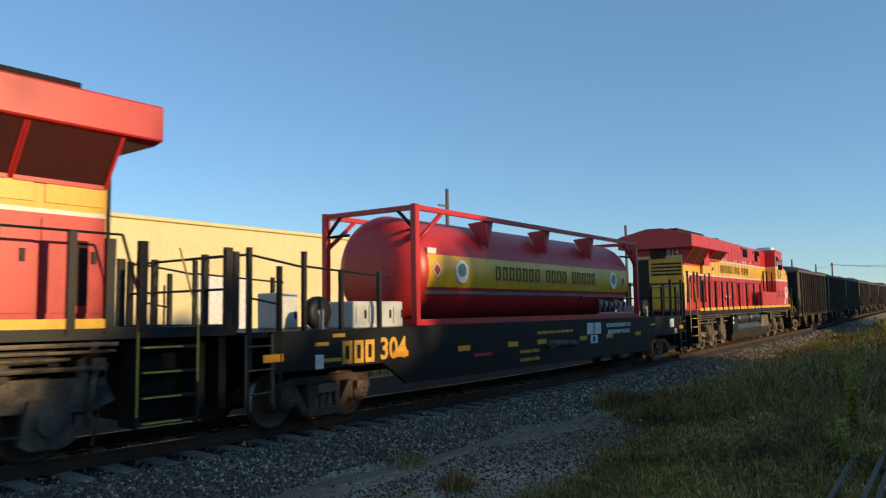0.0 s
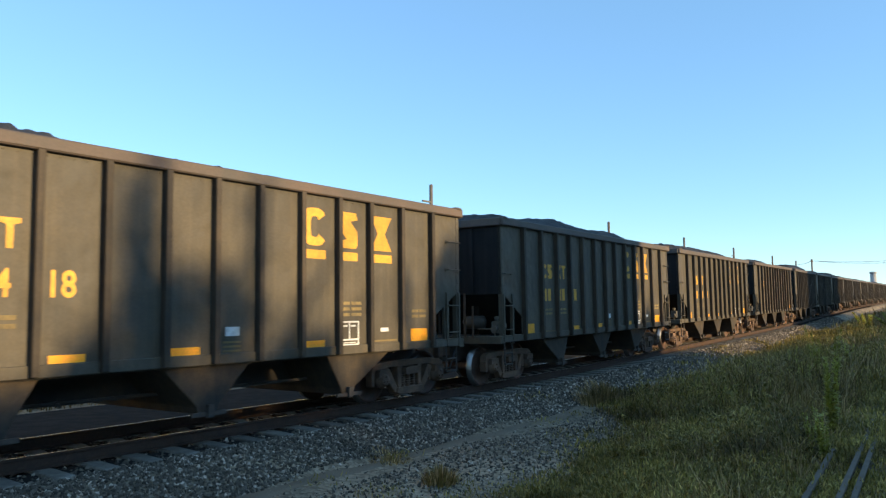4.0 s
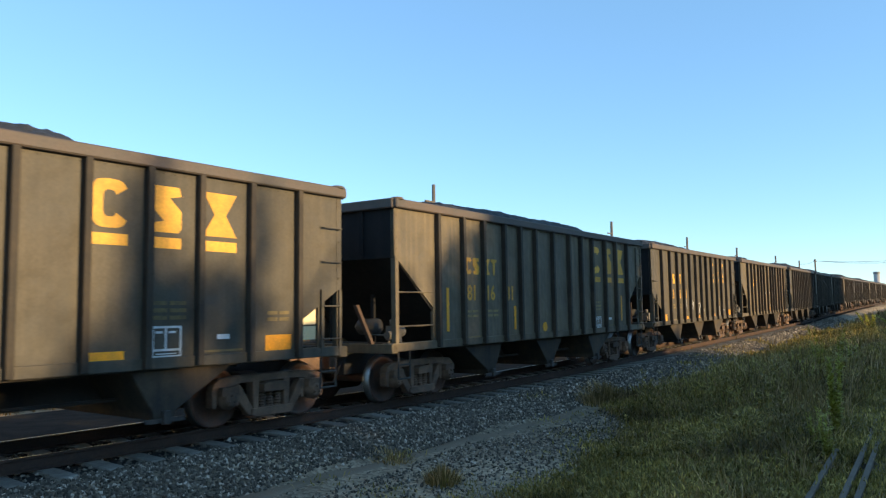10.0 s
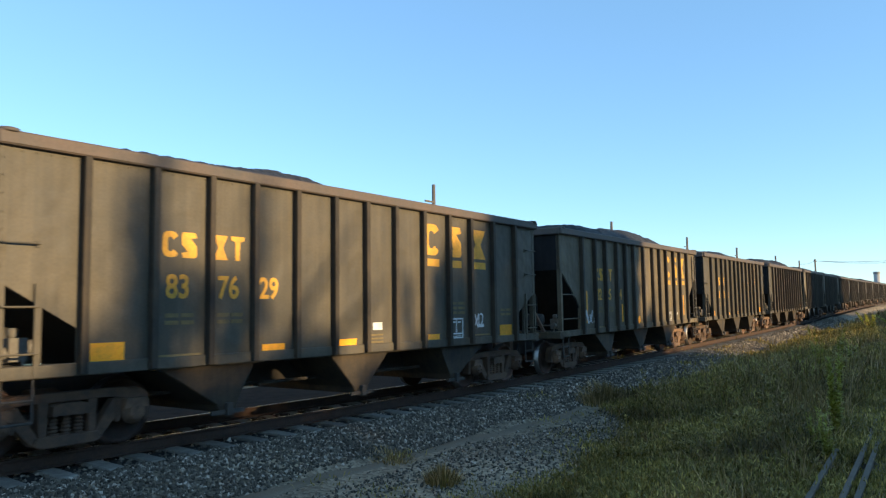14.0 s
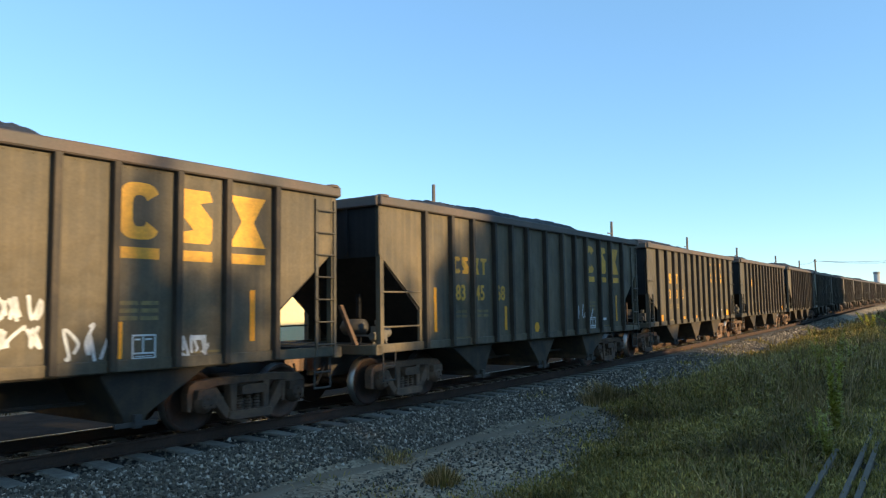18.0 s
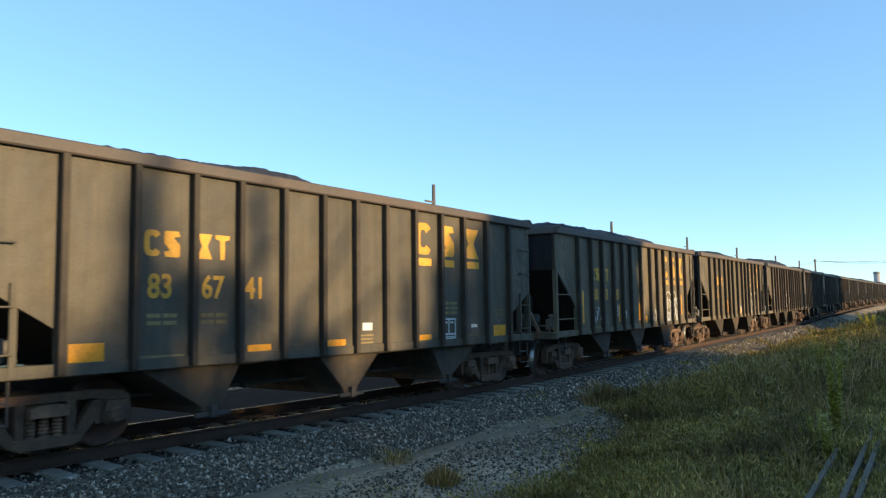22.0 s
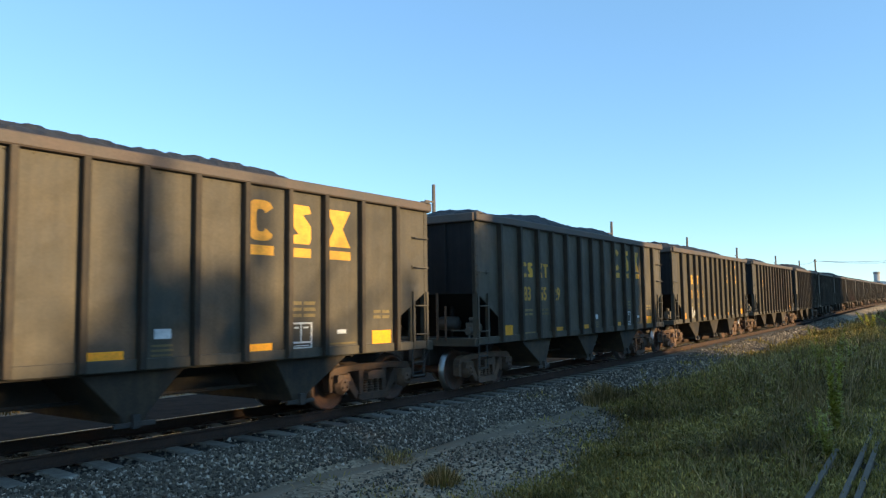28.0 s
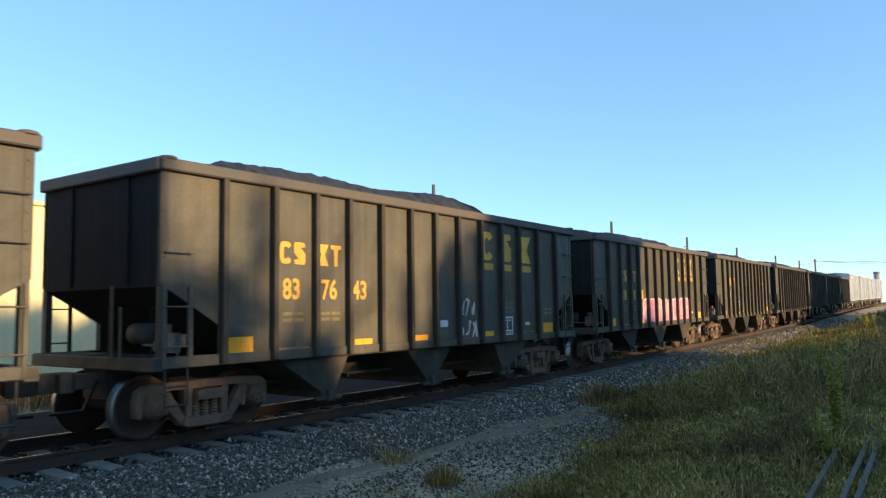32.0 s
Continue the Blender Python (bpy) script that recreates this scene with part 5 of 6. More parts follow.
    for x in (fx0, fx1):
        bm = bmesh.new()
        box(bm, x - 0.05, x + 0.05, -fy, fy, z1 - 0.1, z1)
        box(bm, x - 0.05, x + 0.05, -fy, fy, z0, z0 + 0.12)
        part("end_beam", bm, RED, tk)
        bm = bmesh.new()
        for sy in (-1, 1):
            rod(bm, (x, sy * fy, z1 - 0.5), (x, sy * 0.75, z1 - 0.05), 0.04, 8)
            rod(bm, (x, sy * fy, z1 - 0.5), (x + (0.3 if x < 0 else -0.3), sy * 0.8, z1 - 0.45), 0.03, 8)
        part("end_brace", bm, BLACK, tk)
    bm = bmesh.new()
    for j in range(6):
        x = 3.6 + j * 0.36
        rod(bm, (x, -1.05, 1.75), (x, -1.05, 2.15 - 0.03 * (j % 3)), 0.035, 8)
        rod(bm, (x, -1.05, 2.1 - 0.05 * (j % 3)), (x + 0.36, -1.0, 2.1 - 0.05 * (j % 3)), 0.04, 8)
        lathe(bm, [(-0.03, 0.07), (0.03, 0.07)], 10, pose(x, -1.1, 2.0, 0, 0, 90))
    rod(bm, (3.4, -1.1, 1.72), (5.9, -1.1, 1.72), 0.04, 8)
    part("pipework", bm, GREY, tk, "grey valves and pipes under the tank end")
    bm = bmesh.new()
    box(bm, 2.2, 5.8, -1.16, -1.1, 2.2, 2.24)
    part("spill_rail", bm, RED, tk)
    return tk


flat_car, tank = build_flat(), build_tank()
MOVING.append((flat_car, 17.4))
MOVING.append((tank, 17.4))
BOXGREY = surface("cabinet_paint", (0.62, 0.62, 0.58), 0.5, dirt=(0.35, 0.33, 0.3), dirt_amount=0.4, scale=4)


def build_cabinet(x0, x1, y0, y1, z1, panels):
    cb = thing("equipment_cabinet", "pale grey metal equipment cabinet bolted to a flat wagon", "cabinet")
    bm = bmesh.new()
    box(bm, x0, x1, y0, y1, 1.58, z1)
    soften(bm, 0.02)
    part("case", bm, BOXGREY, cb)
    for i in range(panels):
        w = (x1 - x0) / panels
        bm = bmesh.new()
        box(bm, x0 + i * w + 0.05, x0 + (i + 1) * w - 0.05, y0 - 0.02, y0, 1.66, z1 - 0.08)
        d = part("door", bm, BOXGREY, cb)
        bm = bmesh.new()
        box(bm, x0 + (i + 0.75) * w, x0 + (i + 0.82) * w, y0 - 0.05, y0 - 0.02, 1.75, 1.9)
        part("handle", bm, BLACK, d)
    MOVING.append((cb, 17.4))


build_cabinet(-7.4, -6.0, -1.25, -0.6, 2.06, 4)
build_cabinet(-7.75, -7.25, 0.3, 0.9, 2.25, 1)


def build_reel(x, y):
    rl = thing("hose_reel", "dark wheel-shaped reel on a flat wagon deck", "reel")
    bm = bmesh.new()
    lathe(bm, [(-0.06, 0.12), (-0.06, 0.28), (0.06, 0.28), (0.06, 0.12)], 20, pose(x, y, 1.87, 0, 0, 90))
    part("rim", bm, BLACK, rl)
    bm = bmesh.new()
    lathe(bm, [(-0.1, 0.06), (0.1, 0.06)], 12, pose(x, y, 1.87, 0, 0, 90))
    box(bm, x - 0.05, x + 0.05, y - 0.1, y + 0.1, 1.58, 1.83)
    part("hub", bm, GREY, rl)
    MOVING.append((rl, 17.4))


build_reel(-7.95, -0.9)
build_reel(7.6, -0.9)
build_cabinet(6.6, 7.2, -0.9, -0.3, 1.95, 1)

# ---- pale box wagons at the far end of the train ----
CREAMY = surface("boxcar_white", (0.72, 0.71, 0.68), 0.5, dirt=(0.4, 0.38, 0.35), dirt_amount=0.5, streak=0.5, scale=0.7)


def build_boxcar():
    bx = thing("boxcar", "tall white box wagon with ribbed sides", "box wagon", "white wagons at the train's end")
    bm = bmesh.new()
    box(bm, -7.6, 7.6, -1.5, 1.5, 1.15, 4.55)
    prism(bm, [(-1.5, 4.55), (1.5, 4.55), (0.0, 4.72)], -7.6, 7.6, "x")
    part("body", bm, CREAMY, bx)
    for i in range(13):
        if i in (6,):
            continue
        flat(bx, "rib", -7.5 + i * 1.22, -7.38 + i * 1.22, 1.2, 4.5, CREAMY, -1.5, 0.06)
    flat(bx, "door", -1.3, 1.3, 1.25, 4.35, GREY, -1.5, 0.08)
    bm = bmesh.new()
    box(bm, -7.7, 7.7, -1.35, 1.35, 0.85, 1.15)
    part("underframe", bm, UNDER, bx)
    for sx in (-1, 1):
        truck_parts(bx, sx * 6.0)
        part("coupler", COUPLER, None, bx, at=pose(sx * 7.5, 0, 0, 0, 0, 0 if sx > 0 else 180))
    return bx


boxcar = build_boxcar()
tail = FIRST_FRONT + PITCH * len(NUMBERS) + 7.6
MOVING.append((boxcar, tail))
for i in (1, 2, 3):
    MOVING.append((copy_thing(boxcar, Matrix()), tail + 16.6 * i))


# ---- graffiti: plain blobs and strokes ----
SPRAY = surface("spray_white", (0.66, 0.66, 0.64), 0.6, dirt=(0.3, 0.3, 0.3), dirt_amount=0.6, scale=8)
PINK = surface("spray_pink", (0.62, 0.18, 0.28), 0.6, dirt=(0.75, 0.45, 0.5), dirt_amount=0.7, scale=2.5)
BLUEISH = surface("spray_blue", (0.2, 0.42, 0.5), 0.6, dirt=(0.5, 0.6, 0.62), dirt_amount=0.6, scale=5)


def ribbon(bm, pts, w, y):
    """A flat painted stroke along points (x, z)."""
    prev = None
    for i, (x, z) in enumerate(pts):
        a, b = pts[max(i - 1, 0)], pts[min(i + 1, len(pts) - 1)]
        d = Vector((b[0] - a[0], b[1] - a[1]))
        d = d.normalized() if d.length > 1e-6 else Vector((1, 0))
        n = Vector((-d.y, d.x)) * w / 2
        cur = (bm.verts.new((x + n.x, y, z + n.y)), bm.verts.new((x - n.x, y, z - n.y)))
        if prev:
            bm.faces.new((prev[0], prev[1], cur[1], cur[0]))
        prev = cur


def smooth(pts, n=5):
    """A soft curve through points."""
    out = []
    q = [pts[0]] + list(pts) + [pts[-1]]
    for a, b, c, d in zip(q, q[1:], q[2:], q[3:]):
        for k in range(n):
            t = k / n
            out.append(tuple(0.5 * (2 * b[e] + (c[e] - a[e]) * t + (2 * a[e] - 5 * b[e] + 4 * c[e] - d[e]) * t * t + (3 * b[e] - a[e] - 3 * c[e] + d[e]) * t ** 3) for e in (0, 1)))
    return out + [tuple(pts[-1])]


def tag(car, x, z, w, h, material, seed, stroke=0.042):
    """An unreadable scrawl: hooked and looping strokes within w by h, in one or two lines."""
    r = random.Random(seed)
    bm = bmesh.new()
    lines = 2 if h > 0.62 and w < 1.0 else 1
    for line in range(lines):
        z0, hh = z + line * h / lines, h / lines * 0.84
        n = max(2, round(w / (hh * 0.62)))
        cell = w / n
        for i in range(n):
            cx = x + (i + 0.5) * cell
            start = r.choice(((-0.4, 0.9), (-0.35, 0.1), (0.4, 0.85), (0.0, 1.0)))
            pts = [start]
            for k in range(r.randint(3, 5)):
                pts.append((r.uniform(-0.48, 0.48), (0.05, 0.95, 0.5, 0.15, 0.8)[(k + i) % 5] + r.uniform(-0.12, 0.12)))
            ribbon(bm, smooth([(cx + a * cell, z0 + b * hh) for a, b in pts]), stroke, -WID - 0.007 - 0.0004 * (i % 3))
    part("graffiti", bm, material, car, "sprayed unreadable scrawl")


DULL = surface("dull_spray", (0.30, 0.29, 0.27), 0.7, dirt=(0.12, 0.11, 0.1), dirt_amount=0.6, scale=4)


def bubbles(car, blobs, seed, fill, edge):
    """Fat sprayed blobs (x0, x1, z0, z1) side by side, with a pale outline and a few inner strokes."""
    r = random.Random(seed)
    for i, (x0, x1, z0, z1) in enumerate(blobs):
        w, h, bulge, lean = (x1 - x0) / 2, z1 - z0, r.uniform(0.02, 0.07), r.uniform(-0.05, 0.05)
        cx, y = (x0 + x1) / 2, -WID - 0.006 - 0.0008 * i
        left = [(cx - w * f + lean * q, z0 + h * q) for q, f in ((0.0, 0.96), (0.3, 1.02 + bulge), (0.55, 0.88), (0.8, 1.04), (0.93, 0.82))]
        right = [(cx + w * f + lean * q, z0 + h * q) for q, f in ((0.93, 0.82), (0.8, 1.04), (0.5, 0.86 + bulge), (0.25, 1.04), (0.0, 0.98))]
        shape = smooth(left + [(cx + lean, z1)] + right, 4)
        g = car
        if fill:
            bm = bmesh.new()
            bm.faces.new([bm.verts.new((p[0], y, p[1])) for p in shape])
            g = part("graffiti", bm, fill, car, "sprayed blob with a pale outline")
        bm = bmesh.new()
        ribbon(bm, shape, 0.045, y - 0.003)
        k = r.choice((-1, 1))
        ribbon(bm, smooth([(cx - k * w * 0.5, z0 + h * 0.55), (cx, z0 + h * r.uniform(0.55, 0.7)), (cx + k * w * 0.4, z0 + h * 0.45), (cx + k * w * 0.1, z0 + h * 0.2)]), 0.032, y - 0.003)
        ribbon(bm, smooth([(cx + k * w * 0.35, z0 + h * 0.35), (cx + k * w * 0.2, z0 + h * 0.12), (cx - k * w * 0.1, z0 + 0.04)]), 0.028, y - 0.003)
        part("graffiti_outline", bm, edge, g)


def row(x0, x1, z0, z1, n):
    return [(x0 + (x1 - x0) * k / n, x0 + (x1 - x0) * (k + 1) / n, z0, z1) for k in range(n)]


by_number = {n: c for c, n in numbered if n}
bubbles(by_number["836935"], ((-2.84, -2.44, 1.06, 1.56), (-2.5, -2.18, 1.06, 2.02), (-2.22, -1.66, 1.06, 2.04), (-1.68, -1.26, 1.06, 2.06), (-1.30, -0.84, 1.06, 2.07), (-0.88, -0.40, 1.06, 2.07)), 3, PINK, SPRAY)
bubbles(by_number["836935"], ((0.01, 0.66, 1.06, 2.22), (0.76, 1.14, 1.06, 2.26), (1.10, 1.62, 1.06, 2.28), (1.60, 2.02, 1.06, 2.30), (1.98, 2.50, 1.06, 2.30), (2.56, 3.26, 1.06, 2.32)), 4, PINK, SPRAY)
bubbles(by_number["808186"], row(2.8, 4.5, 1.2, 2.2, 3), 14, None, SPRAY)
bubbles(by_number["808675"], row(-1.35, 2.35, 1.25, 2.3, 5), 8, None, SPRAY)
bubbles(by_number["808318"], ((2.56, 2.98, 1.06, 1.95), (2.86, 3.42, 1.04, 2.24), (3.56, 4.02, 1.12, 2.26), (3.86, 4.3, 1.04, 2.0), (4.34, 4.62, 1.5, 2.1)), 9, None, SPRAY)
for i, (x, z, w, h) in enumerate(((2.6, 1.1, 0.8, 1.0), (3.58, 1.15, 0.7, 0.9), (4.36, 1.1, 0.3, 0.5))):
    tag(by_number["808318"], x, z, w, h, SPRAY, 70 + i, 0.06)
for x, letter in ((-0.60, "T"), (0.40, "I"), (1.22, "T")):
    part("graffiti", text_mesh(letter, 0.68, SPRAY, 0.85, 0.024), None, by_number["806945"], "pale sprayed letter", at=pose(x, -WID - 0.002, 1.90, 0, 4, 0))
bm = bmesh.new()
ribbon(bm, [(0.12, 1.54), (0.70, 1.52)], 0.09, -WID - 0.007)
ribbon(bm, [(0.14, 2.25), (0.68, 2.24)], 0.09, -WID - 0.007)
part("graffiti", bm, SPRAY, by_number["806945"], "pale sprayed bars")
bm = bmesh.new()
for k in range(9):
    x = -4.98 + 0.075 * k
    ribbon(bm, [(x, 2.5 - 0.06 * (k % 3)), (x + 0.01, 1.9), (x - 0.01, 1.45 + 0.12 * (k % 4))], 0.03, -WID - 0.007)
part("graffiti", bm, DULL, by_number["822630"], "pale running drips of paint")
for number, tags in {
    "834329": ((4.3, 1.35, 0.5, 0.6), (8.2, 1.3, 0.3, 0.4)), "808675": ((9.9, 1.3, 0.5, 0.7),),
    "835698": ((4.03, 1.52, 0.52, 0.48), (5.0, 1.5, 0.6, 0.52), (6.2, 1.36, 0.52, 0.54)),
    "837629": ((11.2, 1.35, 0.4, 0.45),), "822514": ((1.2, 1.3, 0.9, 0.5),), "819646": ((4.2, 1.2, 0.7, 0.5), (8.1, 1.35, 0.6, 0.7), (9.2, 1.2, 0.66, 0.5), (11.1, 1.2, 0.5, 0.3)), "834568": ((9.0, 1.4, 1.3, 0.6),),
    "808318": ((2.1, 1.36, 0.85, 0.5), (4.1, 1.42, 0.45, 0.42), (5.0, 1.34, 0.4, 0.36), (8.2, 1.14, 0.78, 0.55)), "808186": ((7.4, 1.2, 0.9, 0.5),),
    "822630": ((5.4, 1.56, 0.48, 0.36), (6.3, 1.25, 0.66, 1.2), (7.35, 1.48, 0.58, 0.5), (8.35, 1.45, 0.46, 0.6), (10.4, 1.55, 0.4, 0.8)), "822416": ((5.0, 1.3, 0.6, 0.6), (8.0, 1.3, 0.7, 0.9)),
    "837073": ((2.2, 1.2, 0.8, 0.5), (10.0, 1.5, 0.3, 0.7)), "836534": ((1.05, 1.2, 0.76, 0.88), (4.1, 1.3, 0.6, 0.64), (5.12, 1.26, 0.62, 0.64), (6.24, 1.3, 0.56, 0.6), (7.27, 1.2, 0.5, 0.7), (8.2, 1.25, 0.55, 0.8), (9.25, 1.2, 0.6, 0.66)),
    "837643": ((8.05, 1.15, 0.75, 0.95),), "836170": ((4.0, 1.2, 1.5, 0.7),)}.items():
    for i, (p, z, w, h) in enumerate(tags):
        tag(by_number[number], panel(p, deep_kind(number)), z, w, h, BLUEISH if number == "822416" else SPRAY, int(number) + i)
for number in [n for n in by_number if n[:2] == "80"]:        # on these wagons the disc sits one panel further back
    for ob in by_number[number].children:
        if ob.name.startswith("round_reflector"):
            ob.location.x += panel(7.6, True) - panel(6.55, True)
plate(by_number["808318"], "reflector", panel(6.95, True) - 0.1, panel(6.95, True) - 0.01, 1.3, 1.85, REFLECT)
for x in (-3.45, -0.1):
    bm = bmesh.new()
    ribbon(bm, [(x - 0.22, 0.66), (x + 0.22, 0.98)], 0.05, -WID + 0.092)
    ribbon(bm, [(x - 0.22, 0.98), (x + 0.22, 0.66)], 0.05, -WID + 0.088)
    part("graffiti", bm, SPRAY, by_number["808292"], "white sprayed cross on a discharge hopper")
bubbles(cars[42], row(panel(4.5), panel(11.0), 1.2, 2.0, 8), 5, PINK, SPRAY)

# ---- bed under the train and beyond it, shade put into its dark colour ----
BED = surface("shaded_ballast", (0.036, 0.033, 0.030), 0.95, spec=0.0, dirt=(0.07, 0.06, 0.05), dirt_amount=0.5, scale=2.0, fine=25, bump=1.0)


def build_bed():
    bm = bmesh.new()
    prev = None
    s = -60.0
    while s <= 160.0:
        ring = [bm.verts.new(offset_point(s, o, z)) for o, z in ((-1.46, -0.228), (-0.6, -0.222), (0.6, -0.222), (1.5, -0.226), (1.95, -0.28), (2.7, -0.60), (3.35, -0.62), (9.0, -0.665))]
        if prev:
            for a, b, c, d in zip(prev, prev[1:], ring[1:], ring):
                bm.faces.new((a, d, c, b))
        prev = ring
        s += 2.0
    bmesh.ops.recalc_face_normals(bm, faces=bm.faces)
    solid("track_bed", bm, BED, "ballast bed under and behind the train, coloured dark for its shade", "track bed", kind="structure")


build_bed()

# ---- dusty path at the ballast's foot ----
DUST = surface("path_dust", (0.235, 0.182, 0.128), 0.95, spec=0.05, dirt=(0.17, 0.14, 0.105), dirt_amount=0.8, scale=1.6, fine=70, bump=0.5)


def build_path():
    bm = bmesh.new()
    prev = None
    s = 5.0
    while s <= 30.0:
        lo, hi = 2.64 + 0.16 * noise.noise((s * 0.8, 0, 2)), 2.96 + 0.24 * noise.noise((s * 0.7, 4, 2))
        ring = []
        for k in range(6):
            q = lo + (hi - lo) * k / 5
            x, y, _, a = track(s)
            gx, gy = x + q * math.sin(a), y - q * math.cos(a)
            ring.append(bm.verts.new((gx, gy, ground_z(gx, gy) + (0.022 if 0 < k < 5 else -0.03))))
        if prev:
            for a, b, c, d in zip(prev, prev[1:], ring[1:], ring):
                bm.faces.new((a, d, c, b)).smooth = True
        prev = ring
        s += 0.35
    bmesh.ops.recalc_face_normals(bm, faces=bm.faces)
    solid("path", bm, DUST, "trodden strip of pale dust along the ballast", "path", kind="structure")


build_path()

# ---- ties ----
TIE_MESH = tie_mesh()
for i in range(-8, 102):
    s = i * 0.61
    solid("tie", TIE_MESH, None, "weathered concrete tie half sunk in ballast", "tie", "ties under the main track", "structure", m=rail_pose(s))

# ---- warehouse behind the track ----
CREAM = surface("warehouse_paint", (0.80, 0.66, 0.36), 0.8, dirt=(0.6, 0.48, 0.27), dirt_amount=0.4, scale=0.3, streak=0.2, bump=0.05)


def build_warehouse():
    w = thing("warehouse", "long low cream-painted metal warehouse with a flat roofline", "warehouse", m=pose(0, 28.0, 0))
    bm = bmesh.new()
    x0, x1, zt = -30.0, 42.0, 5.75
    box(bm, x0, x1, 0, 30, -0.75, zt)
    part("wall", bm, CREAM, w)
    bm = bmesh.new()
    box(bm, x0 - 0.15, x1 + 0.15, -0.15, 30.15, zt, zt + 0.16)
    soften(bm, 0.03)
    part("roof_edge", bm, CREAM, w)
    for x in (-12, 4, 19.2, 33.0):
        bm = bmesh.new()
        box(bm, x, x + 2.6, -0.05, 0.0, 0.4, 3.6)
        part("door", bm, WHITE, w, "white roll-up door")
    return w


build_warehouse()

# ---- poles ----
WOOD = surface("pole_wood", (0.10, 0.085, 0.07), 0.9, dirt=(0.2, 0.17, 0.14), dirt_amount=0.5, scale=4, streak=0.5)


def pole_mesh():
    bm = bmesh.new()
    rod(bm, (0, 0, -1.0), (0, 0, 11.75), 0.2, 10, 0.14)
    return mesh_of("pole", bm, WOOD)


POLE = pole_mesh()
for x in (47.2, 80.5, 105.7, 129.8, 155.7, 176.1):
    p = thing("utility_pole", "tall wooden utility pole behind the train", "utility pole", "poles along the line", m=pose(x, 36.0, 0))
    part("pole", POLE, None, p)
    bm = bmesh.new()
    box(bm, -1.1, 0.1, -0.06, 0.06, 10.3, 10.42)
    part("crossarm", bm, WOOD, p)


# ---- loose stones of the ballast ----
def scatter_mesh(name, verts, faces, material):
    me = bpy.data.meshes.new(name)
    me.from_pydata(verts, [], faces)
    me.materials.append(material)
    return me


def build_stones():
    rng = np.random.default_rng(4)
    base = np.array([(1, 0, 0), (0, 1, 0), (-1, 0, 0), (0, -1, 0), (0, 0, 1), (0, 0, -1)], float)
    tri = np.array([(0, 1, 4), (1, 2, 4), (2, 3, 4), (3, 0, 4), (1, 0, 5), (2, 1, 5), (3, 2, 5), (0, 3, 5)])
    pts = []
    for s0, s1, q0, q1, n, size in ((2, 16, 1.28, 2.7, 19000, 0.028), (16, 50, 1.28, 2.7, 18000, 0.038), (2, 30, 2.6, 6.2, 22000, 0.023), (2, 20, -1.2, 1.2, 4000, 0.034), (48, 85, 1.28, 3.0, 9000, 0.055), (4, 45, -5.0, -1.3, 1500, 0.035)):
        s, q = rng.uniform(s0, s1, n), rng.uniform(q0, q1, n)
        if q0 >= 2.5:
            q = q0 + (q1 - q0) * rng.uniform(0, 1, n) ** 1.25
        for a, b in zip(s, q):
            x, y, z, h = track(a)
            if 2.62 + 0.12 * math.sin(a * 1.3) < b < 3.22 + 0.15 * math.sin(a * 0.9 + 1) and a > 6 and rng.uniform() < 0.93:
                continue
            if abs(b) < 1.45 and ((a / 0.61 + 0.5) % 1.0 - 0.5) ** 2 < 0.04:
                continue
            gx, gy = x + b * math.sin(h), y - b * math.cos(h)
            pts.append((gx, gy, ground_z(gx, gy) + size * 0.3, 0.95 * size * rng.uniform(0.55, 1.5)))
    pts = np.array(pts)
    n = len(pts)
    shape = base[None] * rng.uniform(0.55, 1.25, (n, 6, 3)) + rng.normal(0, 0.18, (n, 6, 3))
    a = rng.uniform(0, 6.28, n)
    b = rng.uniform(-0.8, 0.8, n)
    ca, sa, cb, sb = np.cos(a), np.sin(a), np.cos(b), np.sin(b)
    v = shape * pts[:, 3][:, None, None]
    v = np.stack([v[..., 0] * cb[:, None] - v[..., 2] * sb[:, None], v[..., 1], v[..., 0] * sb[:, None] + v[..., 2] * cb[:, None]], -1)
    v = np.stack([v[..., 0] * ca[:, None] - v[..., 1] * sa[:, None], v[..., 0] * sa[:, None] + v[..., 1] * ca[:, None], v[..., 2]], -1)
    v += pts[:, None, :3]
    f = (tri[None] + 6 * np.arange(n)[:, None, None]).reshape(-1, 3)
    me = scatter_mesh("ballast", v.reshape(-1, 3).tolist(), f.tolist(), STONE)
    solid("ballast", me, None, "loose crushed grey stones of the ballast bed", "ballast", kind="stuff")


build_stones()


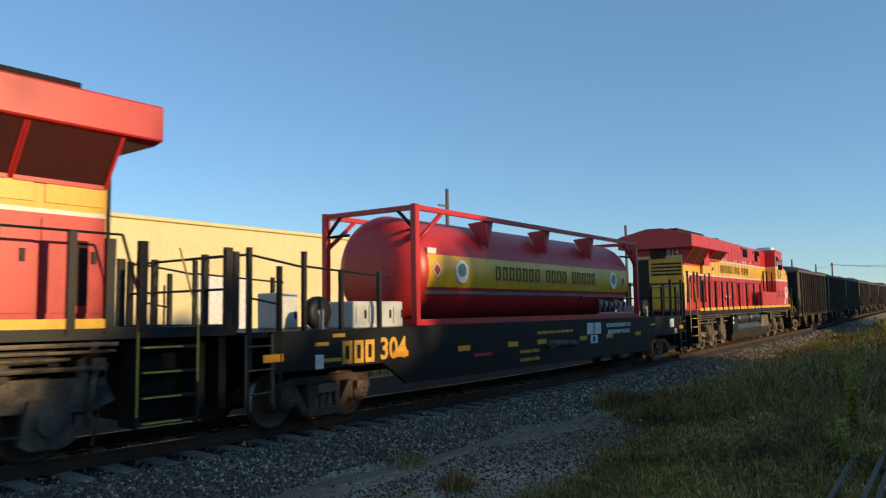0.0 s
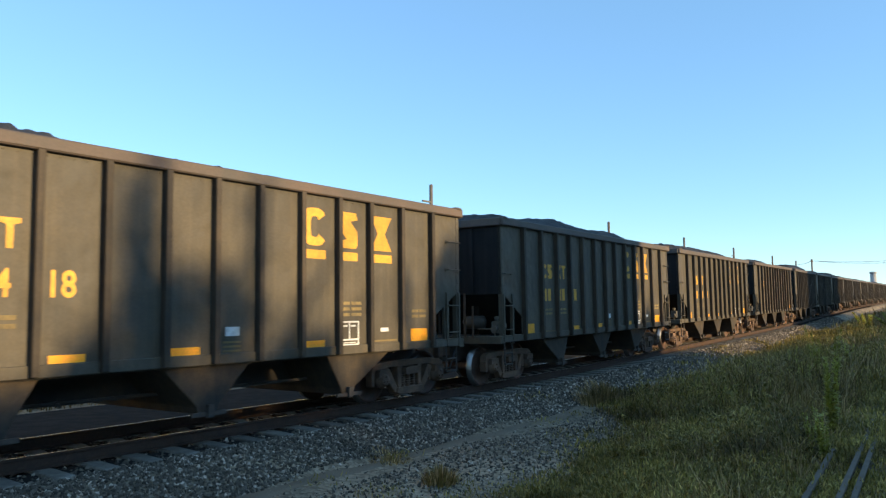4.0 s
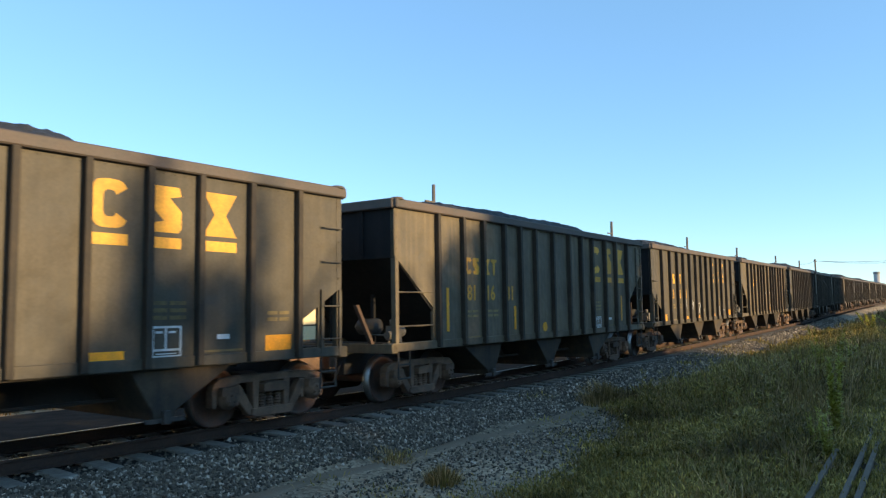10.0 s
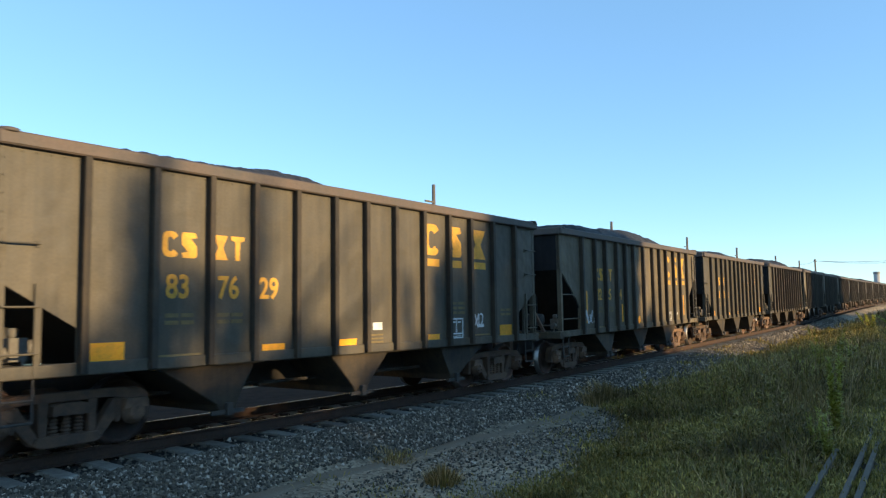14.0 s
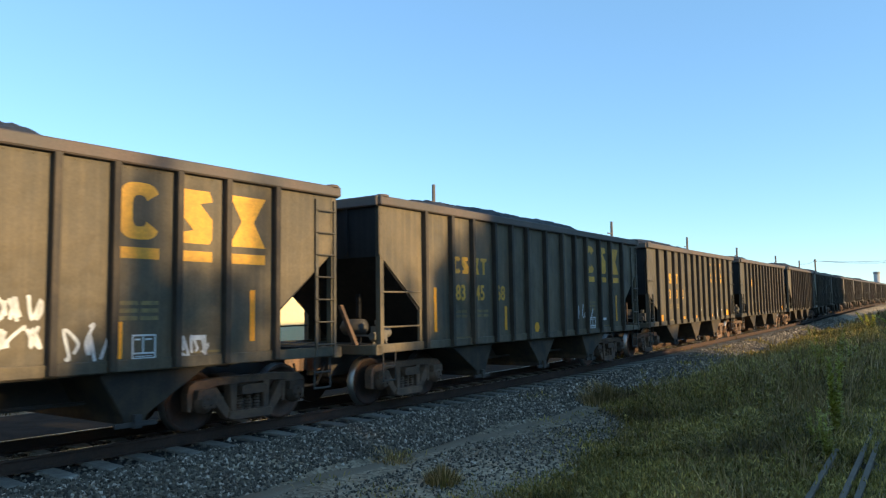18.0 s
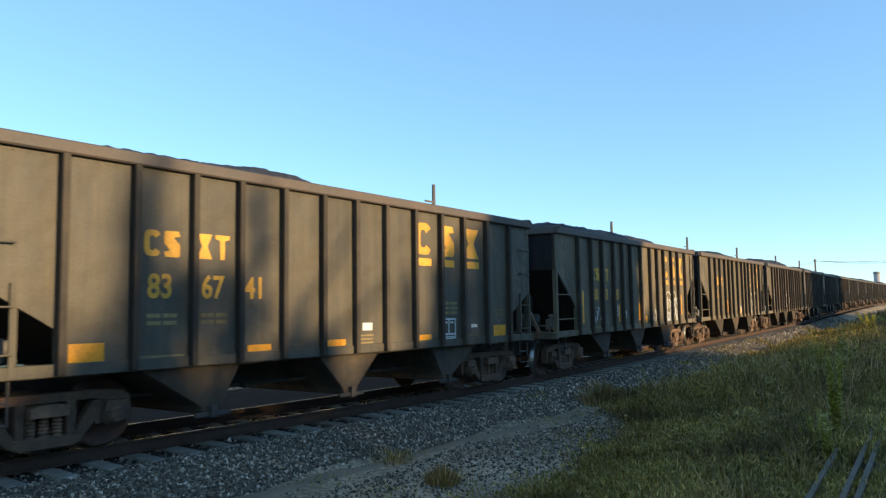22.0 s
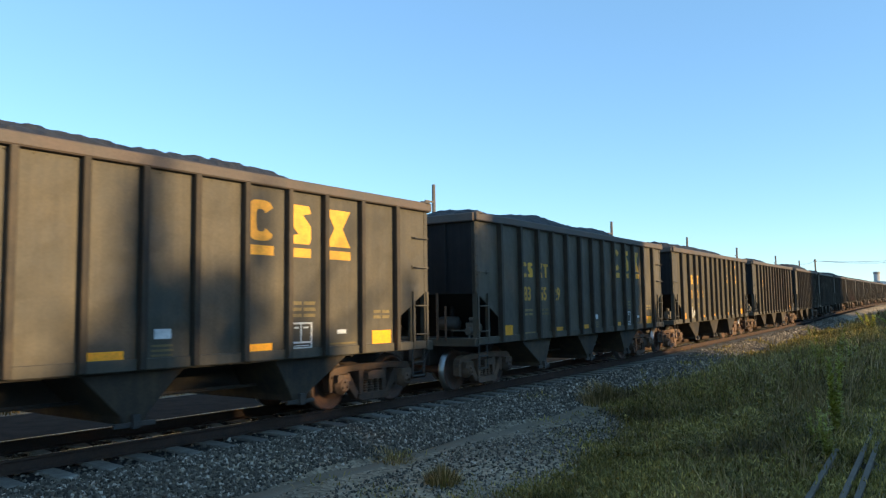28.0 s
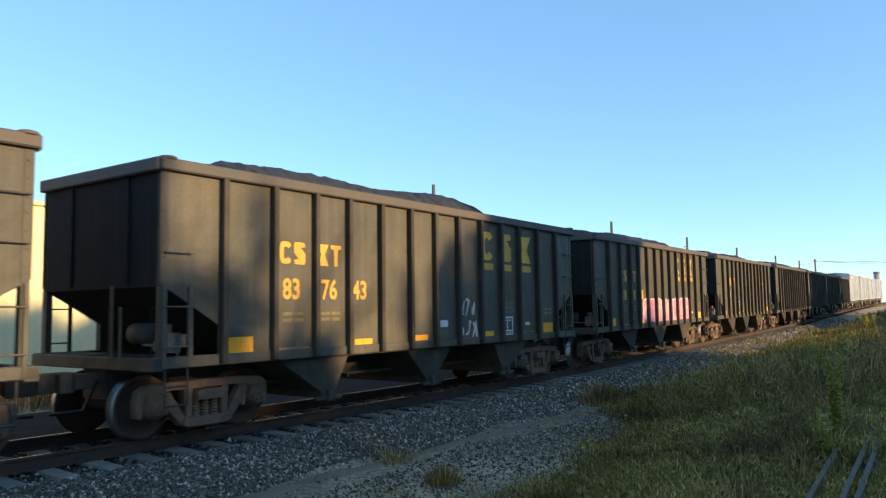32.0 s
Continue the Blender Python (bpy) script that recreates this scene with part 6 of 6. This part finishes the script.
# ---- grass and weeds ----
def leaf_material(name, c0, c1, c2):
    m, n, l, p = nodes_of(name)
    geo = n.new("ShaderNodeNewGeometry")
    ramp = n.new("ShaderNodeValToRGB")
    e = ramp.color_ramp.elements
    e[0].position, e[0].color = 0.0, (*c0, 1)
    e[1].position, e[1].color = 1.0, (*c2, 1)
    k = e.new(0.6)
    k.color = (*c1, 1)
    l.new(geo.outputs["Random Per Island"], ramp.inputs[0])
    no = n.new("ShaderNodeTexNoise")
    no.inputs["Scale"].default_value, no.inputs["Detail"].default_value = 0.8, 5
    tc = n.new("ShaderNodeTexCoord")
    l.new(tc.outputs["Object"], no.inputs["Vector"])
    mr = n.new("ShaderNodeMapRange")
    mr.inputs["From Min"].default_value, mr.inputs["From Max"].default_value = 0.3, 0.7
    mr.inputs["To Min"].default_value, mr.inputs["To Max"].default_value = 0.40, 1.65
    l.new(no.outputs[0], mr.inputs["Value"])
    g = n.new("ShaderNodeMix")
    g.data_type, g.blend_type = "RGBA", "MULTIPLY"
    g.inputs[0].default_value = 1
    l.new(ramp.outputs[0], g.inputs[6])
    l.new(mr.outputs[0], g.inputs[7])
    l.new(g.outputs[2], p.inputs["Base Color"])
    p.inputs["Roughness"].default_value = 0.55
    p.inputs["Specular IOR Level"].default_value = 0.25
    tr = n.new("ShaderNodeBsdfTranslucent")
    l.new(g.outputs[2], tr.inputs["Color"])
    mx = n.new("ShaderNodeMixShader")
    mx.inputs[0].default_value = 0.3
    l.new(p.outputs[0], mx.inputs[1])
    l.new(tr.outputs[0], mx.inputs[2])
    l.new(mx.outputs[0], n["Material Output"].inputs["Surface"])
    return m


GRASS = leaf_material("grass_blades", (0.118, 0.082, 0.026), (0.24, 0.158, 0.050), (0.56, 0.37, 0.18))
WEED = leaf_material("weed_leaves", (0.130, 0.106, 0.024), (0.265, 0.203, 0.046), (0.54, 0.38, 0.11))
SHOOT = leaf_material("weed_shoots", (0.30, 0.29, 0.045), (0.50, 0.46, 0.08), (0.68, 0.60, 0.15))
LEAF = leaf_material("tree_leaves", (0.03, 0.06, 0.015), (0.05, 0.09, 0.02), (0.08, 0.12, 0.03))
EDGE_X = (5.0, 8.9, 9.9, 12.1, 14.8, 17.0, 19.6, 22.2, 30.0, 45.0, 60.0, 110.0)
EDGE_Y = (4.4, 5.3, 5.2, 5.8, 6.3, 7.9, 8.4, 8.0, 8.6, 9.7, 10.7, 14.0)


def grass_height(x, y):
    edge = np.interp(x, EDGE_X, EDGE_Y)
    inner = np.clip((edge - y) / 2.6, 0, 1)
    far = np.interp(x, (8, 14, 20, 30, 45, 70), (0.42, 0.62, 0.85, 0.75, 0.5, 0.85))
    return (0.2 + 0.8 * inner) * far


def blades(name, xs, ys, heights, width, material, seed, label, lean=0.85):
    rng = np.random.default_rng(seed)
    n = len(xs)
    z = np.array([ground_z(a, b) for a, b in zip(xs, ys)]) - 0.02
    ang, bend = rng.uniform(0, 6.28, n), rng.uniform(0.05, lean, n) * heights
    d = np.stack([np.cos(ang), np.sin(ang), np.zeros(n)], -1)
    side = np.stack([-np.sin(ang + rng.normal(0, 0.6, n)), np.cos(ang), np.zeros(n)], -1)
    w = (width * rng.uniform(0.6, 1.4, n))[:, None]
    root = np.stack([xs, ys, z], -1)
    up = np.array([0, 0, 1.0])[None]
    mid = root + d * (bend * 0.35)[:, None] + up * (heights * 0.6)[:, None]
    tip = root + d * bend[:, None] + up * heights[:, None]
    v = np.stack([root - side * w, root + side * w, mid - side * w * 0.8, mid + side * w * 0.8, tip], 1).reshape(-1, 3)
    o = (5 * np.arange(n))[:, None]
    quads, tris = (o + np.array([0, 1, 3, 2])).tolist(), (o + np.array([2, 3, 4])).tolist()
    return solid(name, scatter_mesh(name, v.tolist(), quads + tris, material), None, label, "grass", kind="stuff")


def build_grass():
    """Uncut grass in clumps of uneven height, thin and dry at the gravel's edge."""
    rng = np.random.default_rng(7)
    xs, ys, hs = [], [], []
    for x0, x1, clumps, per, wide in ((6.0, 14.0, 620, 42, 0.13), (14.0, 24.0, 780, 34, 0.17), (24.0, 42.0, 760, 28, 0.25), (42.0, 110.0, 800, 24, 0.5)):
        cx = rng.uniform(x0, x1, clumps)
        edge = np.interp(cx, EDGE_X, EDGE_Y)
        cy = edge - 0.15 - (edge - np.maximum(1.2 - cx * 0.03, -3)) * rng.uniform(0, 1, clumps) ** 1.15 + 0.3 * rng.normal(0, 1, clumps) ** 3 * 0.25
        patch = np.array([noise.noise((a * 0.55, b * 0.55, 1.0)) for a, b in zip(cx, cy)])
        tall = grass_height(cx, cy) * rng.uniform(0.35, 1.15, clumps) * (1 + 0.9 * patch)
        strip = (cy < 2.48 + 0.075 * (cx - 10.5)) & (cx < 24)
        keep = ~(strip & (rng.uniform(0, 1, clumps) < 0.55)) & (patch > -0.40)
        cx, cy, tall, strip = cx[keep], cy[keep], tall[keep], strip[keep]
        n = len(cx)
        spread = wide * rng.uniform(0.5, 1.5, n)
        x = np.repeat(cx, per) + rng.normal(0, 1, n * per) * np.repeat(spread, per)
        y = np.repeat(cy, per) + rng.normal(0, 1, n * per) * np.repeat(spread, per)
        h = np.repeat(tall * np.where(strip, 0.35, 1.0), per) * rng.uniform(0.35, 1.2, n * per)
        xs.append(x), ys.append(y), hs.append(np.maximum(h, 0.05))
    xs, ys, hs = np.concatenate(xs), np.concatenate(ys), np.concatenate(hs)
    blades("grass", xs, ys, hs, 0.004 + 0.0004 * xs, GRASS, 1, "tall green roadside grass with dry tips", 0.9)


def build_tuft(x, y, r, h, n, seed):
    rng = np.random.default_rng(seed)
    a, d = rng.uniform(0, 6.28, n), r * rng.uniform(0, 1, n) ** 0.7
    blades("grass_tuft", x + d * np.cos(a), y + d * np.sin(a), h * rng.uniform(0.4, 1.1, n) * (1 - 0.5 * d / r), 0.008, GRASS, seed, "small green tuft of grass growing in gravel", 0.7)


build_grass()


def build_far_grass():
    rng = np.random.default_rng(17)
    n = 22000
    s = rng.uniform(-2, 60, n)
    q = rng.uniform(-14.0, -9.2, n)
    x = np.array([track(a)[0] for a in s])
    y = np.array([track(a)[1] for a in s]) - q
    blades("grass", x, y, rng.uniform(0.25, 0.75, n), 0.014, GRASS, 9, "uncut grass beyond the main track")


build_far_grass()
build_tuft(8.72, 6.55, 0.26, 0.34, 520, 2)
build_tuft(9.5, 8.15, 0.40, 0.16, 520, 3)
build_tuft(17.4, 8.3, 0.55, 0.5, 520, 5)
build_tuft(18.6, 8.5, 0.6, 0.55, 520, 6)
build_tuft(11.8, 7.2, 0.5, 0.07, 160, 8)


def weed_mesh(seed, h, spread, leaves, size, leaf=WEED):
    """A leafy weed: several stems set with many small leaves."""
    r = random.Random(seed)
    bm = bmesh.new()
    for k in range(5):
        a, out = r.uniform(0, 6.28), r.uniform(0.1, 1.0) * spread
        top = Vector((out * math.cos(a), out * math.sin(a), h * r.uniform(0.65, 1.0)))
        rod(bm, (0, 0, -0.05), top, 0.008, 4, 0.003, caps=False)
        for i in range(leaves):
            q = r.uniform(0.15, 1.0)
            c = top * q
            b, tilt, s = r.uniform(0, 6.28), r.uniform(-0.3, 0.9), size * r.uniform(0.6, 1.3) * (1.2 - 0.6 * q)
            d = Vector((math.cos(b) * math.cos(tilt), math.sin(b) * math.cos(tilt), math.sin(tilt)))
            n = d.cross(Vector((0, 0, 1))).normalized() * s * 0.22
            vs = [bm.verts.new(c), bm.verts.new(c + d * s * 0.5 + n), bm.verts.new(c + d * s), bm.verts.new(c + d * s * 0.5 - n)]
            bm.faces.new(vs)
    return mesh_of("weed", bm, leaf)


def build_weeds():
    r = random.Random(12)
    kinds = [weed_mesh(i, h, sp, n, sz) for i, (h, sp, n, sz) in enumerate(((0.9, 0.3, 34, 0.13), (0.7, 0.34, 30, 0.12), (1.1, 0.3, 40, 0.14), (0.55, 0.3, 26, 0.11)))]
    tall = weed_mesh(9, 2.0, 0.34, 260, 0.12, SHOOT)
    short = weed_mesh(10, 0.95, 0.22, 110, 0.09, SHOOT)
    for i in range(150):
        x = 11 + 38 * r.random() ** 1.3
        edge = float(np.interp(x, EDGE_X, EDGE_Y))
        y = r.uniform(max(2.9 + 0.06 * (x - 11), edge - 4.5), edge - 0.35)
        k = r.choice(kinds)
        sc = 0.55 + 0.75 * float(grass_height(x, y))
        solid("weed", k, None, "leafy green weed among tall grass", "weed", "weeds beside the track", m=pose(x, y, ground_z(x, y), 0, 0, r.uniform(0, 360)) @ Matrix.Scale(sc * r.uniform(0.75, 1.1), 4))
    solid("tall_weed", tall, None, "tall leafy weed standing above the grass", "weed", m=pose(15.6, 2.72, ground_z(15.6, 2.72)))
    solid("tall_weed", tall, None, "tall leafy weed standing above the grass", "weed", m=pose(24.5, 4.6, ground_z(24.5, 4.6), 0, 0, 120) @ Matrix.Scale(0.9, 4))
    for x, y, sc in ((13.4, 2.45, 1.0), (13.9, 2.75, 0.8), (20.5, 4.1, 1.15), (26.0, 5.6, 1.2), (29.0, 4.4, 1.3), (17.2, 5.2, 0.75), (22.0, 6.4, 0.8)):
        solid("weed", short, None, "upright yellow-green weed shoots", "weed", "weeds beside the track", m=pose(x, y, ground_z(x, y), 0, 0, 40 * x) @ Matrix.Scale(sc, 4))
    solid("bush", weed_mesh(21, 1.7, 1.5, 260, 0.24, SHOOT), None, "yellow-green roadside bush in the sun", "bush", m=pose(58, 7.6, ground_z(58, 7.6)))
    solid("bush", weed_mesh(22, 1.5, 1.5, 260, 0.24, SHOOT), None, "yellow-green roadside bush in the sun", "bush", m=pose(66, 7.0, ground_z(66, 7.0)))


build_weeds()


def build_undergrowth():
    """Low leafy clumps that fill the verge between the blades."""
    rng = np.random.default_rng(23)
    n, per = 4600, 58
    x = 7.5 + 50 * rng.uniform(0, 1, n) ** 1.7
    edge = np.interp(x, EDGE_X, EDGE_Y)
    y = edge + 0.35 * rng.normal(0, 1, n) ** 3 * 0.4 - 0.1 - (edge - np.maximum(1.4 - x * 0.03, -2.5)) * rng.uniform(0, 1, n) ** 1.2
    tall = np.array([float(grass_height(a, b)) * (0.75 + 0.9 * noise.noise((a * 0.45, b * 0.45, 6.0))) for a, b in zip(x, y)]) * rng.uniform(0.45, 1.35, n)
    tall = np.where((y < 2.5 + 0.075 * (x - 10.5)) & (x < 24), tall * 0.3, tall)
    z = np.array([ground_z(a, b) for a, b in zip(x, y)])
    c = np.repeat(np.stack([x, y, z], -1), per, 0)
    h, r = np.repeat(tall, per), np.repeat(rng.uniform(0.10, 0.26, n) * (1 + x * 0.012), per)
    m = n * per
    p = c + np.stack([rng.normal(0, 1, m) * r, rng.normal(0, 1, m) * r, h * rng.uniform(0.1, 1, m) ** 0.7], -1)
    a, b = rng.uniform(0, 6.28, m), rng.uniform(0.0, 1.35, m)
    s = rng.uniform(0.05, 0.13, m) * (0.6 + c[:, 0] * 0.03)
    d = np.stack([np.cos(a) * np.cos(b), np.sin(a) * np.cos(b), np.sin(b)], -1) * s[:, None]
    w = np.stack([-np.sin(a), np.cos(a), 0 * a], -1) * (s * 0.11)[:, None]
    v = np.stack([p, p + d * 0.5 + w, p + d, p + d * 0.5 - w], 1).reshape(-1, 3)
    f = (4 * np.arange(m)[:, None] + np.arange(4)).tolist()
    solid("undergrowth", scatter_mesh("undergrowth", v.tolist(), f, WEED), None, "dense fine green undergrowth on the verge", "undergrowth", kind="stuff")


build_undergrowth()


# ---- old rails lying beside the camera ----
OLDRAIL = surface("old_rail", (0.17, 0.142, 0.11), 0.92, 0.0, spec=0.08, dirt=(0.10, 0.075, 0.055), dirt_amount=0.6, scale=3)


def loose_rail(x, y, a, l0, l1, material):
    prof = [(-0.07, 0.0), (0.07, 0.0), (0.07, 0.012), (0.012, 0.03), (0.012, 0.13), (0.036, 0.14), (0.036, 0.172), (0.028, 0.178), (-0.028, 0.178), (-0.036, 0.172), (-0.036, 0.14), (-0.012, 0.13), (-0.012, 0.03), (-0.07, 0.012)]
    bm = bmesh.new()
    prism(bm, prof, l0, l1, "x")
    solid("loose_rail", bm, material, "old grey steel rail lying in the grass", "rail", "loose rails beside the track", m=pose(x, y, ground_z(x, y) + 0.01, 0, 0, math.degrees(a)))


loose_rail(10.44, 2.13, 0.082, -4.0, 3.4, OLDRAIL)
loose_rail(10.73, 1.80, 0.074, -4.5, 16.0, OLDRAIL)
loose_rail(10.82, 1.65, 0.074, -4.5, 16.0, OLDRAIL)

# ---- far tower, cross pole and wires ----
CONCRETE = surface("tower_concrete", (0.42, 0.40, 0.38), 0.9, dirt=(0.25, 0.24, 0.23), dirt_amount=0.5, scale=0.3, streak=0.4)
tw = thing("tower", "distant grey concrete silo tower", "tower", m=pose(397, 48.7, 0))
bm = bmesh.new()
rod(bm, (0, 0, -1), (0, 0, 16.8), 1.3, 20)
part("shaft", bm, CONCRETE, tw)
bm = bmesh.new()
box(bm, -3.5, -0.8, -1.6, 1.6, -1, 11.5)
part("annex", bm, CONCRETE, tw)
bm = bmesh.new()
rod(bm, (0, 0, 16.8), (0, 0, 17.6), 1.5, 20)
part("cap", bm, CONCRETE, tw)

tp = thing("utility_pole", "tall wooden pole with a wide crossarm and wires", "utility pole", m=pose(192.8, 36, 0))
bm = bmesh.new()
rod(bm, (0, 0, -1), (0, 0, 12.9), 0.24, 10, 0.17)
part("pole", bm, WOOD, tp)
bm = bmesh.new()
box(bm, -1.3, 1.3, -0.1, 0.1, 12.3, 12.5)
part("crossarm", bm, WOOD, tp)
tp2 = thing("utility_pole", "tall wooden pole with wires, beside the track", "utility pole", m=pose(169, 16.0, 0))
bm = bmesh.new()
rod(bm, (0, 0, -1), (0, 0, 11.0), 0.2, 10, 0.15)
part("pole", bm, WOOD, tp2)


def wire(a, b, sag, label):
    bm = bmesh.new()
    a, b = Vector(a), Vector(b)
    prev = a
    for i in range(1, 13):
        q = i / 12
        cur = a.lerp(b, q) - Vector((0, 0, sag * 4 * q * (1 - q)))
        rod(bm, prev, cur, 0.03, 4, caps=False)
        prev = cur
    solid("wire", bm, BLACK, label, "wire", "overhead wires")


wire((192.8, 36, 12.5), (169, 16, 10.6), 0.3, "thin black overhead wire between poles")
wire((192.8, 36, 12.5), (176.1, 36, 11.0), 0.3, "thin black overhead wire between poles")
wire((191.5, 36, 12.5), (169, 16, 10.2), 0.4, "thin black overhead wire between poles")


# ---- trees behind the camera, which shade the ground ----
BARK = surface("bark", (0.12, 0.09, 0.065), 0.9, dirt=(0.06, 0.05, 0.04), dirt_amount=0.6, scale=5, streak=0.6, bump=0.6)


def crown_mesh(seed, rx, rz, n, size, hole=0.25):
    r = random.Random(seed)
    verts, faces = [], []
    clumps = [(Vector((r.gauss(0, 0.42), r.gauss(0, 0.42), r.uniform(-0.75, 0.75))), r.uniform(0.3, 0.5)) for _ in range(22)]
    for i in range(n):
        c, cr = r.choice(clumps)
        d = Vector((r.gauss(0, 1), r.gauss(0, 1), r.gauss(0, 1))).normalized() * cr * r.uniform(hole, 1) ** 0.5
        p = c + d
        p = Vector((p.x * rx, p.y * rx, p.z * rz))
        a, b, s = r.uniform(0, 6.28), r.uniform(-1.2, 1.2), size * r.uniform(0.6, 1.3)
        u = Vector((math.cos(a) * math.cos(b), math.sin(a) * math.cos(b), math.sin(b))) * s
        w = u.cross(Vector((r.gauss(0, 1), r.gauss(0, 1), r.gauss(0, 1)))).normalized() * s * 0.45
        k = len(verts)
        verts += [p - u * 0.5, p + w * 0.5, p + u * 0.5, p - w * 0.5]
        faces.append((k, k + 1, k + 2, k + 3))
    return scatter_mesh("crown", [tuple(v) for v in verts], faces, LEAF)


def trunk_mesh(seed, h, r0):
    r = random.Random(seed)
    bm = bmesh.new()
    rod(bm, (0, 0, -0.3), (0.1, 0, h * 0.55), r0, 10, r0 * 0.7)
    rod(bm, (0.1, 0, h * 0.55), (0, 0.1, h), r0 * 0.7, 8, r0 * 0.25)
    for i in range(6):
        a, z = r.uniform(0, 6.28), h * r.uniform(0.35, 0.8)
        rod(bm, (0.05, 0, z), (1.4 * math.cos(a), 1.4 * math.sin(a), z + h * 0.22), r0 * 0.4, 6, r0 * 0.1)
    return mesh_of("trunk", bm, BARK)


CROWNS = [crown_mesh(31 + i, 1.0, 1.0, 4200, 0.26) for i in range(3)]
THIN = [crown_mesh(41 + i, 1.0, 1.0, n, 0.26) for i, n in enumerate((800, 560, 1300))]
TRUNKS = [trunk_mesh(51 + i, 1.0, 0.05) for i in range(2)]


def tree(x, y, zc, rx, rz, i, label="leafy tree behind the camera side of the track", crown=None):
    """A tree whose crown's middle is at height zc."""
    g = ground_z(x, y)
    t = thing("tree", label, "tree", "trees along the lane", m=pose(x, y, g))
    h = zc - g
    part("trunk", TRUNKS[i % 2], None, t, at=Matrix.Diagonal((max(rx * 0.5, 1.2) * 2, max(rx * 0.5, 1.2) * 2, h + rz * 0.5, 1)))
    part("crown", crown or CROWNS[i % 3], None, t, at=Matrix.Translation((0, 0, h)) @ Matrix.Rotation(i * 1.1, 4, "Z") @ Matrix.Diagonal((rx, rx, rz, 1)))


def shade_height(s):
    """How high up the wagons' sides the close row of trees keeps the sun off, s metres along the track."""
    return float(np.interp(s, (0, 5.7, 6.2, 7.8, 8.5, 11.2, 12.2, 24, 31, 36, 48, 60, 65, 130), (0.6, 0.6, 1.05, 1.0, 0.6, 0.6, 1.25, 1.0, 0.1, -0.7, -0.55, -0.45, 1.5, 1.5)))


def build_trees():
    r = random.Random(3)
    y = -20.0
    shift, drop = 5.15, 5.75       # how far a shadow from the row falls along the track, and down
    # the close double row that keeps the ground in shade
    i = 0
    for row, step in ((y, 2.3), (y - 1.6, 2.5)):
        x = -14.0
        while x < 135.0:
            topz = drop + shade_height(x - shift) + (y - row) * 0.19 + r.uniform(-0.3, 0.1)
            rz = topz / 2 + 0.5
            tree(x, row, topz - rz * 0.92, 2.0, rz, i)
            x += step
            i += 1
    # taller ones
    slim = "slender thinly leaved tree behind the camera side of the track"
    tree(5.6 + shift, y + 1, 8.6, 0.40, 1.75, 1, slim, THIN[0])
    tree(7.55 + shift, y + 1, 8.6, 0.30, 0.9, 2, slim, THIN[1])
    tree(6.3 + shift, y + 1, 7.0, 1.15, 1.0, 3, slim, THIN[2])
    tree(11.2 + shift, y + 1, 7.5, 0.32, 0.75, 0, slim, THIN[1])
    tree(13.5 + shift, y + 1, 7.2, 1.15, 1.9, 0, slim, THIN[2])
    tree(15.9 + shift, y, 8.9, 1.75, 2.6, 0)
    tree(18.6 + shift, y - 0.5, 8.9, 1.9, 2.7, 2)
    tree(21.0 + shift, y, 8.7, 1.5, 2.5, 1)
    tree(23.0 + shift, y, 8.3, 1.2, 2.3, 2)
    for k in range(5):
        tree(68.5 + 5.5 * k + shift, y - 2, 9.5, 3.4, 3.6, k)


build_trees()


def build_hedge():
    """A dense hedgerow under the trees."""
    rng = np.random.default_rng(77)
    n = 52000
    x = rng.uniform(-16, 137, n)
    tops = np.array([5.95 + 0.29 + min(shade_height(a - 5.15), 0.3) for a in x])
    g = -0.7
    z = g + (tops - g) * rng.uniform(0, 1, n) ** 0.85
    y = -21.5 + rng.normal(0, 0.5, n)
    a, b, s = rng.uniform(0, 6.28, n), rng.uniform(-1.0, 1.0, n), rng.uniform(0.25, 0.5, n)
    d = np.stack([np.cos(a) * np.cos(b), np.sin(a) * np.cos(b), np.sin(b)], -1) * s[:, None]
    w = np.cross(d, rng.normal(0, 1, (n, 3)))
    w = w / np.linalg.norm(w, axis=1)[:, None] * (s * 0.28)[:, None]
    p = np.stack([x, y, z], -1)
    v = np.stack([p - d * 0.5, p + w, p + d * 0.5, p - w], 1).reshape(-1, 3)
    f = (4 * np.arange(n)[:, None] + np.arange(4)).tolist()
    solid("hedge", scatter_mesh("hedge", v.tolist(), f, LEAF), None, "dense green hedgerow under trees along the lane", "hedge", kind="stuff")


build_hedge()


# ---- what moves ----
SPEED = 19.658
LAG = ((0.0, 0.30), (1.0, 0.30), (2.0, 0.32), (3.0, 0.21), (6.0, 0.13), (7.0, 0.12), (9.0, 0.0), (11.0, 0.0), (13.0, -0.08), (14.0, -0.02), (17.0, 0.0), (18.0, 0.0),
       (19.0, -0.28), (20.0, -0.33), (21.0, -0.31), (22.0, -0.18), (23.0, -0.19), (24.0, -0.07), (25.0, -0.14), (28.0, 0.09), (29.0, 0.08), (30.0, 0.25), (31.0, 0.33), (32.0, 0.46))


def travelled(t):
    lag = np.interp(t, [a for a, _ in LAG], [b for _, b in LAG])
    return SPEED * t + float(lag)


def motions():
    times = [0.0, 0.5] + [float(i) for i in range(1, 33)]
    for ob, mid in MOVING:
        turn = Matrix.Rotation(math.pi if ob in TURNED else 0.0, 4, "Z")
        walk(ob, [(t, rail_pose(mid - travelled(t)) @ turn) for t in times])


motions()
